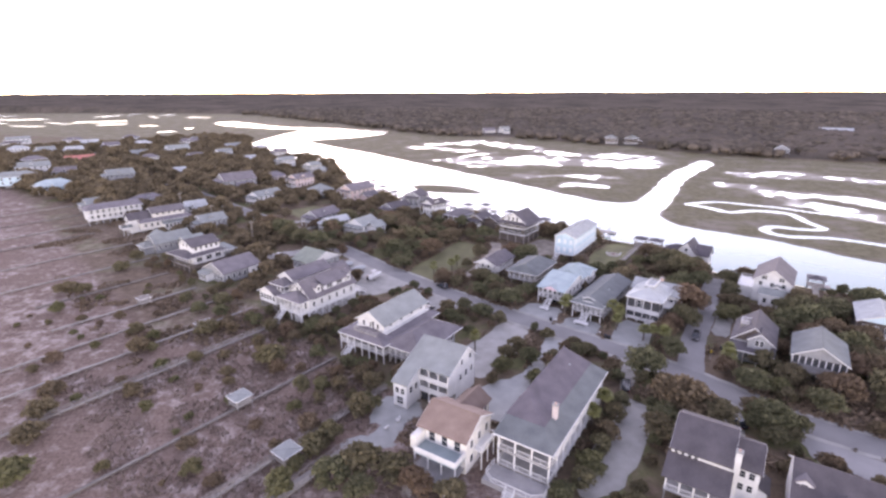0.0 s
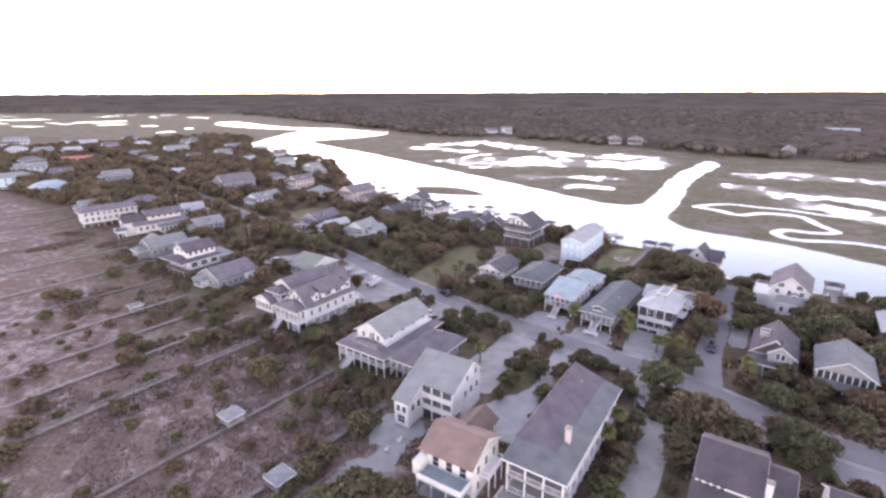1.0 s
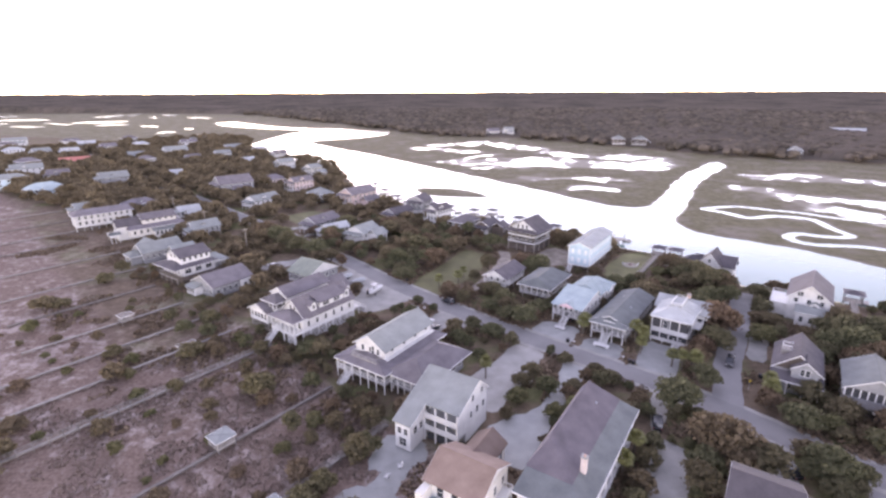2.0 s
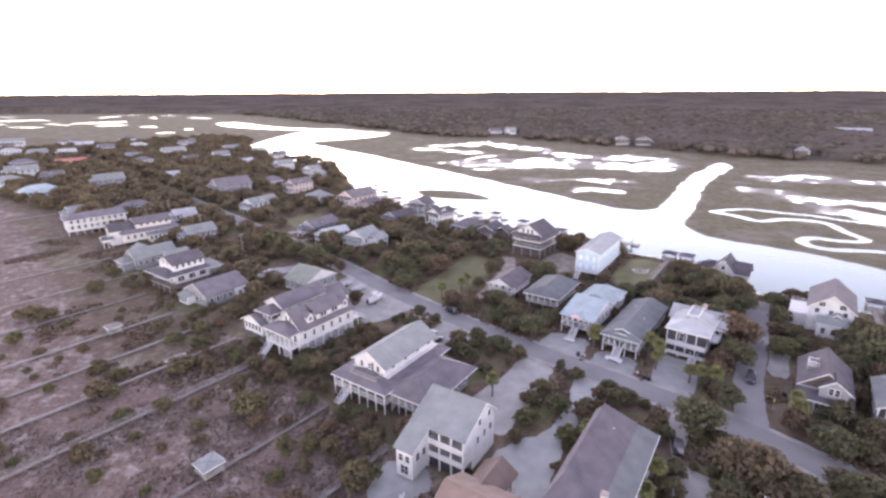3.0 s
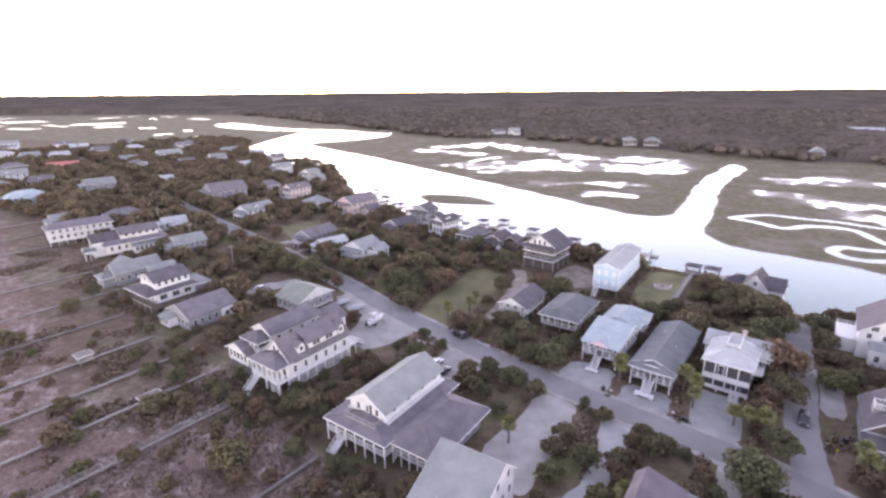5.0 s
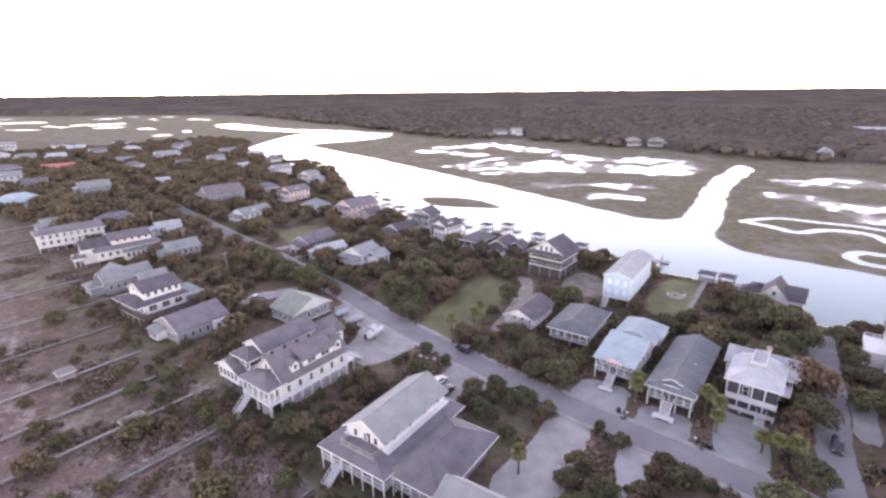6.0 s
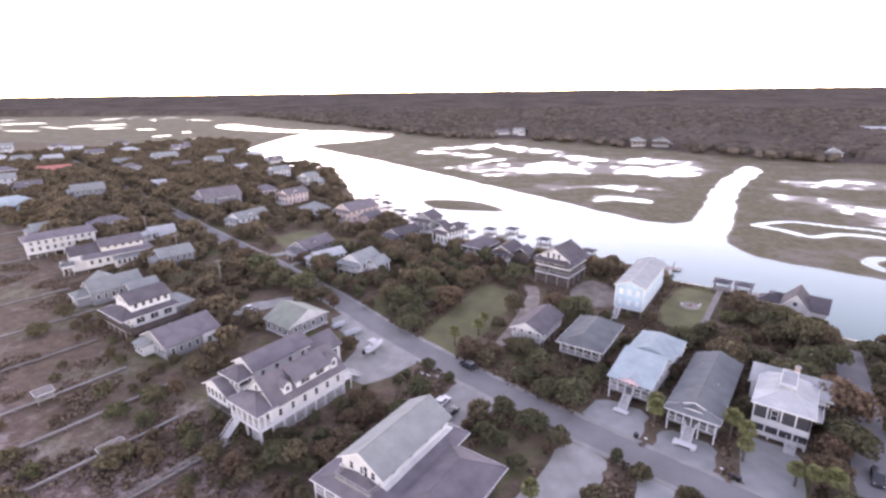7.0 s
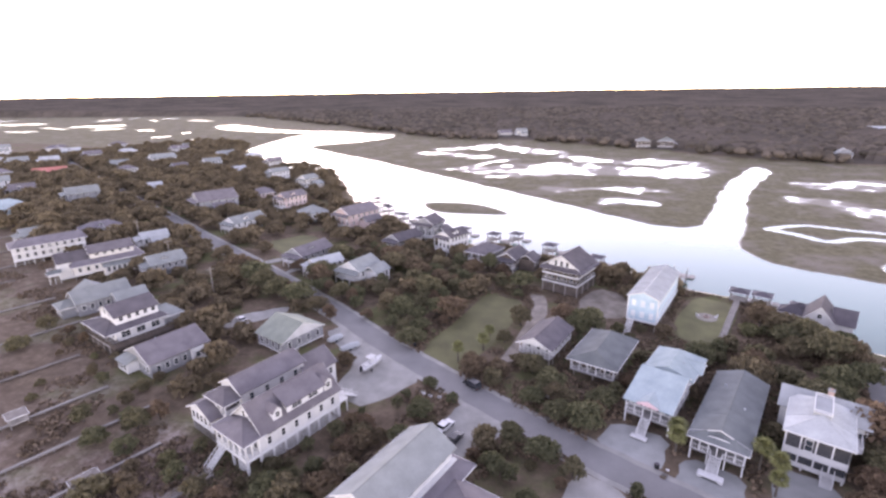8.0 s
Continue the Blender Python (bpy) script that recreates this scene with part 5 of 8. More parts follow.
def house_creek_small():
    h = thing("boathouse", 93.5, 191.5, 52, "white gabled creekside house with steep dark roofs", "house")
    part("wall", box(-5, 5, -3.2, 3.2, -0.2, 4.4), WHITE, h)
    gable_body(h, -5, 5, -3.2, 3.2, 4.3, 4.4, 8.0, WHITE)
    gable_roof(h, -5, 5, -3.2, 3.2, 4.4, 8.0, SHINGLE_D, label="steep dark shingle roof")
    part("wall", box(-2, 4, -7.5, -3.2, -0.2, 3.6), WHITE, h)
    gable_roof(h, -2, 4, -7.5, -3.0, 3.6, 6.6, SHINGLE_D, "y")
    gable_body(h, -2, 4, -7.5, -3.0, 3.5, 3.6, 6.6, WHITE, "y")
    part("wall", box(-1, 4, 3.2, 9, -0.2, 3.0), GREYWALL, h)
    hip_roof(h, -1, 4, 3, 9.5, 3.0, 4.8, SHINGLE_D, axis="y", over=0.4)
    windows(h, "-x", -5, -2.8, 2.8, 1.6, 3)
    windows(h, "-x", -5, -1.4, 1.4, 4.8, 1, 1.0, 1.2)
    windows(h, "-y", -7.5, -1.6, 3.6, 1.4, 2)


def house_chimney():
    h = thing("beach_house", 43.0, 73.6, 57, "white house with grey-brown roof, front porch and white chimney", "house")
    part("wall", box(-5.6, 5.6, -4.2, 4.4, 0.2, 8.6), WHITE, h)
    gable_body(h, -5.6, 5.6, -4.2, 4.4, 8.5, 8.6, 11.4, WHITE, "y")
    gable_roof(h, -5.6, 5.6, -4.2, 4.4, 8.6, 11.4, SHINGLE_D, "y", over=0.5, end=0.3, label="grey-brown shingle roof")
    part("wall", box(-3.2, 5.0, -8.2, -4.2, 0.2, 7.4), WHITE, h)
    gable_body(h, -3.2, 5.0, -8.2, -4.2, 7.3, 7.4, 9.6, WHITE, "y")
    gable_roof(h, -3.2, 5.0, -8.2, -4.4, 7.4, 9.6, SHINGLE_D, "y", over=0.4, end=0.3)
    chimney(h, -4.6, -4.9, 0.1, 10.9, WHITE, 0.9)
    shed_roof(h, -9.4, -5.6, -4.2, 4.4, 5.7, 7.4, SHINGLE_D, "-x", over=0.5, label="grey-brown porch roof")
    slab(h, -9.2, -5.6, -4.2, 4.4, 2.8)
    pilings(h, -9.2, -8.0, -4.2, 4.4, 2.6, 1, 4)
    posts(h, (-9.1, -4.0), (-9.1, 4.2), 5, 2.8, 5.7, 0.2)
    railing(h, [(-5.7, 4.3), (-9.15, 4.3), (-9.15, -4.1), (-5.7, -4.1)], 2.8)
    windows(h, "-x", -5.6, 0.2, 4.2, 7.5, 4, 0.6, 0.6)
    windows(h, "-x", -5.6, -3.9, 4.1, 3.4, 4, 1.0, 1.8)
    windows(h, "-x", -3.2, -7.8, -5.2, 5.6, 2, 0.8, 1.2)
    windows(h, "-x", -3.2, -7.8, -5.2, 3.2, 2, 0.8, 1.2)
    windows(h, "-y", -8.2, -2.8, 4.6, 5.2, 3)
    windows(h, "-y", -8.2, -2.8, 4.6, 2.2, 3)
    part("bay", box(-2.2, 1.6, -9.6, -8.2, 0.2, 3.4), WHITE, h)
    shed_roof(h, -2.2, 1.6, -9.6, -8.2, 3.4, 4.2, SHINGLE_D, "-y")


def house_corner_brown():
    h = thing("beach_house", 58.5, 64.5, 57, "brown-grey roofed house with white front gable and dormer", "house")
    part("wall", box(-6, 6, -5.5, 5.5, 0.2, 5.6), WHITE, h)
    gable_body(h, -6, 6, -5.5, 5.5, 5.5, 5.6, 9.4, WHITE, "y")
    gable_roof(h, -6, 6, -5.5, 5.5, 5.6, 9.4, SHINGLE_D, "y", over=0.6, end=0.4, label="brown-grey shingle roof")
    gable_body(h, -8.4, 0, -4.4, 2.6, 0.2, 5.4, 7.6, WHITE)
    gable_roof(h, -8.4, -1.6, -4.4, 2.6, 5.4, 7.6, SHINGLE_D, over=0.5, end=0.5)
    dormer(h, -3.4, 4.2, 6.4, 2.2, 1.4, 3.0, "-x", WHITE, SHINGLE)
    windows(h, "-x", -8.4, -2.2, 0.4, 5.4, 2, 0.8, 1.2)
    windows(h, "-x", -8.4, -4, 2.2, 2.6, 3)
    windows(h, "-y", -5.5, -5.4, 5.4, 3.0, 4)
    slab(h, -10.4, -8.4, -4.2, 2.4, 2.2)
    pilings(h, -10.4, -9.4, -4.2, 2.4, 2.0, 1, 3)
    railing(h, [(-8.5, 2.3), (-10.3, 2.3), (-10.3, -4.1), (-8.5, -4.1)], 2.2)


def house_long_veranda():
    h = thing("beach_house", 20.1, 85.4, 57.5, "long violet-grey hipped house with white two-storey verandas", "house")
    part("wall", box(-11.8, 14.4, -3.6, 4.6, 0.2, 7.6), WHITE, h)
    bm = bmesh.new()
    foot = [bm.verts.new(p) for p in ((-10.8, -2.0, 8.94), (14.8, -2.0, 8.94), (14.8, 5.45, 8.94), (-10.8, 5.45, 8.94))]
    a, b = bm.verts.new((-6.2, 3.5, 12.0)), bm.verts.new((13.0, 3.5, 12.0))
    for f in (foot[::-1], (foot[0], foot[1], b, a), (foot[1], foot[2], b), (foot[2], foot[3], a, b), (foot[3], foot[0], a)):
        bm.faces.new(f)
    roof = part("roof", bm, SHINGLE_V, h, "violet-grey shingle roof")
    bm = bmesh.new()
    bar(bm, (-6.2, 3.5, 12.02), (13.0, 3.5, 12.02), 0.3, 0.1)
    part("ridge_cap", bm, SHINGLE_V, roof)
    # flatter porch slopes below it, on the veranda sides
    bm = bmesh.new()
    outer, inner = ((-15.5, -5.5), (15.3, -5.5), (15.3, 5.5), (-15.5, 5.5)), ((-10.7, -1.9), (14.7, -1.9), (14.7, 5.3), (-10.7, 5.3))
    lo, up, top = ([bm.verts.new((x, y, z)) for x, y in ring] for ring, z in ((outer, 7.5), (outer, 7.68), (inner, 8.95)))
    bm.faces.new(lo[::-1]), bm.faces.new(top)
    for k in range(4):
        bm.faces.new((lo[k], lo[(k + 1) % 4], up[(k + 1) % 4], up[k])), bm.faces.new((up[k], up[(k + 1) % 4], top[(k + 1) % 4], top[k]))
    roof = part("porch_roof", bm, SHINGLE_T, h, "grey shingle porch roof")
    bm = bmesh.new()
    for a, b in zip(outer, outer[1:] + outer[:1]):
        bar(bm, (*a, 7.58), (*b, 7.58), 0.07, 0.24)
    part("fascia", bm, TRIM, roof, "white fascia board")
    chimney(h, -7.0, -2.4, 8.2, 11.4, PALEBRICK, 0.85)
    for z in (1.4, 4.6):
        slab(h, -14.9, -11.8, -4.9, 4.9, z, DECKWOOD)
        slab(h, -11.8, 14.4, -4.9, -3.6, z, TRIM)
        railing(h, [(-11.8, 4.8), (-14.85, 4.8), (-14.85, -4.8), (14.3, -4.8)], z)
        windows(h, "-x", -11.8, -3.4, 4.4, z + 0.5, 4, 1.0, 1.9)
        windows(h, "-y", -3.6, -11, 14, z + 0.6, 9, 0.9, 1.6)
        windows(h, "+y", 4.6, -11, 14, z + 0.6, 9, 0.9, 1.6)
    posts(h, (-14.7, -4.7), (-14.7, 4.7), 4, -0.3, 7.5, 0.26)
    posts(h, (-11.0, -4.7), (14.2, -4.7), 9, -0.3, 7.5, 0.22)
    # lower terrace in front with canted corners
    bm = prism([(-5.4, 0), (5.4, 0), (5.4, 1.0), (-5.4, 1.0)], -19.4, -14.9, "x")
    part("terrace", bm, DECKWOOD, h, "grey boarded terrace")
    railing(h, [(-14.9, 5.3), (-18.0, 5.3), (-19.3, 3.6), (-19.3, -3.6), (-18.0, -5.3), (-14.9, -5.3)], 1.0)
    stairs(h, -19.4, 0, 180, 1.0, 1.6)
    vent(h, 6, 1.5, 10.0)
    vent(h, 9, 0.8, 10.3)


def house_saltbox():
    h = thing("beach_house", -1.6, 99.6, 59, "white saltbox house with pale roof, and stacked white balconies", "house")
    # main block, ridge along the row, with the balcony bay cut into its front
    part("wall", box(-2.6, 5.8, -4.4, 6.4, 0.2, 8.0), WHITE, h)
    gable_body(h, -3.0, 5.8, -4.4, 6.4, 7.9, 8.0, 11.2, WHITE, "y", ridge=2.2)
    gable_roof(h, -5.2, 5.8, -4.4, 6.4, 8.0, 11.2, SHINGLE_L, "y", over=0.4, end=0.3, ridge=2.2, label="silvery weathered shingle roof")
    # long low slope on one side
    gable_body(h, -10.2, 2.3, 3.0, 6.4, 0.2, 5.78, 11.1, WHITE, "y", ridge=2.15)
    gable_roof(h, -10.2, 5.8, 2.9, 6.5, 5.84, 11.204, SHINGLE_L, "y", over=0.3, end=0.32, ridge=2.2)
    for z in (2.7, 5.3):
        slab(h, -5.6, -2.6, -4.4, 3.0, z, WHITE, 0.3)
        part("balcony_front", box(-5.65, -5.5, -4.4, 3.0, z, z + 0.95), WHITE, h)
        windows(h, "-x", -2.6, -4.0, 2.6, z + 0.2, 3, 1.3, 2.0)
    posts(h, (-5.5, -4.25), (-5.5, 2.9), 4, -0.3, 7.75, 0.24)
    part("side_wall", box(-5.6, -2.6, -4.4, -4.2, 2.6, 8.0), WHITE, h)
    windows(h, "-y", -4.4, -1.8, 5.4, 8.0, 2, 0.9, 1.2)
    windows(h, "-y", -4.4, -1.8, 5.4, 4.6, 3, 0.9, 1.4)
    windows(h, "-y", 3.0, -9.6, -5.8, 3.4, 2, 1.0, 1.4)
    windows(h, "-y", 3.0, -4.4, -4.6, 6.0, 1, 1.0, 1.2)
    windows(h, "-x", -10.2, 3.4, 6.0, 1.0, 1, 1.6, 1.7)
    windows(h, "-x", -10.2, 3.3, 6.1, 3.5, 2, 0.9, 1.3)
    part("screen_panel", box(-5.2, -5.15, -4.1, 2.6, 0.2, 2.4), SCREEN, h)


def house_rust_roof():
    h = thing("beach_house", 0.7, 80.0, 59, "cream house with rust-brown roof and white balcony over a porch", "house")
    part("wall", box(-4.6, 4.8, -4.8, 4.8, 0.2, 7.0), CREAM, h)
    gable_body(h, -4.6, 4.8, -4.8, 4.8, 6.9, 7.0, 9.4, CREAM, "y")
    gable_roof(h, -4.6, 4.8, -4.8, 4.8, 7.0, 9.4, SHINGLE_B, "y", over=0.5, end=0.4, label="rust-brown shingle roof")
    part("wall", box(4.6, 10.5, -1.6, 3.6, 0.2, 5.8), CREAM, h)
    gable_body(h, 4.6, 10.5, -1.6, 3.6, 5.7, 5.8, 7.6, CREAM)
    gable_roof(h, 3.4, 10.5, -1.6, 3.6, 5.8, 7.6, SHINGLE_B, over=0.4)
    slab(h, -8.2, -4.6, -4.8, 3.6, 4.2, METAL_B, 0.4)
    bm = box(-8.3, -8.1, -4.85, 3.65, 4.2, 5.2)
    put_box(bm, -8.1, -4.6, -4.85, -4.65, 4.2, 5.2)
    part("parapet", bm, WHITE, h, "white balcony parapet")
    part("side_room", box(-7.4, -4.6, 3.6, 4.9, 3.9, 6.4), CREAM, h)
    posts(h, (-8.1, -4.7), (-8.1, 3.5), 4, -0.3, 3.9, 0.2)
    slab(h, -11.2, -4.6, -4.6, 3.4, 1.6, DECKWOOD)
    pilings(h, -11.2, -8.6, -4.6, 3.4, 1.4, 2, 3)
    railing(h, [(-8.2, 3.3), (-11.1, 3.3), (-11.1, -4.5), (-8.2, -4.5)], 1.6, TIMBER)
    stairs(h, -11.2, 1.5, 180, 1.6, 1.4, TIMBER)
    windows(h, "-x", -4.6, -4.4, 3.4, 4.5, 3, 1.2, 1.9)
    windows(h, "-x", -4.6, -4.4, 3.4, 1.9, 3, 1.2, 1.8)
    windows(h, "-y", -4.8, -4, 4.4, 4.6, 3)
    windows(h, "-y", -4.8, -4, 4.4, 1.6, 3)
    windows(h, "-y", -1.6, 5.2, 10, 3.4, 2)
    slab(h, -2.0, 3.2, -6.6, -4.8, 3.9, TRIM, 0.2)
    railing(h, [(-2, -4.9), (-2, -6.5), (3.2, -6.5), (3.2, -4.9)], 3.9)
    posts(h, (-1.8, -6.4), (3.0, -6.4), 3, -0.3, 3.8, 0.18)


def house_blue_box():
    h = thing("beach_house", 51.2, 200.6, 57, "tall pale blue house on stilts with a white metal roof", "house")
    pilings(h, -12.8, 12.8, -3.8, 3.8, 2.8, 7, 3, TIMBER, 0.3)
    # added dark block: the shadow under the house, put in as brown colour
    part("store_room", box(-9, 11.5, -3.0, 3.0, 0.1, 2.7), DARKWALL, h, "dark block standing in for the shadow between the stilts")
    slab(h, -13, 13, -4, 4, 3.1, TRIM, 0.45, "floor_beam")
    part("wall", box(-12.9, 12.9, -3.9, 3.9, 3.1, 9.9), BLUEWALL, h)
    gable_body(h, -12.9, 12.9, -3.9, 3.9, 9.8, 9.9, 11.4, BLUEWALL)
    gable_roof(h, -12.9, 12.9, -3.9, 3.9, 9.9, 11.4, METAL_W, over=0.5, seamed=True, label="white standing-seam metal roof")
    for y in (-3.9, 3.9):
        post(h, -12.9, y, 3.1, 9.8, 0.3)
        post(h, 12.9, y, 3.1, 9.8, 0.3)
    for z in (4.0, 7.2):
        windows(h, "-x", -12.9, -3.6, 3.6, z, 3, 0.9, 1.5, BLIND)
        windows(h, "-y", -3.9, -12, 12, z, 9, 0.9, 1.5, BLIND)
        windows(h, "+y", 3.9, -12, 12, z, 9, 0.9, 1.5, BLIND)
    slab(h, 13, 16, -4, 4, 3.1)
    posts(h, (15.8, -3.8), (15.8, 3.8), 3, -0.4, 3.0, 0.2, TIMBER)
    railing(h, [(13, -3.9), (15.9, -3.9), (15.9, 3.9), (13, 3.9)], 3.1)
    stairs(h, -13, 2.6, 180, 3.1, 1.4)


def house_three_decks():
    h = thing("beach_house", 30.6, 221.4, 53, "brown three-storey creek house with white railed decks all round", "house")
    pilings(h, -6.8, 6.8, -6.3, 6.3, 3.6, 4, 4)
    part("wall", box(-5, 5, -4.6, 4.6, 0.2, 3.8), DARKWALL, h)
    part("wall", box(-5, 5, -4.6, 4.6, 3.9, 9.4), DARKWALL, h)
    for z in (3.9, 6.7):
        slab(h, -6.8, 6.8, -6.3, 6.3, z, DARKWALL, 0.3)
        railing(h, [(-6.7, -6.2), (6.7, -6.2), (6.7, 6.2), (-6.7, 6.2), (-6.7, -6.2)], z, step=2.2)
        windows(h, "-x", -5, -4.3, 4.3, z + 0.4, 4, 1.0, 1.7)
        windows(h, "-y", -4.6, -4.6, 4.6, z + 0.4, 4, 1.0, 1.7)
    for x, y in ((-6.6, -6.1), (-6.6, 6.1), (6.6, -6.1), (6.6, 6.1), (-6.6, -2), (-6.6, 2), (-2.2, -6.1), (2.2, -6.1)):
        post(h, x, y, 3.9, 9.1, 0.2, DARKWALL)
    for z in (3.62, 6.42):
        part("fascia", box(-6.9, -6.8, -6.4, 6.4, z, z + 0.34), TRIM, h)
        part("fascia", box(-6.8, 6.9, -6.4, -6.3, z, z + 0.34), TRIM, h)
    for low, x0, x1, y0, y1 in (("-x", -7.6, -5.6, -7.0, 7.0), ("-y", -7.0, 7.0, -7.6, -5.6)):
        shed_roof(h, x0, x1, y0, y1, 8.3, 9.3, SHINGLE_D, low, over=0.2)
    gable_body(h, -5.9, 5.4, -4.6, 4.6, 8.9, 9.9, 12.6, WHITE)
    gable_roof(h, -5.9, 6.6, -6.2, 6.2, 9.2, 13.0, SHINGLE_D, over=0.4, end=0.5, label="large dark shingle roof over a white gable")
    windows(h, "-x", -5.92, -3.0, 3.0, 9.4, 3, 0.9, 1.7)
    part("ground_screen", box(-6.4, 6.4, -5.9, 5.9, 0.2, 2.9), DARKWALL, h)


for build in (house_metal_blue, house_grey_gable, house_white_porches, house_small_cottage, house_grey_hip, house_shed_dormer, house_great_white,
              house_green_roof, house_two_tier, house_grey_cottage, house_light_hip, house_long_white, house_broad_gable, house_creek_gable,
              house_dark_dormer, house_porch_gable, house_white_metal, house_creek_small, house_chimney, house_corner_brown, house_long_veranda,
              house_saltbox, house_rust_roof, house_blue_box, house_three_decks):
    build()

# ---------------------------------------------------------------- houses further down the island
# the last of these walls carries the sun's flare in its colour
FAR_WALLS = {"white": WHITE, "cream": CREAM, "grey": GREYWALL, "pale blue": BLUEWALL, "brown": DARKWALL, "pink": FLAREWALL}
FAR_ROOFS = {"grey": SHINGLE, "dark": SHINGLE_D, "silvery": SHINGLE_L, "white metal": METAL_W, "galvanised": METAL_G, "red": REDROOF, "pale blue metal": METAL_B}


def far_house(x, y, rot, length, width, storeys, wall, roof, form):
    """A simple raised house: walls, roof, porch, pilings and its own windows."""
    h = thing("island_house", x, y, rot, f"{wall} raised beach house with {roof} {'hipped' if form == 'hip' else 'gabled'} roof", "house", "houses down the island")
    L, W, zf = length / 2, width / 2, 2.2
    ze = zf + 2.8 * storeys
    wm, rm = FAR_WALLS[wall], FAR_ROOFS[roof]
    pilings(h, -L, L, -W, W, zf, 4, 3)
    # inset grey block in place of the shade between the pilings
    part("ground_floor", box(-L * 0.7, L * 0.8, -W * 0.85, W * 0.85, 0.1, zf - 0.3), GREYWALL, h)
    part("wall", box(-L, L, -W, W, zf - 0.3, ze), wm, h)
    rise = W * 0.55
    if form == "hip":
        hip_roof(h, -L - 1.6, L, -W, W, ze, ze + rise, rm, over=0.5)
    else:
        gable_body(h, -L, L, -W, W, ze - 0.1, ze, ze + rise, wm)
        gable_roof(h, -L, L, -W, W, ze, ze + rise, rm)
        shed_roof(h, -L - 2.4, -L, -W, W, ze - 0.6, ze - 0.1, rm, "-x")
    slab(h, -L - 2.2, -L, -W, W, zf, TRIM)
    posts(h, (-L - 2.1, -W + 0.1), (-L - 2.1, W - 0.1), 4, -0.3, ze - 0.7, 0.2)
    railing(h, [(-L, W), (-L - 2.1, W), (-L - 2.1, -W), (-L, -W)], zf)
    for s in range(storeys):
        windows(h, "-x", -L, -W + 0.4, W - 0.4, zf + 0.6 + 2.8 * s, 3, 1.1, 1.7)
        windows(h, "-y", -W, -L + 0.5, L - 0.5, zf + 0.8 + 2.8 * s, 5, 1.0, 1.5)
    return h


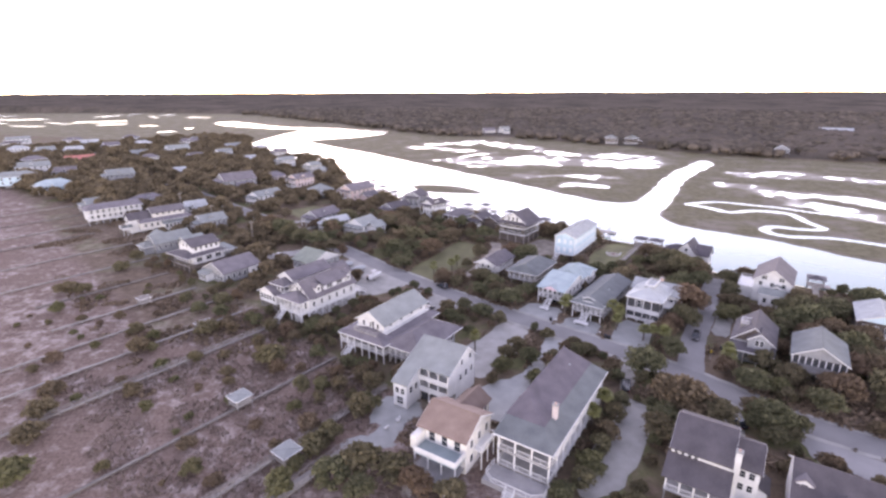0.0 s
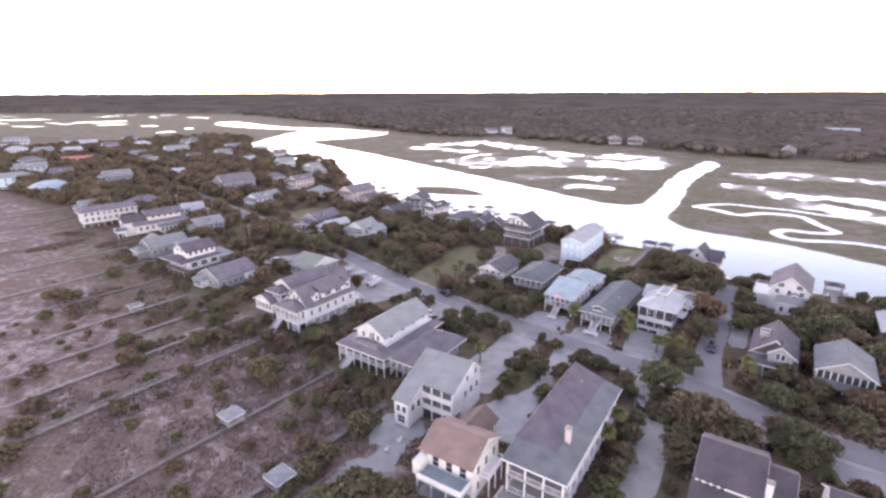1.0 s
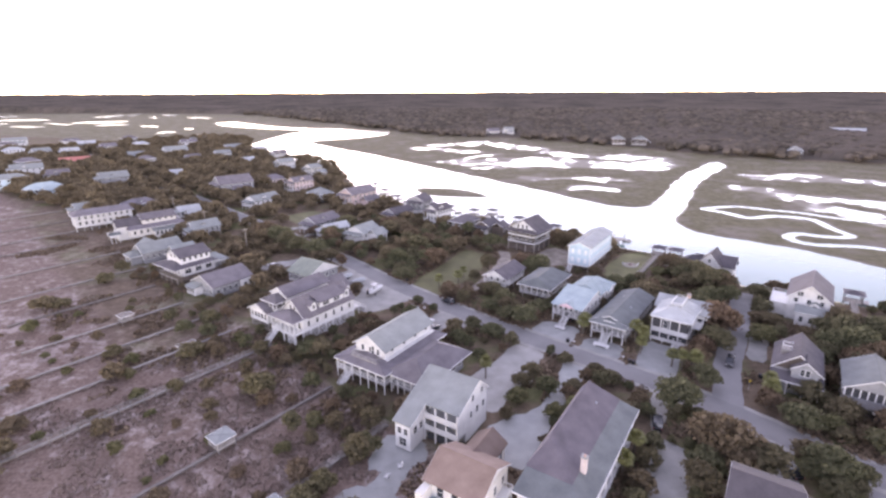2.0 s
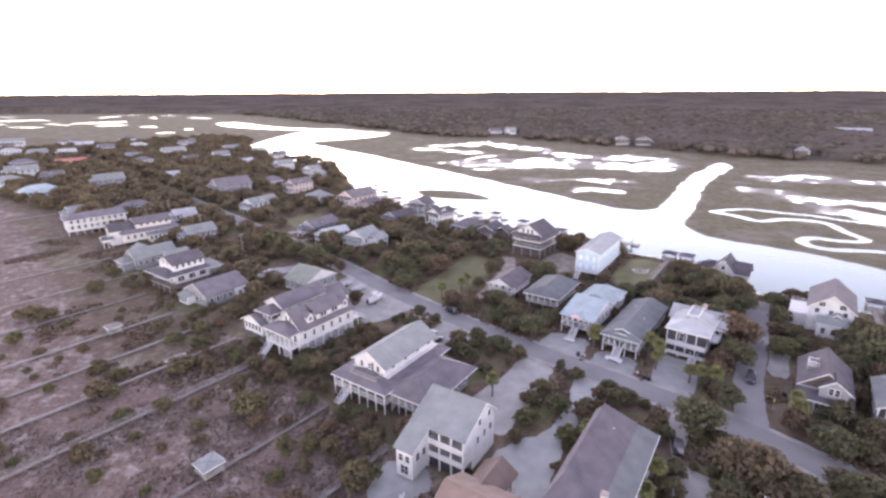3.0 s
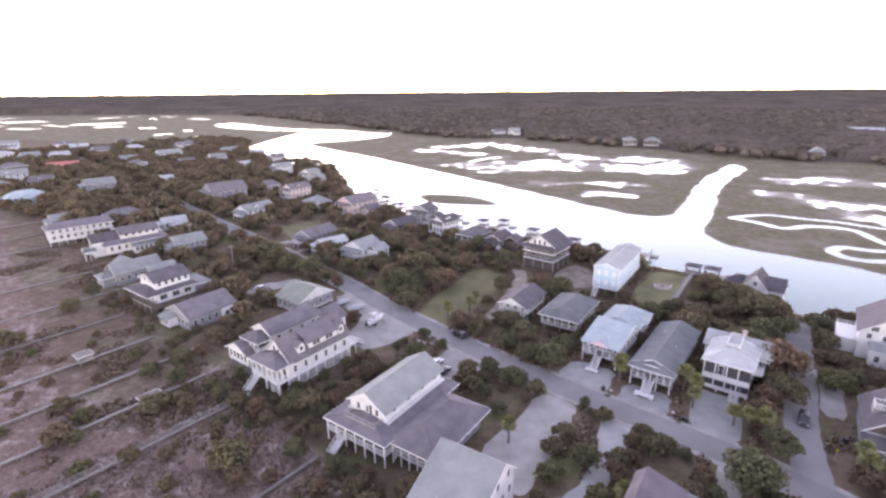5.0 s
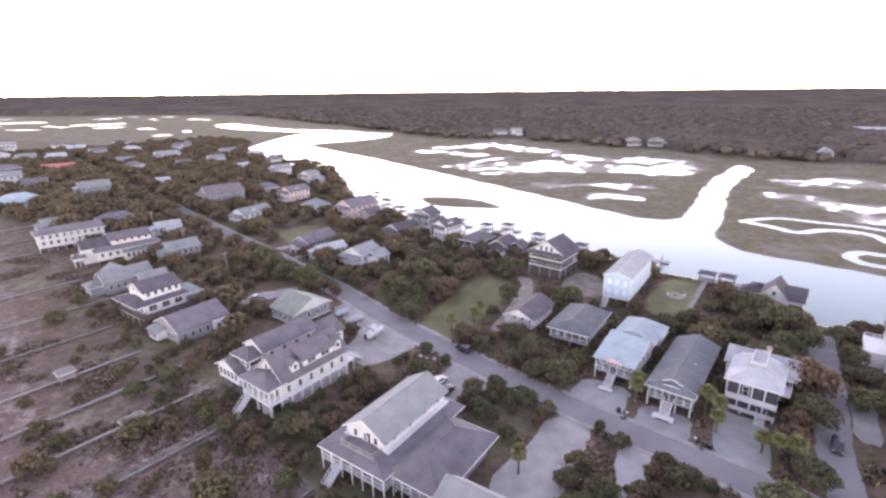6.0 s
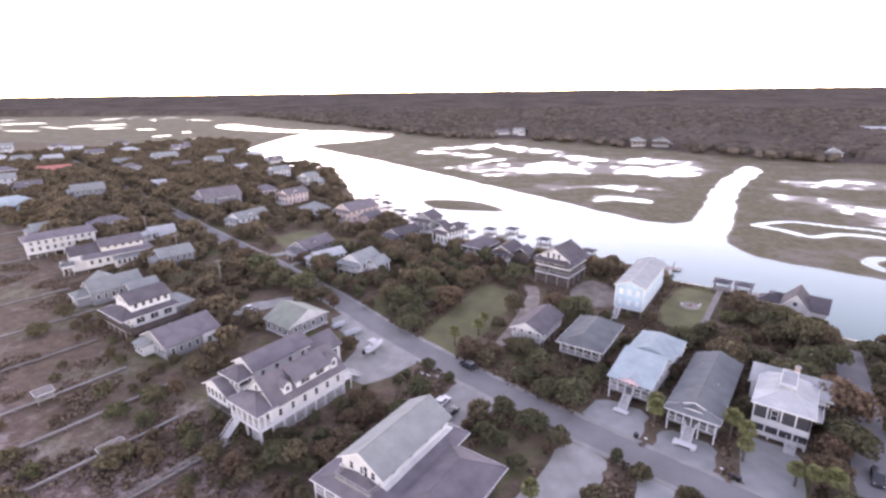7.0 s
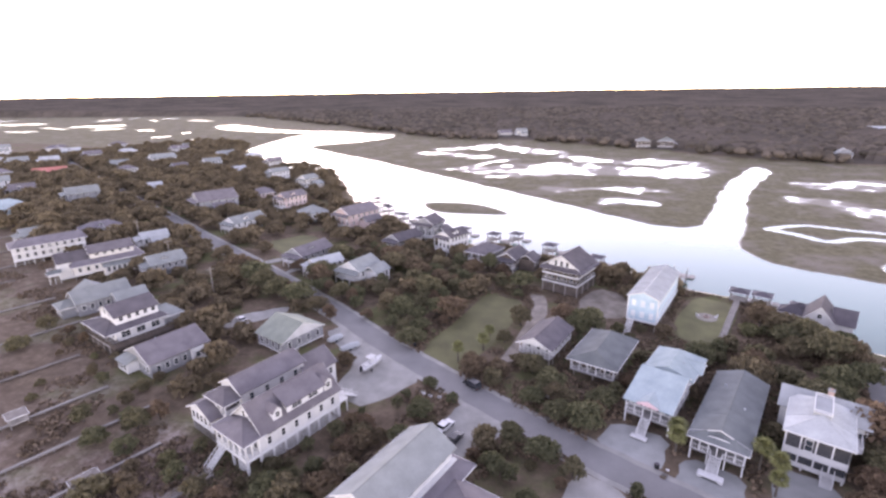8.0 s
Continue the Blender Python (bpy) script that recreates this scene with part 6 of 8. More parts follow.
# x, y, turn, length, width, storeys
FAR = [
    (-548, 638, 46, 28, 12, 2, "white", "silvery", "gable"), (-492, 660, 46, 22, 12, 2, "cream", "grey", "hip"), (-456, 530, 46, 20, 12, 2, "white", "white metal", "hip"), (-420, 520, 46, 20, 11, 2, "white", "silvery", "gable"),
    (-393, 524, 46, 16, 11, 2, "white", "white metal", "gable"), (-346, 466, 47, 24, 12, 2, "white", "red", "gable"), (-370, 444, 46, 20, 12, 2, "grey", "grey", "hip"), (-337, 402, 46, 26, 12, 2, "white", "silvery", "gable"),
    (-309, 352, 46, 24, 13, 2, "pale blue", "silvery", "hip"), (-269, 335, 48, 22, 13, 2, "pale blue", "pale blue metal", "hip"), (-291, 375, 46, 18, 12, 2, "grey", "grey", "gable"), (-383, 568, 46, 18, 11, 2, "white", "grey", "gable"),
    (-360, 590, 46, 16, 11, 2, "white", "white metal", "hip"), (-318, 512, 47, 18, 11, 2, "grey", "silvery", "gable"), (-276, 460, 47, 16, 11, 2, "cream", "grey", "hip"), (-289, 532, 47, 24, 12, 2, "white", "silvery", "gable"),
    (-318, 616, 47, 18, 11, 2, "white", "grey", "gable"), (-250, 490, 47, 16, 10, 1, "grey", "grey", "gable"), (-226, 501, 48, 18, 11, 2, "white", "silvery", "gable"), (-241, 361, 48, 18, 12, 2, "grey", "silvery", "gable"),
    (-250, 346, 48, 13, 10, 1, "grey", "grey", "hip"), (-215, 395, 48, 11, 9, 1, "white", "white metal", "gable"), (-178, 289, 48, 18, 11, 1, "grey", "grey", "hip"), (-201, 277, 46, 12, 9, 1, "grey", "silvery", "gable"),
    (-142, 271, 50, 12, 9, 1, "white", "white metal", "gable"), (-188, 467, 48, 16, 10, 2, "white", "white metal", "gable"), (-145, 439, 50, 16, 10, 2, "white", "silvery", "gable"), (-147, 340, 49, 22, 15, 2, "grey", "grey", "gable"),
    (-113, 300, 50, 22, 11, 1, "white", "silvery", "gable"), (-83, 317, 52, 14, 13, 2, "white", "silvery", "hip"), (-58, 305, 54, 20, 14, 2, "pink", "grey", "gable"), (-66, 250, 52, 17, 9, 1, "grey", "grey", "gable"),
    (-56, 236, 52, 15, 8, 1, "white", "white metal", "gable"), (-42, 231, 54, 14, 10, 1, "white", "silvery", "gable"), (-104, 345, 50, 15, 11, 2, "pink", "grey", "gable"), (-130, 370, 50, 15, 11, 1, "pink", "grey", "hip"),
    (-112, 406, 50, 15, 10, 2, "cream", "silvery", "gable"), (-118, 238, 50, 14, 9, 1, "grey", "silvery", "gable"), (-30, 268, 54, 14, 10, 1, "grey", "dark", "gable"), (-20, 283, 54, 12, 10, 2, "grey", "dark", "gable"),
    (-9, 262, 54, 14, 9, 2, "white", "dark", "gable"), (4, 250, 54, 12, 10, 1, "brown", "grey", "hip"), (14, 243, 54, 12, 9, 1, "brown", "dark", "gable"), (-170, 500, 48, 16, 10, 2, "cream", "grey", "gable"),
    (-205, 545, 48, 16, 10, 2, "white", "white metal", "hip"), (-250, 580, 47, 18, 11, 2, "cream", "silvery", "gable"), (-430, 600, 46, 20, 12, 2, "grey", "white metal", "gable"), (-420, 665, 46, 20, 12, 2, "white", "grey", "hip"),
    (-510, 585, 46, 22, 12, 2, "white", "grey", "hip"), (-330, 665, 46, 20, 12, 2, "white", "silvery", "gable"),
    (198, 641, 75, 13, 17, 2, "brown", "silvery", "hip"), (221, 633, 75, 12, 16, 2, "brown", "silvery", "hip"),
    (346, 540, 60, 10, 16, 1, "grey", "silvery", "gable"), (58, 806, 20, 20, 12, 2, "cream", "grey", "gable"), (82, 805, 20, 18, 12, 2, "cream", "silvery", "gable"),
    (584, 793, -36, 56, 12, 1, "cream", "white metal", "gable"),
]
for n, (x, y, rot, length, width, storeys, wall, roof, form) in enumerate(FAR):
    storeys = 1 if n % 4 == 1 else storeys
    h = far_house(x, y, rot + 9 * math.sin(n * 2.3), length * (0.85 + 0.12 * math.sin(n * 1.7)), width * (0.9 + 0.1 * math.sin(n * 3.1)), storeys, wall, roof, form)
    L, W, wm, rm = length * 0.36, width * 0.42, FAR_WALLS[wall], FAR_ROOFS[roof]
    if n % 3 == 0:  # a lower wing to one side
        part("wing_wall", box(-L * 0.5, L * 0.9, -W - 5.5, -W + 0.4, 0.2, 4.4), wm, h)
        gable_roof(h, -L * 0.5, L * 0.9, -W - 5.5, -W + 0.4, 4.4, 6.2, rm)
        windows(h, "-y", -W - 5.5, -L * 0.4, L * 0.8, 2.2, 3)
    elif n % 3 == 1:  # a gabled dormer towards the road
        dormer(h, -L * 0.2, -W * 0.75, 2.4 + 2.8 * storeys, 2.6, 1.3, W * 0.7, "-y", wm, rm)

# ---------------------------------------------------------------- trees, shrubs and woods
def leaf_mesh(name, mat, seed, radius, height, base, clumps, per, size, dome=0.6, open_=0.25):
    """A crown of many small leaf sprays set round uneven clumps; base: height of its underside."""
    rng = np.random.default_rng(seed)
    th = rng.uniform(0, 2 * np.pi, clumps)
    u = rng.uniform(-0.35, 1, clumps)
    rr = np.sqrt(np.clip(1 - np.clip(u, 0, 1) ** 2, 0, 1)) * rng.uniform(0.35, 0.88, clumps)
    cen = np.stack([rr * np.cos(th) * radius * rng.uniform(0.8, 1.1, clumps), rr * np.sin(th) * radius * rng.uniform(0.8, 1.1, clumps), base + height * (0.35 + 0.45 * u)], 1)
    cr = radius * rng.uniform(0.28, 0.50, clumps)
    n = clumps * per
    d = rng.normal(size=(n, 3))
    d /= np.linalg.norm(d, axis=1)[:, None]
    d[:, 2] = np.abs(d[:, 2]) * 0.9 - 0.25 * rng.random(n)
    k = np.repeat(np.arange(clumps), per)
    c = cen[k] + d * (cr[k] * rng.uniform(0.55, 1.08, n))[:, None] * np.array([1, 1, dome + 0.2])
    nrm = d + rng.normal(scale=0.55, size=(n, 3))
    nrm /= np.linalg.norm(nrm, axis=1)[:, None]
    a = np.cross(nrm, rng.normal(size=(n, 3)))
    a /= np.linalg.norm(a, axis=1)[:, None]
    b = np.cross(nrm, a)
    s = (size * rng.uniform(0.6, 1.3, n))[:, None]
    v = np.stack([c - a * s * 0.62 - b * s * 0.4, c + a * s * 0.58 - b * s * 0.45, c + b * s * 0.72 + nrm * s * 0.12], 1).reshape(-1, 3)
    f = np.arange(3 * n).reshape(-1, 3)
    me = bpy.data.meshes.new(name)
    me.from_pydata(v.tolist(), [], f.tolist())
    me.materials.append(mat)
    return me, cen


def trunk_mesh(name, height, r, cen, seed):
    """A tapered, leaning trunk with limbs that reach into the crown."""
    rng = np.random.default_rng(seed)
    bm = bmesh.new()

    def limb(a, b, r0, r1, seg=3, root=None):
        a, b = Vector(a), Vector(b)
        q = (b - a).to_track_quat("Z", "Y").to_matrix()
        rings = []
        for i in range(seg + 1):
            t = i / seg
            p = a.lerp(b, t) + Vector(rng.normal(scale=0.06 * (b - a).length * math.sin(t * math.pi), size=3))
            rr = r0 + (r1 - r0) * t
            if root and i == 0:
                continue
            rings.append([bm.verts.new(p + q @ Vector((rr * math.cos(j * math.tau / 6), rr * math.sin(j * math.tau / 6), 0))) for j in range(6)])
        for p, n2 in zip(rings[:-1], rings[1:]):
            for j in range(6):
                bm.faces.new((p[j], p[(j + 1) % 6], n2[(j + 1) % 6], n2[j]))
        if root:
            for j in range(6):
                bm.faces.new((root, rings[0][(j + 1) % 6], rings[0][j]))
        return rings

    top = (rng.normal(scale=0.2), rng.normal(scale=0.2), height)
    stem = limb((0, 0, -0.3), top, r, r * 0.55, 4)
    for c in cen[:: max(1, len(cen) // 6)]:
        root = stem[int(rng.integers(2, 5))][int(rng.integers(6))]
        limb(root.co, c, r * 0.4, r * 0.08, 3, root)
    me = bpy.data.meshes.new(name)
    bm.to_mesh(me)
    bm.free()
    me.materials.append(BARK)
    return me


def tree_kind(name, label, category, mat, seed, radius, height, base, clumps, per, size, trunk=0.25):
    crown, cen = leaf_mesh("crown", mat, seed, radius, height, base, clumps, per, size)
    group = {"live_oak": "live oaks", "coastal_cedar": "cedars"}.get(name, "shrubs")
    return name, label, category, group, trunk_mesh("trunk", base + height * 0.35, trunk, cen, seed), crown


def mesh_of(name, bm, mat):
    me = bpy.data.meshes.new(name)
    bm.to_mesh(me)
    bm.free()
    me.materials.append(mat)
    return me


def palm_kind(seed, height):
    rng = np.random.default_rng(seed)
    bm = bmesh.new()
    rings = []
    for i in range(7):
        z, r = height * i / 6 - (0.3 if i == 0 else 0), 0.22 - 0.05 * i / 6 + (0.03 if i % 2 else 0)
        rings.append([bm.verts.new((r * math.cos(j * math.tau / 8) + 0.1 * math.sin(i), r * math.sin(j * math.tau / 8), z)) for j in range(8)])
    for p, n2 in zip(rings[:-1], rings[1:]):
        for j in range(8):
            bm.faces.new((p[j], p[(j + 1) % 8], n2[(j + 1) % 8], n2[j]))
    trunk = mesh_of("trunk", bm, BARK)
    bm = bmesh.new()
    for i in range(34):
        az, el = i * 2.4, radians(75 - 115 * (i / 34) + rng.uniform(-8, 8))
        d = Vector((math.cos(az) * math.cos(el), math.sin(az) * math.cos(el), math.sin(el)))
        side = d.cross(Vector((0, 0, 1))).normalized()
        up = side.cross(d)
        o = Vector((0.1 * math.sin(6), 0, height))
        s = 1.0 + 0.25 * rng.random()
        hub = o + d * 0.75 * s
        bar(bm, o, hub, 0.05)
        for k in range(-4, 5):
            w = (d * math.cos(k * 0.3) + side * math.sin(k * 0.3)).normalized()
            tip = hub + w * 0.95 * s - Vector((0, 0, 0.22)) - up * abs(k) * 0.02
            e = side * math.cos(k * 0.3) * 0.13 - d * math.sin(k * 0.3) * 0.13
            m2 = hub + w * 0.5 * s
            bm.faces.new([bm.verts.new(p) for p in (hub, m2 + e, tip, m2 - e)])
    return "palmetto_palm", "palmetto palm with a round head of fan leaves", "palm", "palmetto palms", trunk, mesh_of("crown", bm, LEAF_P)


OAKS = [tree_kind("live_oak", "broad dark evergreen live oak", "tree", LEAF, 11 + i, r, ht, b, 36, 62, 0.62, 0.35) for i, (r, ht, b) in enumerate(((4.6, 5.2, 1.6), (3.8, 4.8, 1.5), (5.2, 5.6, 1.8)))]
CEDARS = [tree_kind("coastal_cedar", "dense dark coastal cedar", "tree", LEAF, 31 + i, r, ht, b, 24, 54, 0.52, 0.22) for i, (r, ht, b) in enumerate(((2.4, 5.0, 0.7), (2.9, 4.4, 0.6)))]
MYRTLES = [tree_kind("wax_myrtle", "olive-green wax myrtle bush", "shrub", LEAF_O, 51 + i, r, ht, b, 22, 50, 0.42, 0.14) for i, (r, ht, b) in enumerate(((2.2, 2.8, 0.3), (1.7, 2.4, 0.2), (2.6, 2.4, 0.2)))]
PALMS = [palm_kind(71, 4.2), palm_kind(72, 5.4)]
rng = np.random.default_rng(5)
SPOTS = [(o.location.x, o.location.y, o) for o in scene.objects if o.type == "EMPTY" and o.parent is None and o.get("category") == "house"]
FOOT = []
for x, y, o in SPOTS:
    pts = np.array([v.co[:2] for c in o.children if c.type == "MESH" and c.name.split(".")[0] in ("roof", "wall", "annex_roof", "porch_roof", "terrace", "deck") for v in c.data.vertices])
    inv = o.matrix_world.inverted()
    FOOT.append((np.array(inv)[:2, :2], np.array(inv)[:2, 3], pts.min(0), pts.max(0)))
rings = [smooth(r, True, 3) for _, r, _ in DRIVES]


def clear(xy, gap_house, gap_road):
    """Which plan points are free of houses, roads, drives, lawns and water."""
    ok = np.ones(len(xy), bool)
    for m, t, lo, hi in FOOT:
        p = xy @ m.T + t
        ok &= ~np.all((p > lo - gap_house) & (p < hi + gap_house), 1)
    ok &= line_distance(xy, road_line) > 3.2 + gap_road
    ok &= line_distance(xy, side_line) > 3.0 + gap_road
    ok &= (line_distance(xy, near_bank) > 5) & ~inside(xy, WATER_RING)
    for w in WALKS + [WIDE_WALK]:
        ends = np.array([ASIDE * w[0] + ALONG * w[1], ASIDE * w[0] + ALONG * w[2]])
        ok &= line_distance(xy, ends) > 1.0 + gap_road
    for r in rings:
        ok &= ~inside(xy, r) & (line_distance(xy, np.vstack([r, r[:1]])) > gap_road * 0.6)
    return ok


PLACED = [np.array((0.0, 0.0))]


def plant(kind, x, y, size, z=0.0):
    """One tree or shrub of a kind: a trunk and a crown on the kind's meshes, rotated and stretched a little."""
    name, label, category, group, trunk, crown = kind
    h = tagged(new(name), label, category, group)
    h.matrix_world = pose(x, y, z - 0.05, 0, 0, rng.uniform(0, 360)) @ Matrix.Diagonal((size * rng.uniform(0.88, 1.12), size * rng.uniform(0.88, 1.12), size * rng.uniform(0.85, 1.12), 1))
    part("trunk", trunk, None, h)
    part("crown", crown, None, h)
    PLACED.append(np.array((x, y)))


def scatter(count, gap, span, test, kinds, lo, hi, gh, gr, tries=9000):
    """Plant up to count of the kinds, no two closer than gap, in a span of along the road and across it."""
    s, q = rng.uniform(span[0], span[1], tries), rng.uniform(span[2], span[3], tries)
    xy = np.stack([0.713 * s + 0.701 * q, -0.701 * s + 0.713 * q], 1)
    xy = xy[test(xy)]
    xy = xy[clear(xy, gh, gr)]
    z = np.where(xy @ ACROSS < 50, ground_height(xy)[0], 0.0)
    taken = np.array(PLACED)
    done = 0
    for (x, y), h in zip(xy, z):
        if np.min(np.hypot(taken[:, 0] - x, taken[:, 1] - y)) < gap:
            continue
        plant(kinds[rng.integers(len(kinds))], x, y, rng.uniform(lo, hi), float(h))
        taken = np.vstack([taken, (x, y)])
        done += 1
        if done >= count:
            return


# single trees and bushes that stand out
O, C, M = OAKS, CEDARS, MYRTLES
for x, y, kind, size in (
        # round the junction and the side street
        (47.5, 91.5, O[0], 1.3), (45.2, 107.5, O[2], 1.0), (52, 88, O[1], 1.05), (55.5, 115.5, O[1], 0.75), (40, 84, O[1], 0.9), (43, 89, C[1], 1.1), (64.7, 107.6, C[1], 0.9), (68.5, 104, O[1], 0.75), (75, 110, O[0], 0.75), (72.8, 100, M[2], 1.2),
        (63.5, 87.3, O[1], 1.0), (62.5, 92, M[0], 1.3), (56.4, 123.9, O[1], 0.85), (70, 141, O[2], 1.1), (66, 132, O[1], 1.0), (61.5, 130.5, O[1], 0.8), (67, 137, C[1], 1.1), (76, 144, C[1], 1.1), (80.5, 136.5, M[2], 1.5), (88, 146, O[1], 0.75), (90.5, 155, C[1], 1.1), (104, 170, O[1], 0.75),
        (101, 136.4, O[0], 1.0), (110.8, 137, O[2], 1.0), (94.6, 131, O[0], 1.0), (77, 92, O[1], 0.9), (84, 97, O[2], 0.9), (97, 106, O[0], 1.0), (93, 96, O[2], 0.9), (100, 115, O[0], 1.0), (95, 122, O[1], 1.0), (83, 116, O[1], 0.7), 
        # behind the creek-side row
        (85, 182, O[0], 1.0), (80, 186, O[2], 1.0), (78.5, 181, O[1], 1.0), (83, 172, O[2], 1.0), (77, 175, O[1], 0.8), (66, 166, C[1], 0.8), (73, 187, M[2], 1.3), (84, 162, O[1], 0.9), (77, 160, O[0], 0.9), (68, 154, O[2], 0.85), (43.5, 157.5, M[0], 1.3), (53, 142.5, C[0], 0.8), (45, 233, O[1], 0.9), (52, 232, O[0], 0.85),
        (21, 149.5, O[1], 0.75), (14, 160, O[0], 0.8), (24, 153.5, O[1], 0.8), (17, 154, C[1], 0.9), (32, 161, C[1], 0.8), (11, 167, O[2], 0.7),
        # between the drives
        (9, 138, O[1], 0.75), (13.5, 133.5, C[1], 0.8), (4, 142.5, O[1], 0.65), (-1, 141, M[2], 1.3), (17, 119.5, M[0], 1.1), (14, 116, M[2], 1.0), (25.8, 125.2, M[1], 1.25), (25, 112.5, C[1], 0.8), (31.5, 114.5, O[1], 0.6), (34.5, 116, C[1], 0.8), (19.5, 103.5, M[0], 1.1), (23.5, 108.5, O[1], 0.55), (12, 108.5, M[0], 1.2), (9.5, 103.5, M[1], 1.0),
        # beside the long veranda house
        (27.8, 80, C[1], 0.75), (30, 84, M[0], 1.3), (33, 89.5, C[1], 0.8), (35.8, 94.5, C[1], 0.75), (24.5, 75.5, M[0], 1.3), (22, 71, C[1], 0.8),
        # seaward of the first row
        (-16, 74, O[1], 0.95), (-10, 73, O[0], 0.75), (-21, 71.5, C[1], 1.1), (-25.3, 79.6, M[2], 1.3), (-23.6, 83, M[0], 1.2), (-28, 75, M[1], 1.1), (-18.5, 92.5, M[0], 1.4), (-18, 100, C[1], 0.9), (-20.5, 104, O[1], 0.6), (-28.5, 69.5, M[2], 1.2), (-6, 69.5, O[1], 0.75), (0, 67.5, C[1], 1.0), (-15, 68, O[2], 0.6), (-27.5, 133, M[2], 1.3), (-19, 135.5, M[0], 1.2), (-14, 150, O[1], 0.7), (-35, 127.5, C[1], 1.0), (-34, 170, O[1], 0.62), (-36, 166.5, M[0], 0.9),
        # along the road further on
        (-66, 213.5, O[0], 1.1), (-57.5, 208.5, O[2], 0.95), (-73, 220, O[0], 1.1), (-50, 201.5, O[1], 0.85), (-80, 227, O[2], 1.1), (-88, 234.5, O[1], 1.1)):
    plant(kind, x, y, size)
for x, y, k in ((46, 129.8, 0), (47.2, 132.0, 1), (46.5, 135.5, 1), (35, 142.6, 1), (33.8, 140.0, 0), (53, 122, 1), (55.5, 121, 0), (51.5, 124, 0), (26.5, 97.5, 0), (22.5, 101.5, 1), (28, 87.5, 0), (31.5, 92, 1), (66, 109, 0), (67.5, 112, 1), (6, 118, 0), (-6.5, 172.5, 0), (0, 178, 0), (2, 184, 0)):
    plant(PALMS[k], x, y, rng.uniform(0.85, 1.1))
# low shrubs on the dunes
for x, y, s in ((-89, 97, 1.5), (-85, 89, 1.3), (-82, 82, 1.4), (-71, 97, 1.3), (-50, 80, 0.8), (-46, 74, 0.9), (-44, 111, 1.6), (-47, 113, 1.3), (-81, 116, 1.3), (-78, 117, 1.1), (-64, 112, 1.2), (-129, 155, 1.6), (-124, 156, 1.2), (-68, 127, 1.5), (-64, 130, 1.3), (-88, 127, 1.0),
                (-76, 71, 1.8), (-19, 91, 1.4), (-29, 100, 0.9), (-57, 99, 0.7), (-71, 109, 0.8), (-120, 140, 1.4), (-125, 178, 1.3), (-99, 111, 1.2), (-28, 86, 1.1), (-33, 92, 0.9), (-39, 86, 0.7), (-54, 89, 0.6)):
    plant(MYRTLES[int(rng.integers(3))], x, y, s, float(ground_height(np.array([(x, y)]))[0][0]))
scatter(60, 4.5, (-200, 140, 5, 42), lambda p: p[:, 0] < 20, MYRTLES, 0.35, 0.9, 2, 1)
scatter(60, 3.2, (-230, 60, 46, 63), lambda p: p[:, 0] < 30, MYRTLES[:2] + CEDARS * 2, 0.5, 0.9, 0.6, 0.8)
scatter(300, 2.7, (-130, 90, 60, 110), lambda p: p[:, 0] < 140, OAKS[1:2] * 2 + CEDARS * 2 + MYRTLES[:1], 0.38, 0.72, 1.2, 0.8)
scatter(330, 2.8, (-120, 110, 116, 235), lambda p: (p[:, 0] > -62) & (p[:, 1] < 200), OAKS + CEDARS + MYRTLES[:1], 0.55, 1.0, 1.2, 0.8)
scatter(110, 3.0, (-215, -112, 108, 175), lambda p: p[:, 0] < 15, OAKS + CEDARS, 0.6, 1.0, 1.2, 1.0)


def far_trees(count):
    """The trees between the houses further down the island, too many and too far to tell apart, in one mesh."""
    r = np.random.default_rng(77)
    crowns = [leaf_mesh("crown", LEAF, 91 + i, 4.4 + 0.5 * i, 5.0, 1.2, 20, 24, 1.15)[0] for i in range(3)]
    packs = []
    for me in crowns:
        v = np.empty(len(me.vertices) * 3)
        me.vertices.foreach_get("co", v)
        packs.append(v.reshape(-1, 3))
        bpy.data.meshes.remove(me)
    s, q = r.uniform(-760, -70, 30000), r.uniform(26, 330, 30000)
    xy = np.stack([0.713 * s + 0.701 * q, -0.701 * s + 0.713 * q], 1)
    xy = xy[((xy[:, 0] < -62) | (xy[:, 1] > 200)) & (xy @ ACROSS > 60 - 32 * np.clip((-330 - xy @ (0.713, -0.701)) / 130, 0, 1))]
    xy = xy[line_distance(xy, near_bank) < line_distance(xy, far_bank)]
    xy = xy[xy @ ACROSS < 300]
    xy = xy[clear(xy, 0.6, 2.4) & ~inside(xy, np.array([(-72, 247), (-96, 275), (-78, 290), (-52, 262)]))]
    taken, vs = np.array(PLACED), []
    for x, y in xy:
        if np.min(np.hypot(taken[:, 0] - x, taken[:, 1] - y)) < 3.9:
            continue
        taken = np.vstack([taken, (x, y)])
        a, k = r.uniform(0, 6.28), r.uniform(0.5, 1.1) + 0.35 * min(1, max(0, (-x - 80) / 120))
        rot = np.array([[math.cos(a), -math.sin(a), 0], [math.sin(a), math.cos(a), 0], [0, 0, r.uniform(0.8, 1.2)]])
        vs.append(packs[r.integers(3)] @ rot.T * k + (x, y, -0.6))
        if len(vs) >= count:
            break
    v = np.concatenate(vs)
    me = bpy.data.meshes.new("island_trees")
    me.from_pydata(v.tolist(), [], np.arange(len(v)).reshape(-1, 3).tolist())
    me.materials.append(LEAF)
    tagged(new("island_trees", me), "thick evergreen trees between the houses down the island", "trees", kind="stuff")


far_trees(1500)


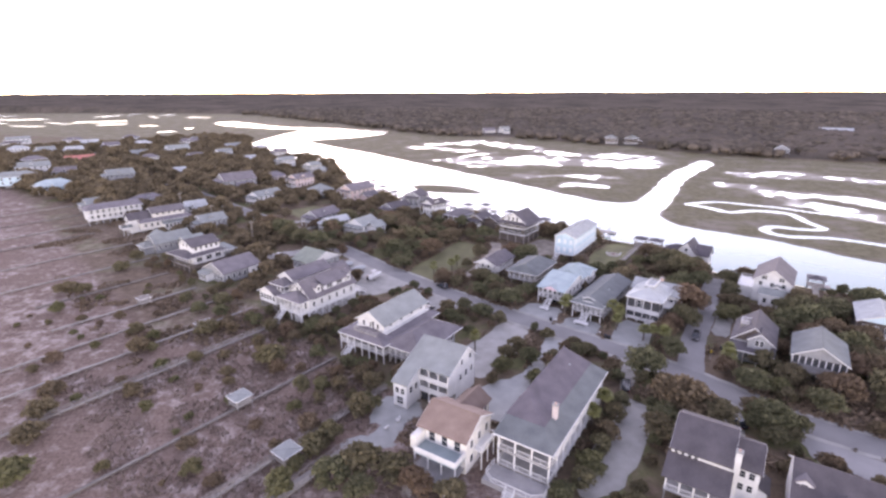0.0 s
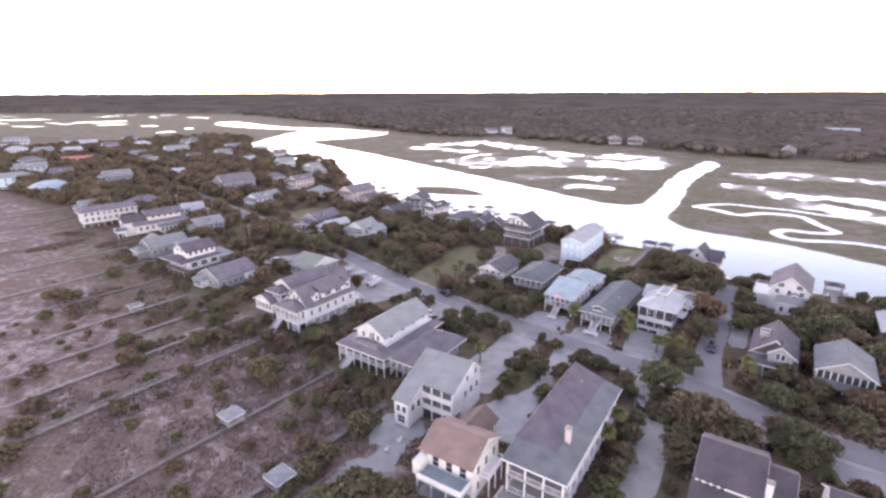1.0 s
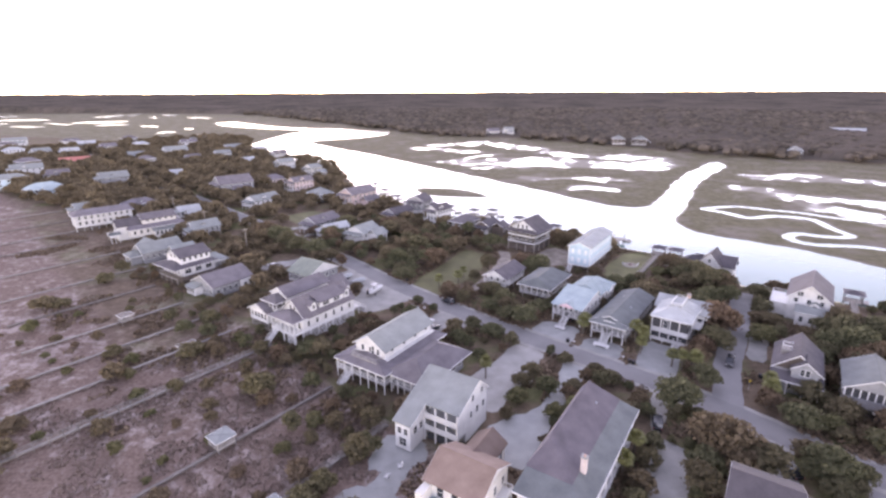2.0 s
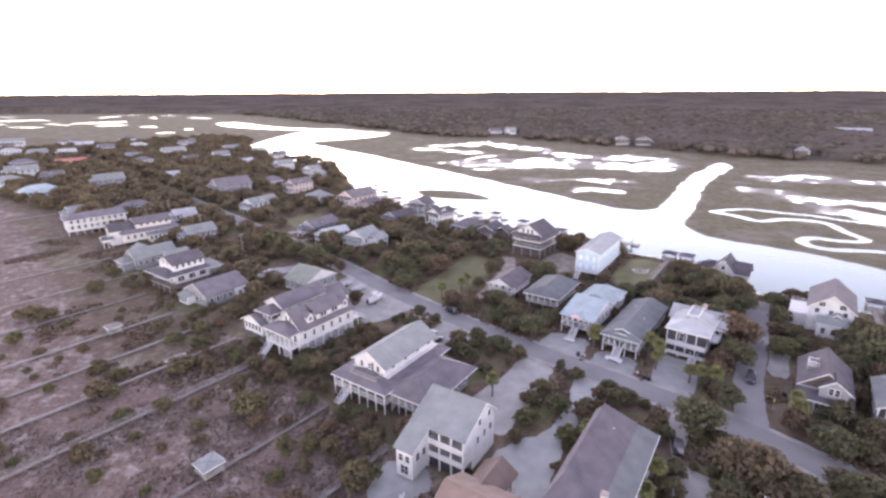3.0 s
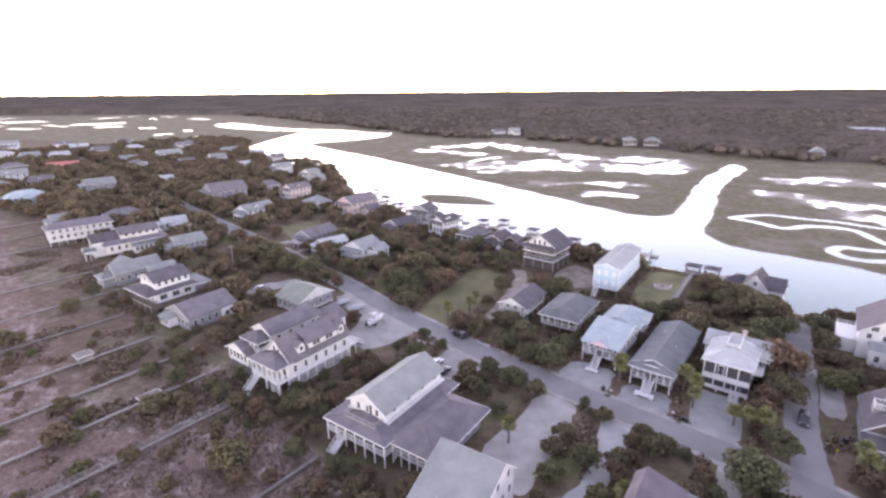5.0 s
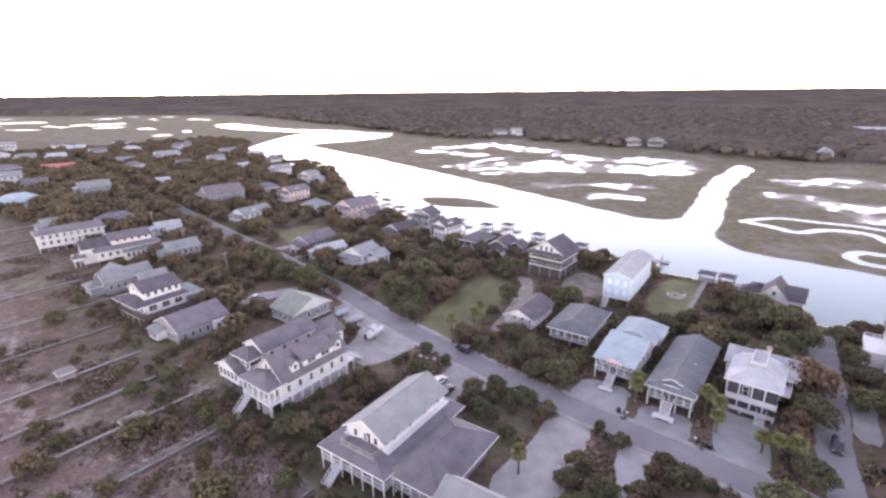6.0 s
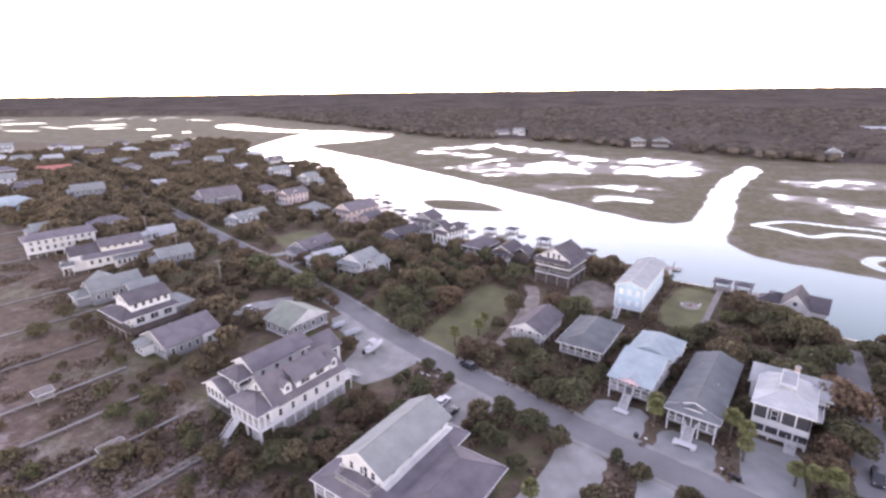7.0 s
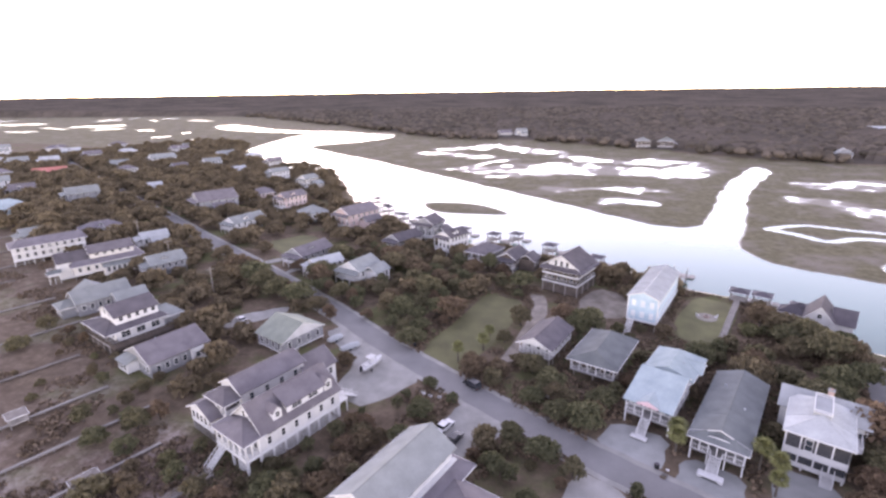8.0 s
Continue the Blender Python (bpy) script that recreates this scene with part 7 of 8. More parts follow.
def undergrowth():
    """Low scrub, palmetto seedlings and weeds between the trees of the lots."""
    r = np.random.default_rng(41)
    n = 70000
    s, q = r.uniform(-150, 120, n), r.uniform(52, 215, n)
    xy = np.stack([0.713 * s + 0.701 * q, -0.701 * s + 0.713 * q], 1)
    xy = xy[(fbm(xy, 12, 3, 31.0) > -0.12) & (xy[:, 0] > -120) & (xy[:, 0] < 150)]
    xy = xy[clear(xy, -0.6, 0.3)]
    s, q = r.uniform(-300, -112, 9000), r.uniform(20, 58, 9000)
    dunes = np.stack([0.713 * s + 0.701 * q, -0.701 * s + 0.713 * q], 1)
    dunes = dunes[fbm(dunes, 9, 3, 51.0) > 0.16]
    xy = np.vstack([xy, dunes[clear(dunes, -0.6, 0.0)]])
    m, out = len(xy), []
    for k in range(7):
        d = r.normal(size=(m, 3))
        d /= np.linalg.norm(d, axis=1)[:, None]
        d[:, 2] = np.abs(d[:, 2])
        size = r.uniform(0.18, 0.42, m)[:, None]
        c = np.column_stack([xy, np.full(m, -0.02)]) + d * r.uniform(0.15, 0.75, (m, 1))
        a = np.cross(d, r.normal(size=(m, 3)))
        a /= np.linalg.norm(a, axis=1)[:, None]
        b = np.cross(d, a)
        out.append(np.stack([c - a * size - b * size * 0.6, c + a * size - b * size * 0.5, c + b * size + d * size * 0.3], 1))
    v = np.concatenate(out).reshape(-1, 3)
    me = bpy.data.meshes.new("undergrowth")
    me.from_pydata(v.tolist(), [], np.arange(len(v)).reshape(-1, 3).tolist())
    me.materials.append(SCRUB)
    tagged(new("undergrowth", me), "low brown-green scrub and weeds between the trees", "undergrowth", kind="stuff")


SCRUB = surf("brown_green_scrub", (0.105, 0.072, 0.050), (0.195, 0.136, 0.098), 0.06, 0.85, bump=0, vary=0.4, island=True, spec=0.1)
undergrowth()


GAPS = ((198, 641), (221, 633), (346, 540), (58, 806), (82, 805), (584, 793))  # clearings round the mainland houses


def woods():
    """The mainland woods: single crowns along the edge, then a rolling canopy out to the horizon."""
    rng = np.random.default_rng(9)
    # canopy laid out in rings, finer near the edge
    az = np.radians(np.linspace(-62, 62, 520))
    rad = np.geomspace(420, 4700, 150)
    A, R = np.meshgrid(az, rad)
    xy = np.stack([R.ravel() * np.sin(A.ravel()), R.ravel() * np.cos(A.ravel())], 1)
    ring = np.concatenate([wood_edge, [(4900, 4900), (-4900, 4900)]])
    ok = inside(xy, ring)
    deep = np.where(ok, np.clip(line_distance(xy, wood_edge) / 30, 0, 1), 0)
    far = np.clip(R.ravel() / 1500, 0.6, 3)
    z = deep * (8.5 + 3.2 * np.abs(fbm(xy, 14, 2, 1.0)) + 3.0 * fbm(xy / far[:, None], 26, 3, 4.0) + 2.5 * fbm(xy, 240, 2, 6.0)) - 2.2 * (deep < 0.02)
    z = z + np.clip((R.ravel() - 1500) / 3000, 0, 1) * 40 * (deep > 0.5) - 1.6 * np.clip((2200 - R.ravel()) / 600, 0, 1) * (deep > 0.02)
    for hx, hy in GAPS:
        z = np.minimum(z, np.where((np.abs(xy[:, 0] - hx) < 13) & (xy[:, 1] > hy - 60) & (xy[:, 1] < hy + 9), 0.4, 99))
    nx, ny = len(az), len(rad)
    i = (np.arange(ny - 1)[:, None] * nx + np.arange(nx - 1)).ravel()
    f = np.stack([i, i + 1, i + nx + 1, i + nx], 1)
    f = f[(deep[f] > 0).any(1)]
    me = bpy.data.meshes.new("far_woods")
    me.from_pydata(np.column_stack([xy, z]).tolist(), [], f.tolist())
    me.materials.append(CANOPY)
    tagged(new("far_woods", me), "unbroken dark evergreen woods out to the horizon", "woods", kind="stuff")
    # crowns
    n = 15000
    a, r = np.radians(rng.uniform(-52, 52, n)), 430 + 1200 * rng.random(n) ** 1.3
    p = np.stack([r * np.sin(a), r * np.cos(a)], 1)
    d = line_distance(p, wood_edge)
    p = p[inside(p, ring)]
    for hx, hy in GAPS:
        p = p[~((np.abs(p[:, 0] - hx) < (30 if hx > 500 else 16)) & (p[:, 1] > hy - 70) & (p[:, 1] < hy + 10))]
    shapes = []
    for level in (1, 2):
        ico = bmesh.new()
        bmesh.ops.create_icosphere(ico, subdivisions=level, radius=1)
        shapes.append((np.array([v.co[:] for v in ico.verts]), np.array([[v.index for v in f2.verts] for f2 in ico.faces])))
        ico.free()
    edge = line_distance(p, wood_edge)
    vs, fs, at = [], [], 0
    for k, (x, y) in enumerate(p):
        far_r = np.hypot(x, y)
        far_k = min(2.4, max(1, far_r / 750))
        lift = 40 * min(max((far_r - 1500) / 3000, 0), 1)
        near = edge[k] < 90 and far_r < 950
        base, tri = shapes[1 if near else 0]
        for _ in range(2):
            s = rng.uniform(2.8, 5.6) * far_k
            c = np.array([x + rng.normal(scale=2.5), y + rng.normal(scale=2.5), rng.uniform(2.6, 6.8) + lift])
            vs.append(base * rng.uniform(0.82, 1.12, (len(base), 1)) * (s, s, s * 0.66) + c)
            fs.append(tri + at)
            at += len(base)
    me = bpy.data.meshes.new("woodland_crowns")
    me.from_pydata(np.concatenate(vs).tolist(), [], np.concatenate(fs).tolist())
    me.materials.append(WOODS)
    me.polygons.foreach_set("use_smooth", [True] * len(me.polygons))
    tagged(new("woodland_crowns", me), "dark rounded crowns along the edge of the mainland woods", "woods", kind="stuff")


woods()

# ---------------------------------------------------------------- boardwalks over the dunes
TURN_DEG = 53.0


def boardwalk(offset, a, b, width=1.3, rails=True, mat=None, label="narrow silvered boardwalk over the dunes", z=0.6):
    """A raised walk on short posts, from a to b along the house rows; offset: its place aside."""
    p = ASIDE * offset + ALONG * a
    h = thing("boardwalk", p[0], p[1], TURN_DEG, label, "boardwalk", "boardwalks")
    L = b - a
    mat = mat or TIMBER
    bm = bmesh.new()
    k = int(L / 1.2)
    for i in range(k):
        put_box(bm, L * i / k, L * (i + 1) / k - 0.03, -width / 2, width / 2, z - 0.07 + 0.02 * math.sin(i * 1.7), z + 0.02 * math.sin(i * 1.7))
    tagged(part("deck", bm, mat, h), kind="stuff")
    for s in (-1, 1):
        part("stringer", box(0, L, s * (width / 2 - 0.1) - 0.04, s * (width / 2 - 0.1) + 0.04, z - 0.3, z - 0.09), mat, h)
        if rails:
            bm = bmesh.new()
            bar(bm, (0, s * width / 2, z + 0.9), (L, s * width / 2, z + 0.9), 0.09)
            bar(bm, (0, s * width / 2, z + 0.45), (L, s * width / 2, z + 0.45), 0.06)
            part("rail", bm, mat, h)
    bm = bmesh.new()
    k = int(L / 2.4)
    for i in range(k + 1):
        for s in (-1, 1):
            x = L * i / k
            put_box(bm, x - 0.06, x + 0.06, s * width / 2 - 0.06, s * width / 2 + 0.06, -1.4, z + (0.95 if rails else 0))
    tagged(part("footing", bm, mat, h), kind="stuff")
    return h


PALE_TIMBER = surf("sun_bleached_timber", (0.165, 0.148, 0.138), (0.245, 0.222, 0.208), 0.8, 0.85, bump=0.3, vary=0.1)
for offset, a, b, pale, rails in WALKS:
    boardwalk(offset, a, b, 0.7, bool(rails), PALE_TIMBER if pale else WORN_TIMBER)
boardwalk(*WIDE_WALK, 2.0, True, PALE_TIMBER, "wide pale boardwalk from the patio to the dunes")


def dune_shelter(x, y, roof, label, w=3.6):
    h = thing("dune_shelter", x, y, TURN_DEG, label, "shelter", "shelters on the boardwalks")
    slab(h, -w / 2, w / 2, -w / 2, w / 2, 0.98, TIMBER, 0.2)
    for sx in (-1, 1):
        for sy in (-1, 1):
            post(h, sx * (w / 2 - 0.15), sy * (w / 2 - 0.15), -1.2, 2.3, 0.16, TIMBER)
    hip_roof(h, -w / 2, w / 2, -w / 2, w / 2, 2.4, 2.6, roof, over=0.25, th=0.1)
    for s in (-1, 1):
        part("bench", box(-w / 2 + 0.3, w / 2 - 0.3, s * (w / 2 - 0.4) - 0.2, s * (w / 2 - 0.4) + 0.2, 1.4, 1.46), TIMBER, h)


dune_shelter(*(ASIDE * -92.6 + ALONG * 47.6), SHINGLE_L, "square shelter with a pale flat roof beside a boardwalk")
dune_shelter(*(ASIDE * -70.2 + ALONG * 43.5), SHINGLE_L, "square shelter with a pale flat roof beside a boardwalk")
dune_shelter(*(ASIDE * -166 + ALONG * 58.5), WORN_TIMBER, "small weathered timber shelter on a boardwalk", 3.2)
dune_shelter(*(ASIDE * -133 + ALONG * 61), WORN_TIMBER, "small weathered timber shelter on a boardwalk", 4.0)


# ---------------------------------------------------------------- docks on the creek
def dock(x, y, heading, length, hut=True, label="timber dock with a small roofed pierhead over the creek"):
    """A pier from the shore out along the heading, with a pierhead and roofed shelter at its end."""
    h = thing("dock", x, y, heading, label, "dock", "creek docks")
    z = 0.7
    bm = bmesh.new()
    k = int(length / 0.9)
    for i in range(k):
        put_box(bm, length * i / k, length * (i + 1) / k - 0.03, -0.7, 0.7, z - 0.1, z)
    tagged(part("deck", bm, TIMBER, h), kind="stuff")
    for s in (-1, 1):
        bm = bmesh.new()
        bar(bm, (0, s * 0.7, z + 0.95), (length, s * 0.7, z + 0.95), 0.1)
        bar(bm, (0, s * 0.7, z + 0.5), (length, s * 0.7, z + 0.5), 0.06)
        part("rail", bm, TIMBER, h)
    k = int(length / 3)
    for i in range(k + 1):
        for s in (-1, 1):
            post(h, length * i / max(k, 1), s * 0.7, -2.6, z + 1.0, 0.16, TIMBER, "piling")
    slab(h, length, length + 4.4, -2.4, 2.4, z, TIMBER, 0.15, "pierhead")
    for sx in (0.3, 4.1):
        for s in (-1, 1):
            post(h, length + sx, s * 2.2, -2.6, 3.2, 0.2, TIMBER)
    if hut:
        hip_roof(h, length, length + 4.4, -2.4, 2.4, 3.3, 4.2, SHINGLE_D, over=0.4, th=0.12)
        railing(h, [(length, 2.3), (length + 4.3, 2.3), (length + 4.3, -2.3), (length, -2.3)], z, TIMBER)
    slab(h, length + 4.4, length + 8, -4.5, -1.6, WATER_Z + 0.45, TIMBER, 0.4, "float")
    part("gangway", prism([(-2.9, z - 0.1), (-2.2, z - 0.1), (-2.2, z), (-2.9, z)], length + 2, length + 4.6, "x"), CHROME, h)


dock(60.5, 179, 56, 36, label="long railed timber pier past a lawn to a roofed dock")
dock(79, 196, 55, 12)
dock(88, 193, 50, 6)
dock(111, 144, 56, 21)
dock(127, 142, 56, 7)
for x, y in ((-44, 304), (-34, 296), (-25, 289), (-12, 275), (1, 266), (11, 266), (23, 249), (-54, 322), (-64, 345)):
    dock(x, y, 55, 12)
dock(66, 221, 60, 10, False, "low timber dock behind a tall blue house")
dock(38, 233, 55, 12)


# ---------------------------------------------------------------- vehicles
def car(x, y, rot, paint, label, suv=False, length=4.7):
    h = thing("car", x, y, rot, label, "car", z=0.04)
    w, L, top = 0.92, length / 2, 1.72 if suv else 1.45
    belt = 0.98 if suv else 0.88
    prof = [(-L, 0.38), (-L, belt - 0.05), (-L + 0.15, belt), (L - 1.35, belt), (L - 0.2, belt - 0.18), (L, belt - 0.32), (L, 0.38), (L - 0.5, 0.26), (-L + 0.5, 0.26)]
    bm = prism([(p[0], p[1]) for p in prof], -w, w, "y")
    bmesh.ops.bevel(bm, geom=bm.edges[:], offset=0.05, segments=1, affect="EDGES")
    body = part("body", bm, paint, h)
    back = -L + (0.25 if suv else 0.75)
    bm = prism([(back, belt - 0.02), (back + 0.35, top), (L - 2.0, top), (L - 1.2, belt - 0.02)], -w + 0.1, w - 0.1, "y")
    part("glasshouse", bm, GLASS, h, "dark window glass")
    part("roof_panel", box(back + 0.3, L - 1.95, -w + 0.12, w - 0.12, top - 0.02, top + 0.04), paint, h)
    for sx in (-L + 0.85, L - 0.9):
        for s in (-1, 1):
            me = kept(("tyre", 0.34), lambda: wheel_mesh(0.34, 0.22), TYRE)
            t = part("wheel", me, None, h, "", pose(sx, s * (w - 0.1), 0.34))
            part("rim", kept(("rim", 0.34), lambda: wheel_mesh(0.2, 0.235), CHROME), None, t)
    for s in (-1, 1):
        part("headlight", box(L - 0.08, L + 0.02, s * 0.68 - 0.16, s * 0.68 + 0.16, belt - 0.32, belt - 0.18), HULL, body)
        part("tail_light", box(-L - 0.02, -L + 0.05, s * 0.75 - 0.1, s * 0.75 + 0.1, belt - 0.3, belt - 0.1), REDROOF, body)


def wheel_mesh(r, w):
    bm = bmesh.new()
    bmesh.ops.create_cone(bm, cap_ends=True, segments=16, radius1=r, radius2=r, depth=w, matrix=Matrix.Rotation(radians(90), 4, "X"))
    return bm


car(-3.2, 161.4, 134, CARBLACK, "black sport utility car on the beach road", True)
car(-9, 146.5, 55, CARWHITE, "white car parked in a sandy drive")
car(-7.0, 142.8, 60, CARBLACK, "black car parked behind a white one")
car(-71, 195, 140, CARWHITE, "small white car parked on grass", False, 4.2)
car(66.3, 125.4, 236, CARBLACK, "dark sport utility car on the side street", True)
car(39.5, 101.5, 70, CARBLACK, "dark van parked under trees", True, 5.2)
car(33.0, 150.2, 55, CARBLACK, "dark car in the shade under a raised house")
car(14.5, 158.5, 60, CARSILVER, "grey car parked between bushes")
car(44, 142, 55, CARSILVER, "grey car parked beneath a raised cottage")


car(57.5, 88.6, 100, CARBLACK, "dark car parked on a gravel apron by trees")


def boat(x, y, rot):
    h = thing("motor_boat", x, y, rot, "white motor boat on a trailer in a drive", "boat")
    bm = bmesh.new()
    rows = []
    for t, w, keel in ((-3.4, 1.15, 0.75), (-1.5, 1.2, 0.7), (0.8, 1.15, 0.75), (2.6, 0.7, 0.95), (3.7, 0.06, 1.35)):
        rows.append([bm.verts.new(p) for p in ((t, -w, 1.75 + 0.06 * t), (t, -w * 0.85, 1.1), (t, 0, keel), (t, w * 0.85, 1.1), (t, w, 1.75 + 0.06 * t))])
    for p, q in zip(rows[:-1], rows[1:]):
        for i in range(4):
            bm.faces.new((p[i], p[i + 1], q[i + 1], q[i]))
        bm.faces.new((p[4], p[0], q[0], q[4]))
    bm.faces.new(rows[0][::-1]), bm.faces.new(rows[-1])
    bmesh.ops.recalc_face_normals(bm, faces=bm.faces)
    part("hull", bm, HULL, h)
    part("console", box(-0.6, 0.4, -0.45, 0.45, 1.6, 2.6), HULL, h)
    part("canopy_top", box(-1.2, 0.9, -0.8, 0.8, 3.3, 3.38), CARSILVER, h)
    for sx in (-1.1, 0.8):
        for s in (-1, 1):
            post(h, sx, s * 0.7, 1.6, 3.3, 0.06, CHROME, "canopy_post")
    part("seat", box(-2.4, -1.4, -0.7, 0.7, 1.6, 2.0), HULL, h)
    part("outboard_motor", box(-4.0, -3.4, -0.25, 0.25, 0.9, 2.3), CARBLACK, h)
    t = bmesh.new()
    for s in (-1, 1):
        bar(t, (-3.2, s * 0.8, 0.6), (3.0, s * 0.5, 0.6), 0.12)
    bar(t, (3.0, -0.5, 0.6), (4.6, 0, 0.5), 0.1)
    bar(t, (3.0, 0.5, 0.6), (4.6, 0, 0.5), 0.1)
    part("trailer", t, CHROME, h)
    for s in (-1, 1):
        w = part("wheel", kept(("tyre", 0.34), lambda: wheel_mesh(0.34, 0.22), TYRE), None, h, "", pose(-1.2, s * 1.15, 0.34))
        part("rim", kept(("rim", 0.34), lambda: wheel_mesh(0.2, 0.235), CHROME), None, w)


boat(-27.6, 169.2, 58)


def covered_trailer(x, y, rot, length):
    """A low trailer under a sagging pale tarpaulin."""
    h = thing("covered_trailer", x, y, rot, "low trailer under a pale sagging tarpaulin in a drive", "trailer", "covered trailers")
    bm = bmesh.new()
    rows = []
    for i in range(7):
        t = i / 6
        top, w = 1.5 + 0.25 * math.sin(t * 3.1) - 0.08 * (i % 2), 1.05 * (0.75 + 0.25 * math.sin(t * 3.1))
        rows.append([bm.verts.new((length * (t - 0.5), y2 * w, z)) for y2, z in ((-1, 0.55), (-0.95, 1.1), (-0.4, top), (0.4, top - 0.05), (0.95, 1.1), (1, 0.55))])
    for p, q in zip(rows[:-1], rows[1:]):
        for i in range(5):
            bm.faces.new((p[i], p[i + 1], q[i + 1], q[i]))
        bm.faces.new((p[5], p[0], q[0], q[5]))
    bm.faces.new(rows[0][::-1]), bm.faces.new(rows[-1])
    bmesh.ops.recalc_face_normals(bm, faces=bm.faces)
    part("tarpaulin", bm, METAL_W, h, "pale sagging tarpaulin")
    bm = bmesh.new()
    for s in (-1, 1):
        bar(bm, (-length / 2, s * 0.7, 0.5), (length / 2 + 1.0, s * 0.25, 0.5), 0.1)
    part("frame", bm, CHROME, h)
    for s in (-1, 1):
        part("wheel", kept(("tyre", 0.34), lambda: wheel_mesh(0.34, 0.22), TYRE), None, h, "", pose(-0.3, s * 1.0, 0.34))


covered_trailer(-35.0, 178.5, 40, 5.2)
covered_trailer(-40, 183, 50, 4.2)


# ---------------------------------------------------------------- street furniture and yard things
def utility_pole(x, y, rot):
    h = thing("utility_pole", x, y, rot, "weathered timber utility pole with crossarm", "pole", "utility poles")
    bm = bmesh.new()
    bmesh.ops.create_cone(bm, cap_ends=True, segments=10, radius1=0.16, radius2=0.11, depth=10.4, matrix=Matrix.Translation((0, 0, 4.8)))
    part("shaft", bm, TIMBER, h)
    part("crossarm", box(-0.06, 0.06, -1.2, 1.2, 9.2, 9.35), TIMBER, h)
    for y2 in (-1.1, -0.4, 0.4, 1.1):
        part("insulator", box(-0.05, 0.05, y2 - 0.05, y2 + 0.05, 9.35, 9.55), GREYWALL, h)


for s in range(6):
    t = np.array((-87.0, 216.0)) + np.array((0.713, -0.701)) * (46 * s - 92)
    if s < 3:
        utility_pole(t[0] - 1.5, t[1] - 1.5, -44)


def road_sign(x, y):
    h = thing("road_sign", x, y, 20, "yellow diamond warning sign on a metal post", "sign")
    post(h, 0, 0, -0.3, 2.2, 0.07, CHROME, "post")
    part("plate", prism([(-0.42, 2.2), (0, 1.78), (0.42, 2.2), (0, 2.62)], -0.06, -0.04, "y"), YELLOW, h)


road_sign(64.6, 114.2)


def mail_box(x, y):
    h = thing("mailbox", x, y, -44, "white mailbox on a timber post by the road", "mailbox", "mailboxes")
    post(h, 0, 0, -0.2, 1.0, 0.1, TIMBER, "post")
    part("box", prism([(-0.12, 1.0), (0.12, 1.0), (0.12, 1.17), (0.06, 1.25), (-0.06, 1.25), (-0.12, 1.17)], -0.28, 0.28, "x"), CARWHITE, h)


for x, y in ((40.6, 126.6), (30.2, 134.4), (-20.5, 182.0)):
    mail_box(x, y)


def fire_pit(x, y):
    h = thing("fire_pit", x, y, 0, "round pale gravel fire pit on the lawn", "fire pit")
    bm = bmesh.new()
    bmesh.ops.create_cone(bm, cap_ends=True, segments=28, radius1=3.0, radius2=2.9, depth=0.08, matrix=Matrix.Translation((0, 0, 0.04)))
    part("gravel_ring", bm, SANDY, h)
    bm = bmesh.new()
    bmesh.ops.create_cone(bm, cap_ends=True, segments=16, radius1=0.8, radius2=0.75, depth=0.45, matrix=Matrix.Translation((0, 0, 0.3)))
    part("pit_wall", bm, BRICK, h)
    part("embers", box(-0.4, 0.4, -0.4, 0.4, 0.5, 0.54), TYRE, h)


fire_pit(66.3, 198.3)


def yard_chair(x, y, rot):
    h = thing("yard_chair", x, y, rot, "white slatted wooden yard chair on sand", "chair", "yard chairs")
    part("seat", box(-0.3, 0.3, -0.32, 0.32, 0.36, 0.42), TRIM, h)
    part("backrest", prism([(-0.3, 0.4), (-0.24, 0.4), (-0.5, 1.15), (-0.56, 1.15)], -0.32, 0.32, "y"), TRIM, h)
    for sx in (-0.25, 0.25):
        for s in (-0.28, 0.28):
            post(h, sx, s, 0, 0.38, 0.07, TRIM, "leg")
    for s in (-0.36, 0.36):
        part("armrest", box(-0.3, 0.35, s - 0.06, s + 0.06, 0.6, 0.64), TRIM, h)


for x, y, r in ((13.5, 119.0, 40), (14.8, 117.6, 80), (16.2, 116.4, 10), (-11, 88.5, 200), (-13, 86, 150), (64, 199, 0), (68.6, 197.6, 180), (-14, 158, 30), (-12.5, 157, 60), (-10.5, 156.5, 90)):
    yard_chair(x, y, r)


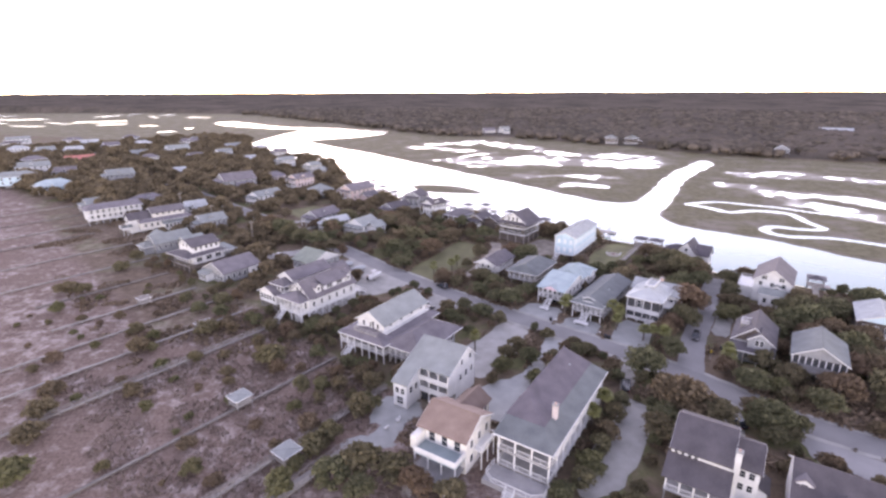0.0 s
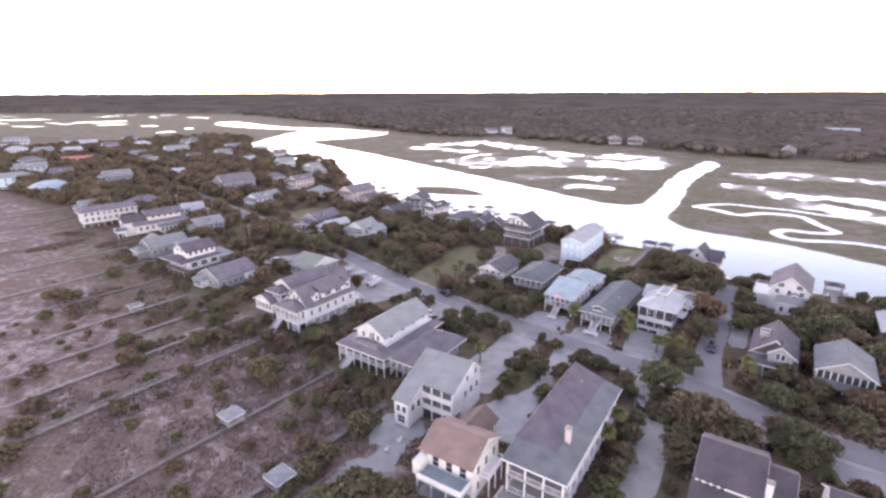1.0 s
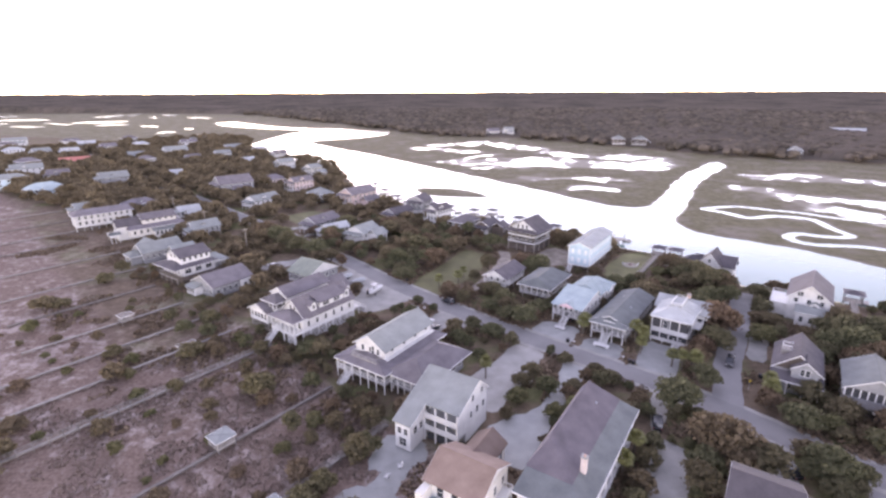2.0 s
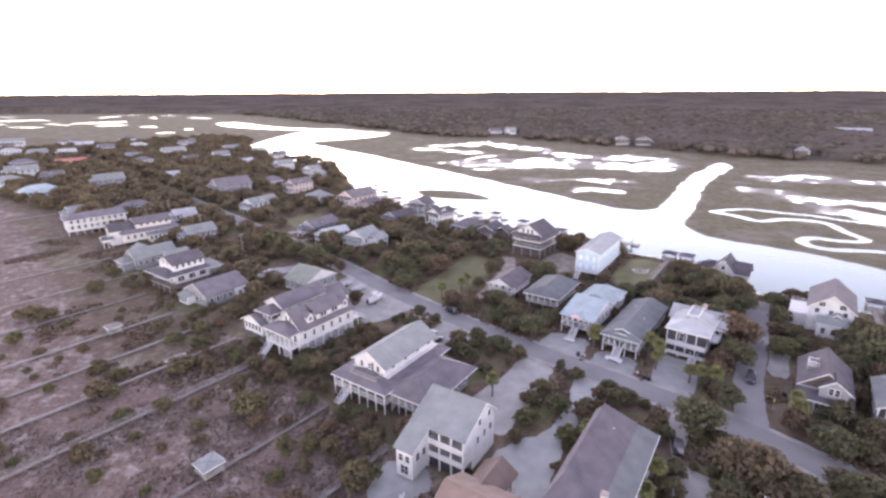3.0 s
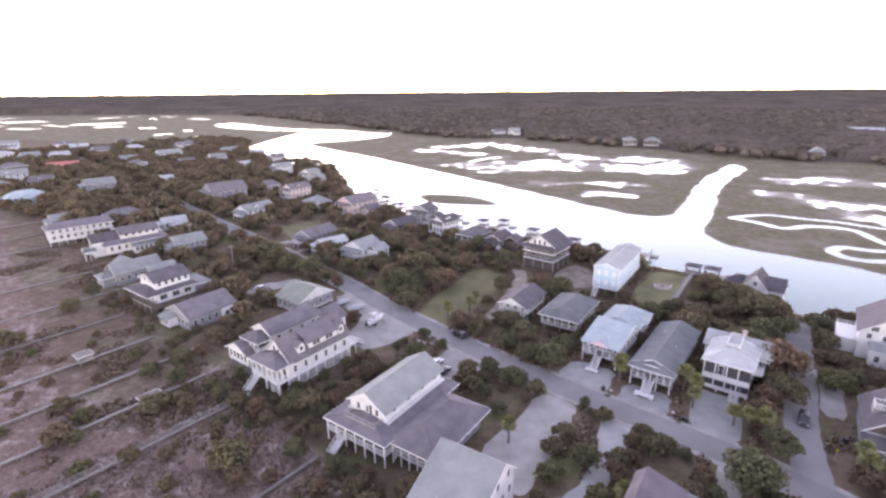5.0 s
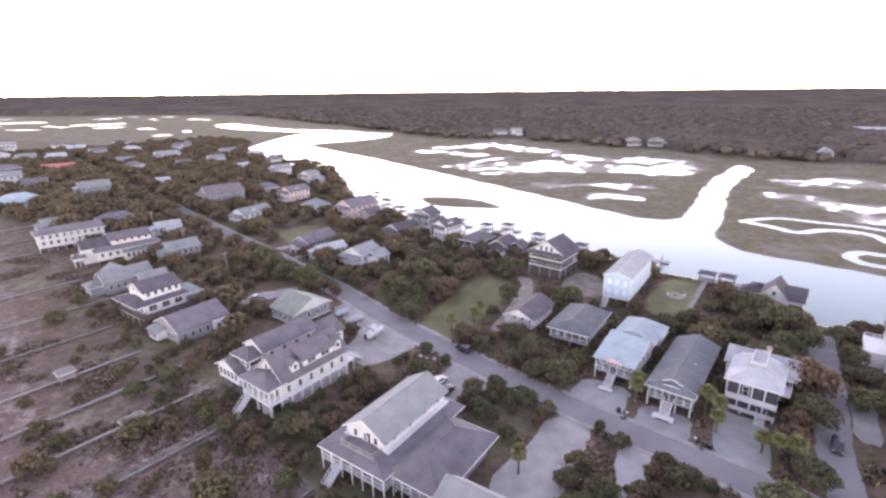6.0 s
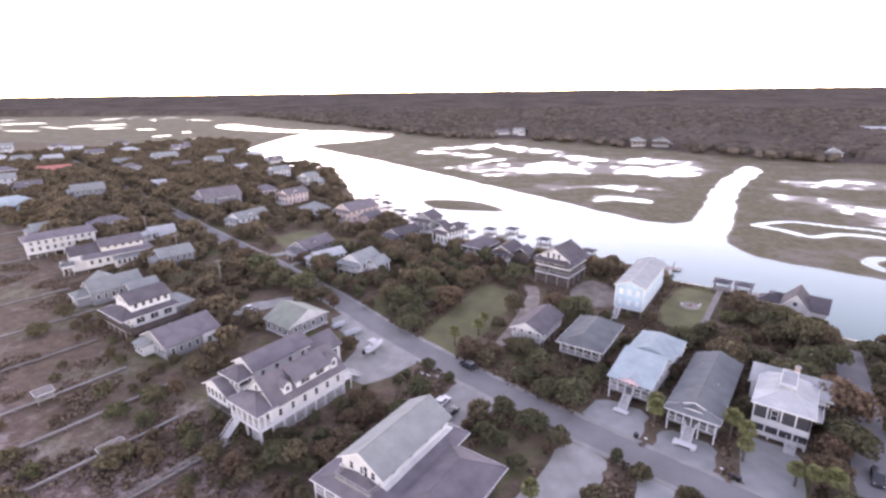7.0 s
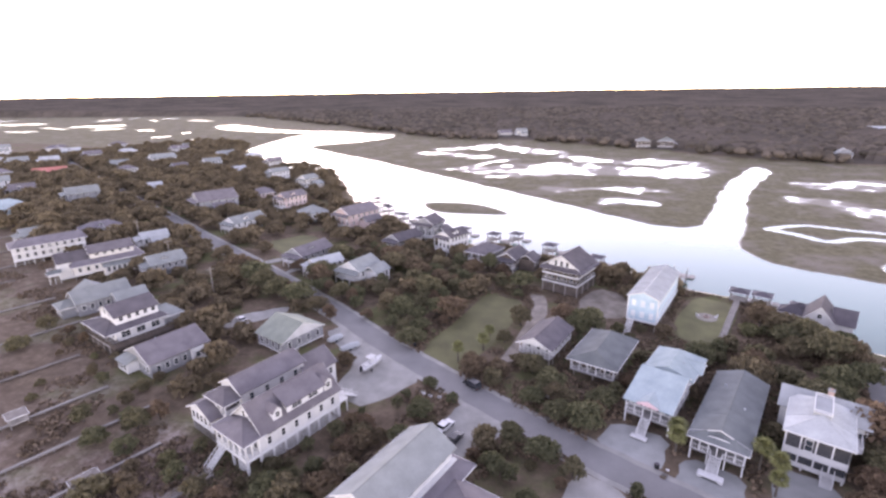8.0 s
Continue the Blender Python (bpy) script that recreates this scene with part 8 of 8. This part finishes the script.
def trash_bin(x, y, rot):
    h = thing("wheeled_bin", x, y, rot, "dark wheeled refuse bin beside a drive", "bin", "refuse bins")
    part("body", prism([(-0.28, 0.06), (0.28, 0.06), (0.34, 0.98), (-0.34, 0.98)], -0.3, 0.3, "y"), TYRE, h)
    part("lid", box(-0.38, 0.38, -0.33, 0.33, 0.98, 1.05), SHINGLE_D, h)


for x, y in ((41.8, 125.4), (42.6, 124.8), (29.0, 136.0), (61, 128), (70, 119), (-18, 180)):
    trash_bin(x, y, 20)


# ---------------------------------------------------------------- dune grass
def dune_grass():
    """Tussocks of dry beach grass between the boardwalks."""
    rng = np.random.default_rng(21)
    n = 24000
    s, q = rng.uniform(-140, 60, n), rng.uniform(8, 60, n)
    xy = np.stack([0.713 * s + 0.701 * q, -0.701 * s + 0.713 * q], 1)
    keep = (fbm(xy, 9, 3, 12.0) > -0.15) & (xy[:, 1] > 58) & (xy[:, 0] < 0)
    for r in rings:
        keep &= ~inside(xy, r)
    xy = xy[keep]
    z = ground_height(xy)[0]
    m = len(xy)
    v = []
    for k in range(5):
        az = rng.uniform(0, 2 * np.pi, m)
        lean = rng.uniform(0.15, 0.5, m)
        ht = rng.uniform(0.25, 0.6, m)
        off = np.stack([np.cos(az), np.sin(az)], 1)
        side = np.stack([-off[:, 1], off[:, 0]], 1) * rng.uniform(0.06, 0.14, m)[:, None]
        foot = xy + off * 0.06
        tip = xy + off * lean[:, None]
        v.append(np.stack([np.column_stack([foot + side, z - 0.05]), np.column_stack([foot - side, z - 0.05]), np.column_stack([tip, z + ht])], 1))
    v = np.concatenate(v)
    me = bpy.data.meshes.new("dune_grass")
    me.from_pydata(v.reshape(-1, 3).tolist(), [], np.arange(3 * len(v)).reshape(-1, 3).tolist())
    me.materials.append(GRASS)
    tagged(new("dune_grass", me), "dry tan beach grass tussocks on the dunes", "grass", kind="stuff")


GRASS = surf("dry_beach_grass", (0.125, 0.092, 0.074), (0.23, 0.170, 0.145), 0.08, 0.9, bump=0, vary=0.4, island=True)
dune_grass()
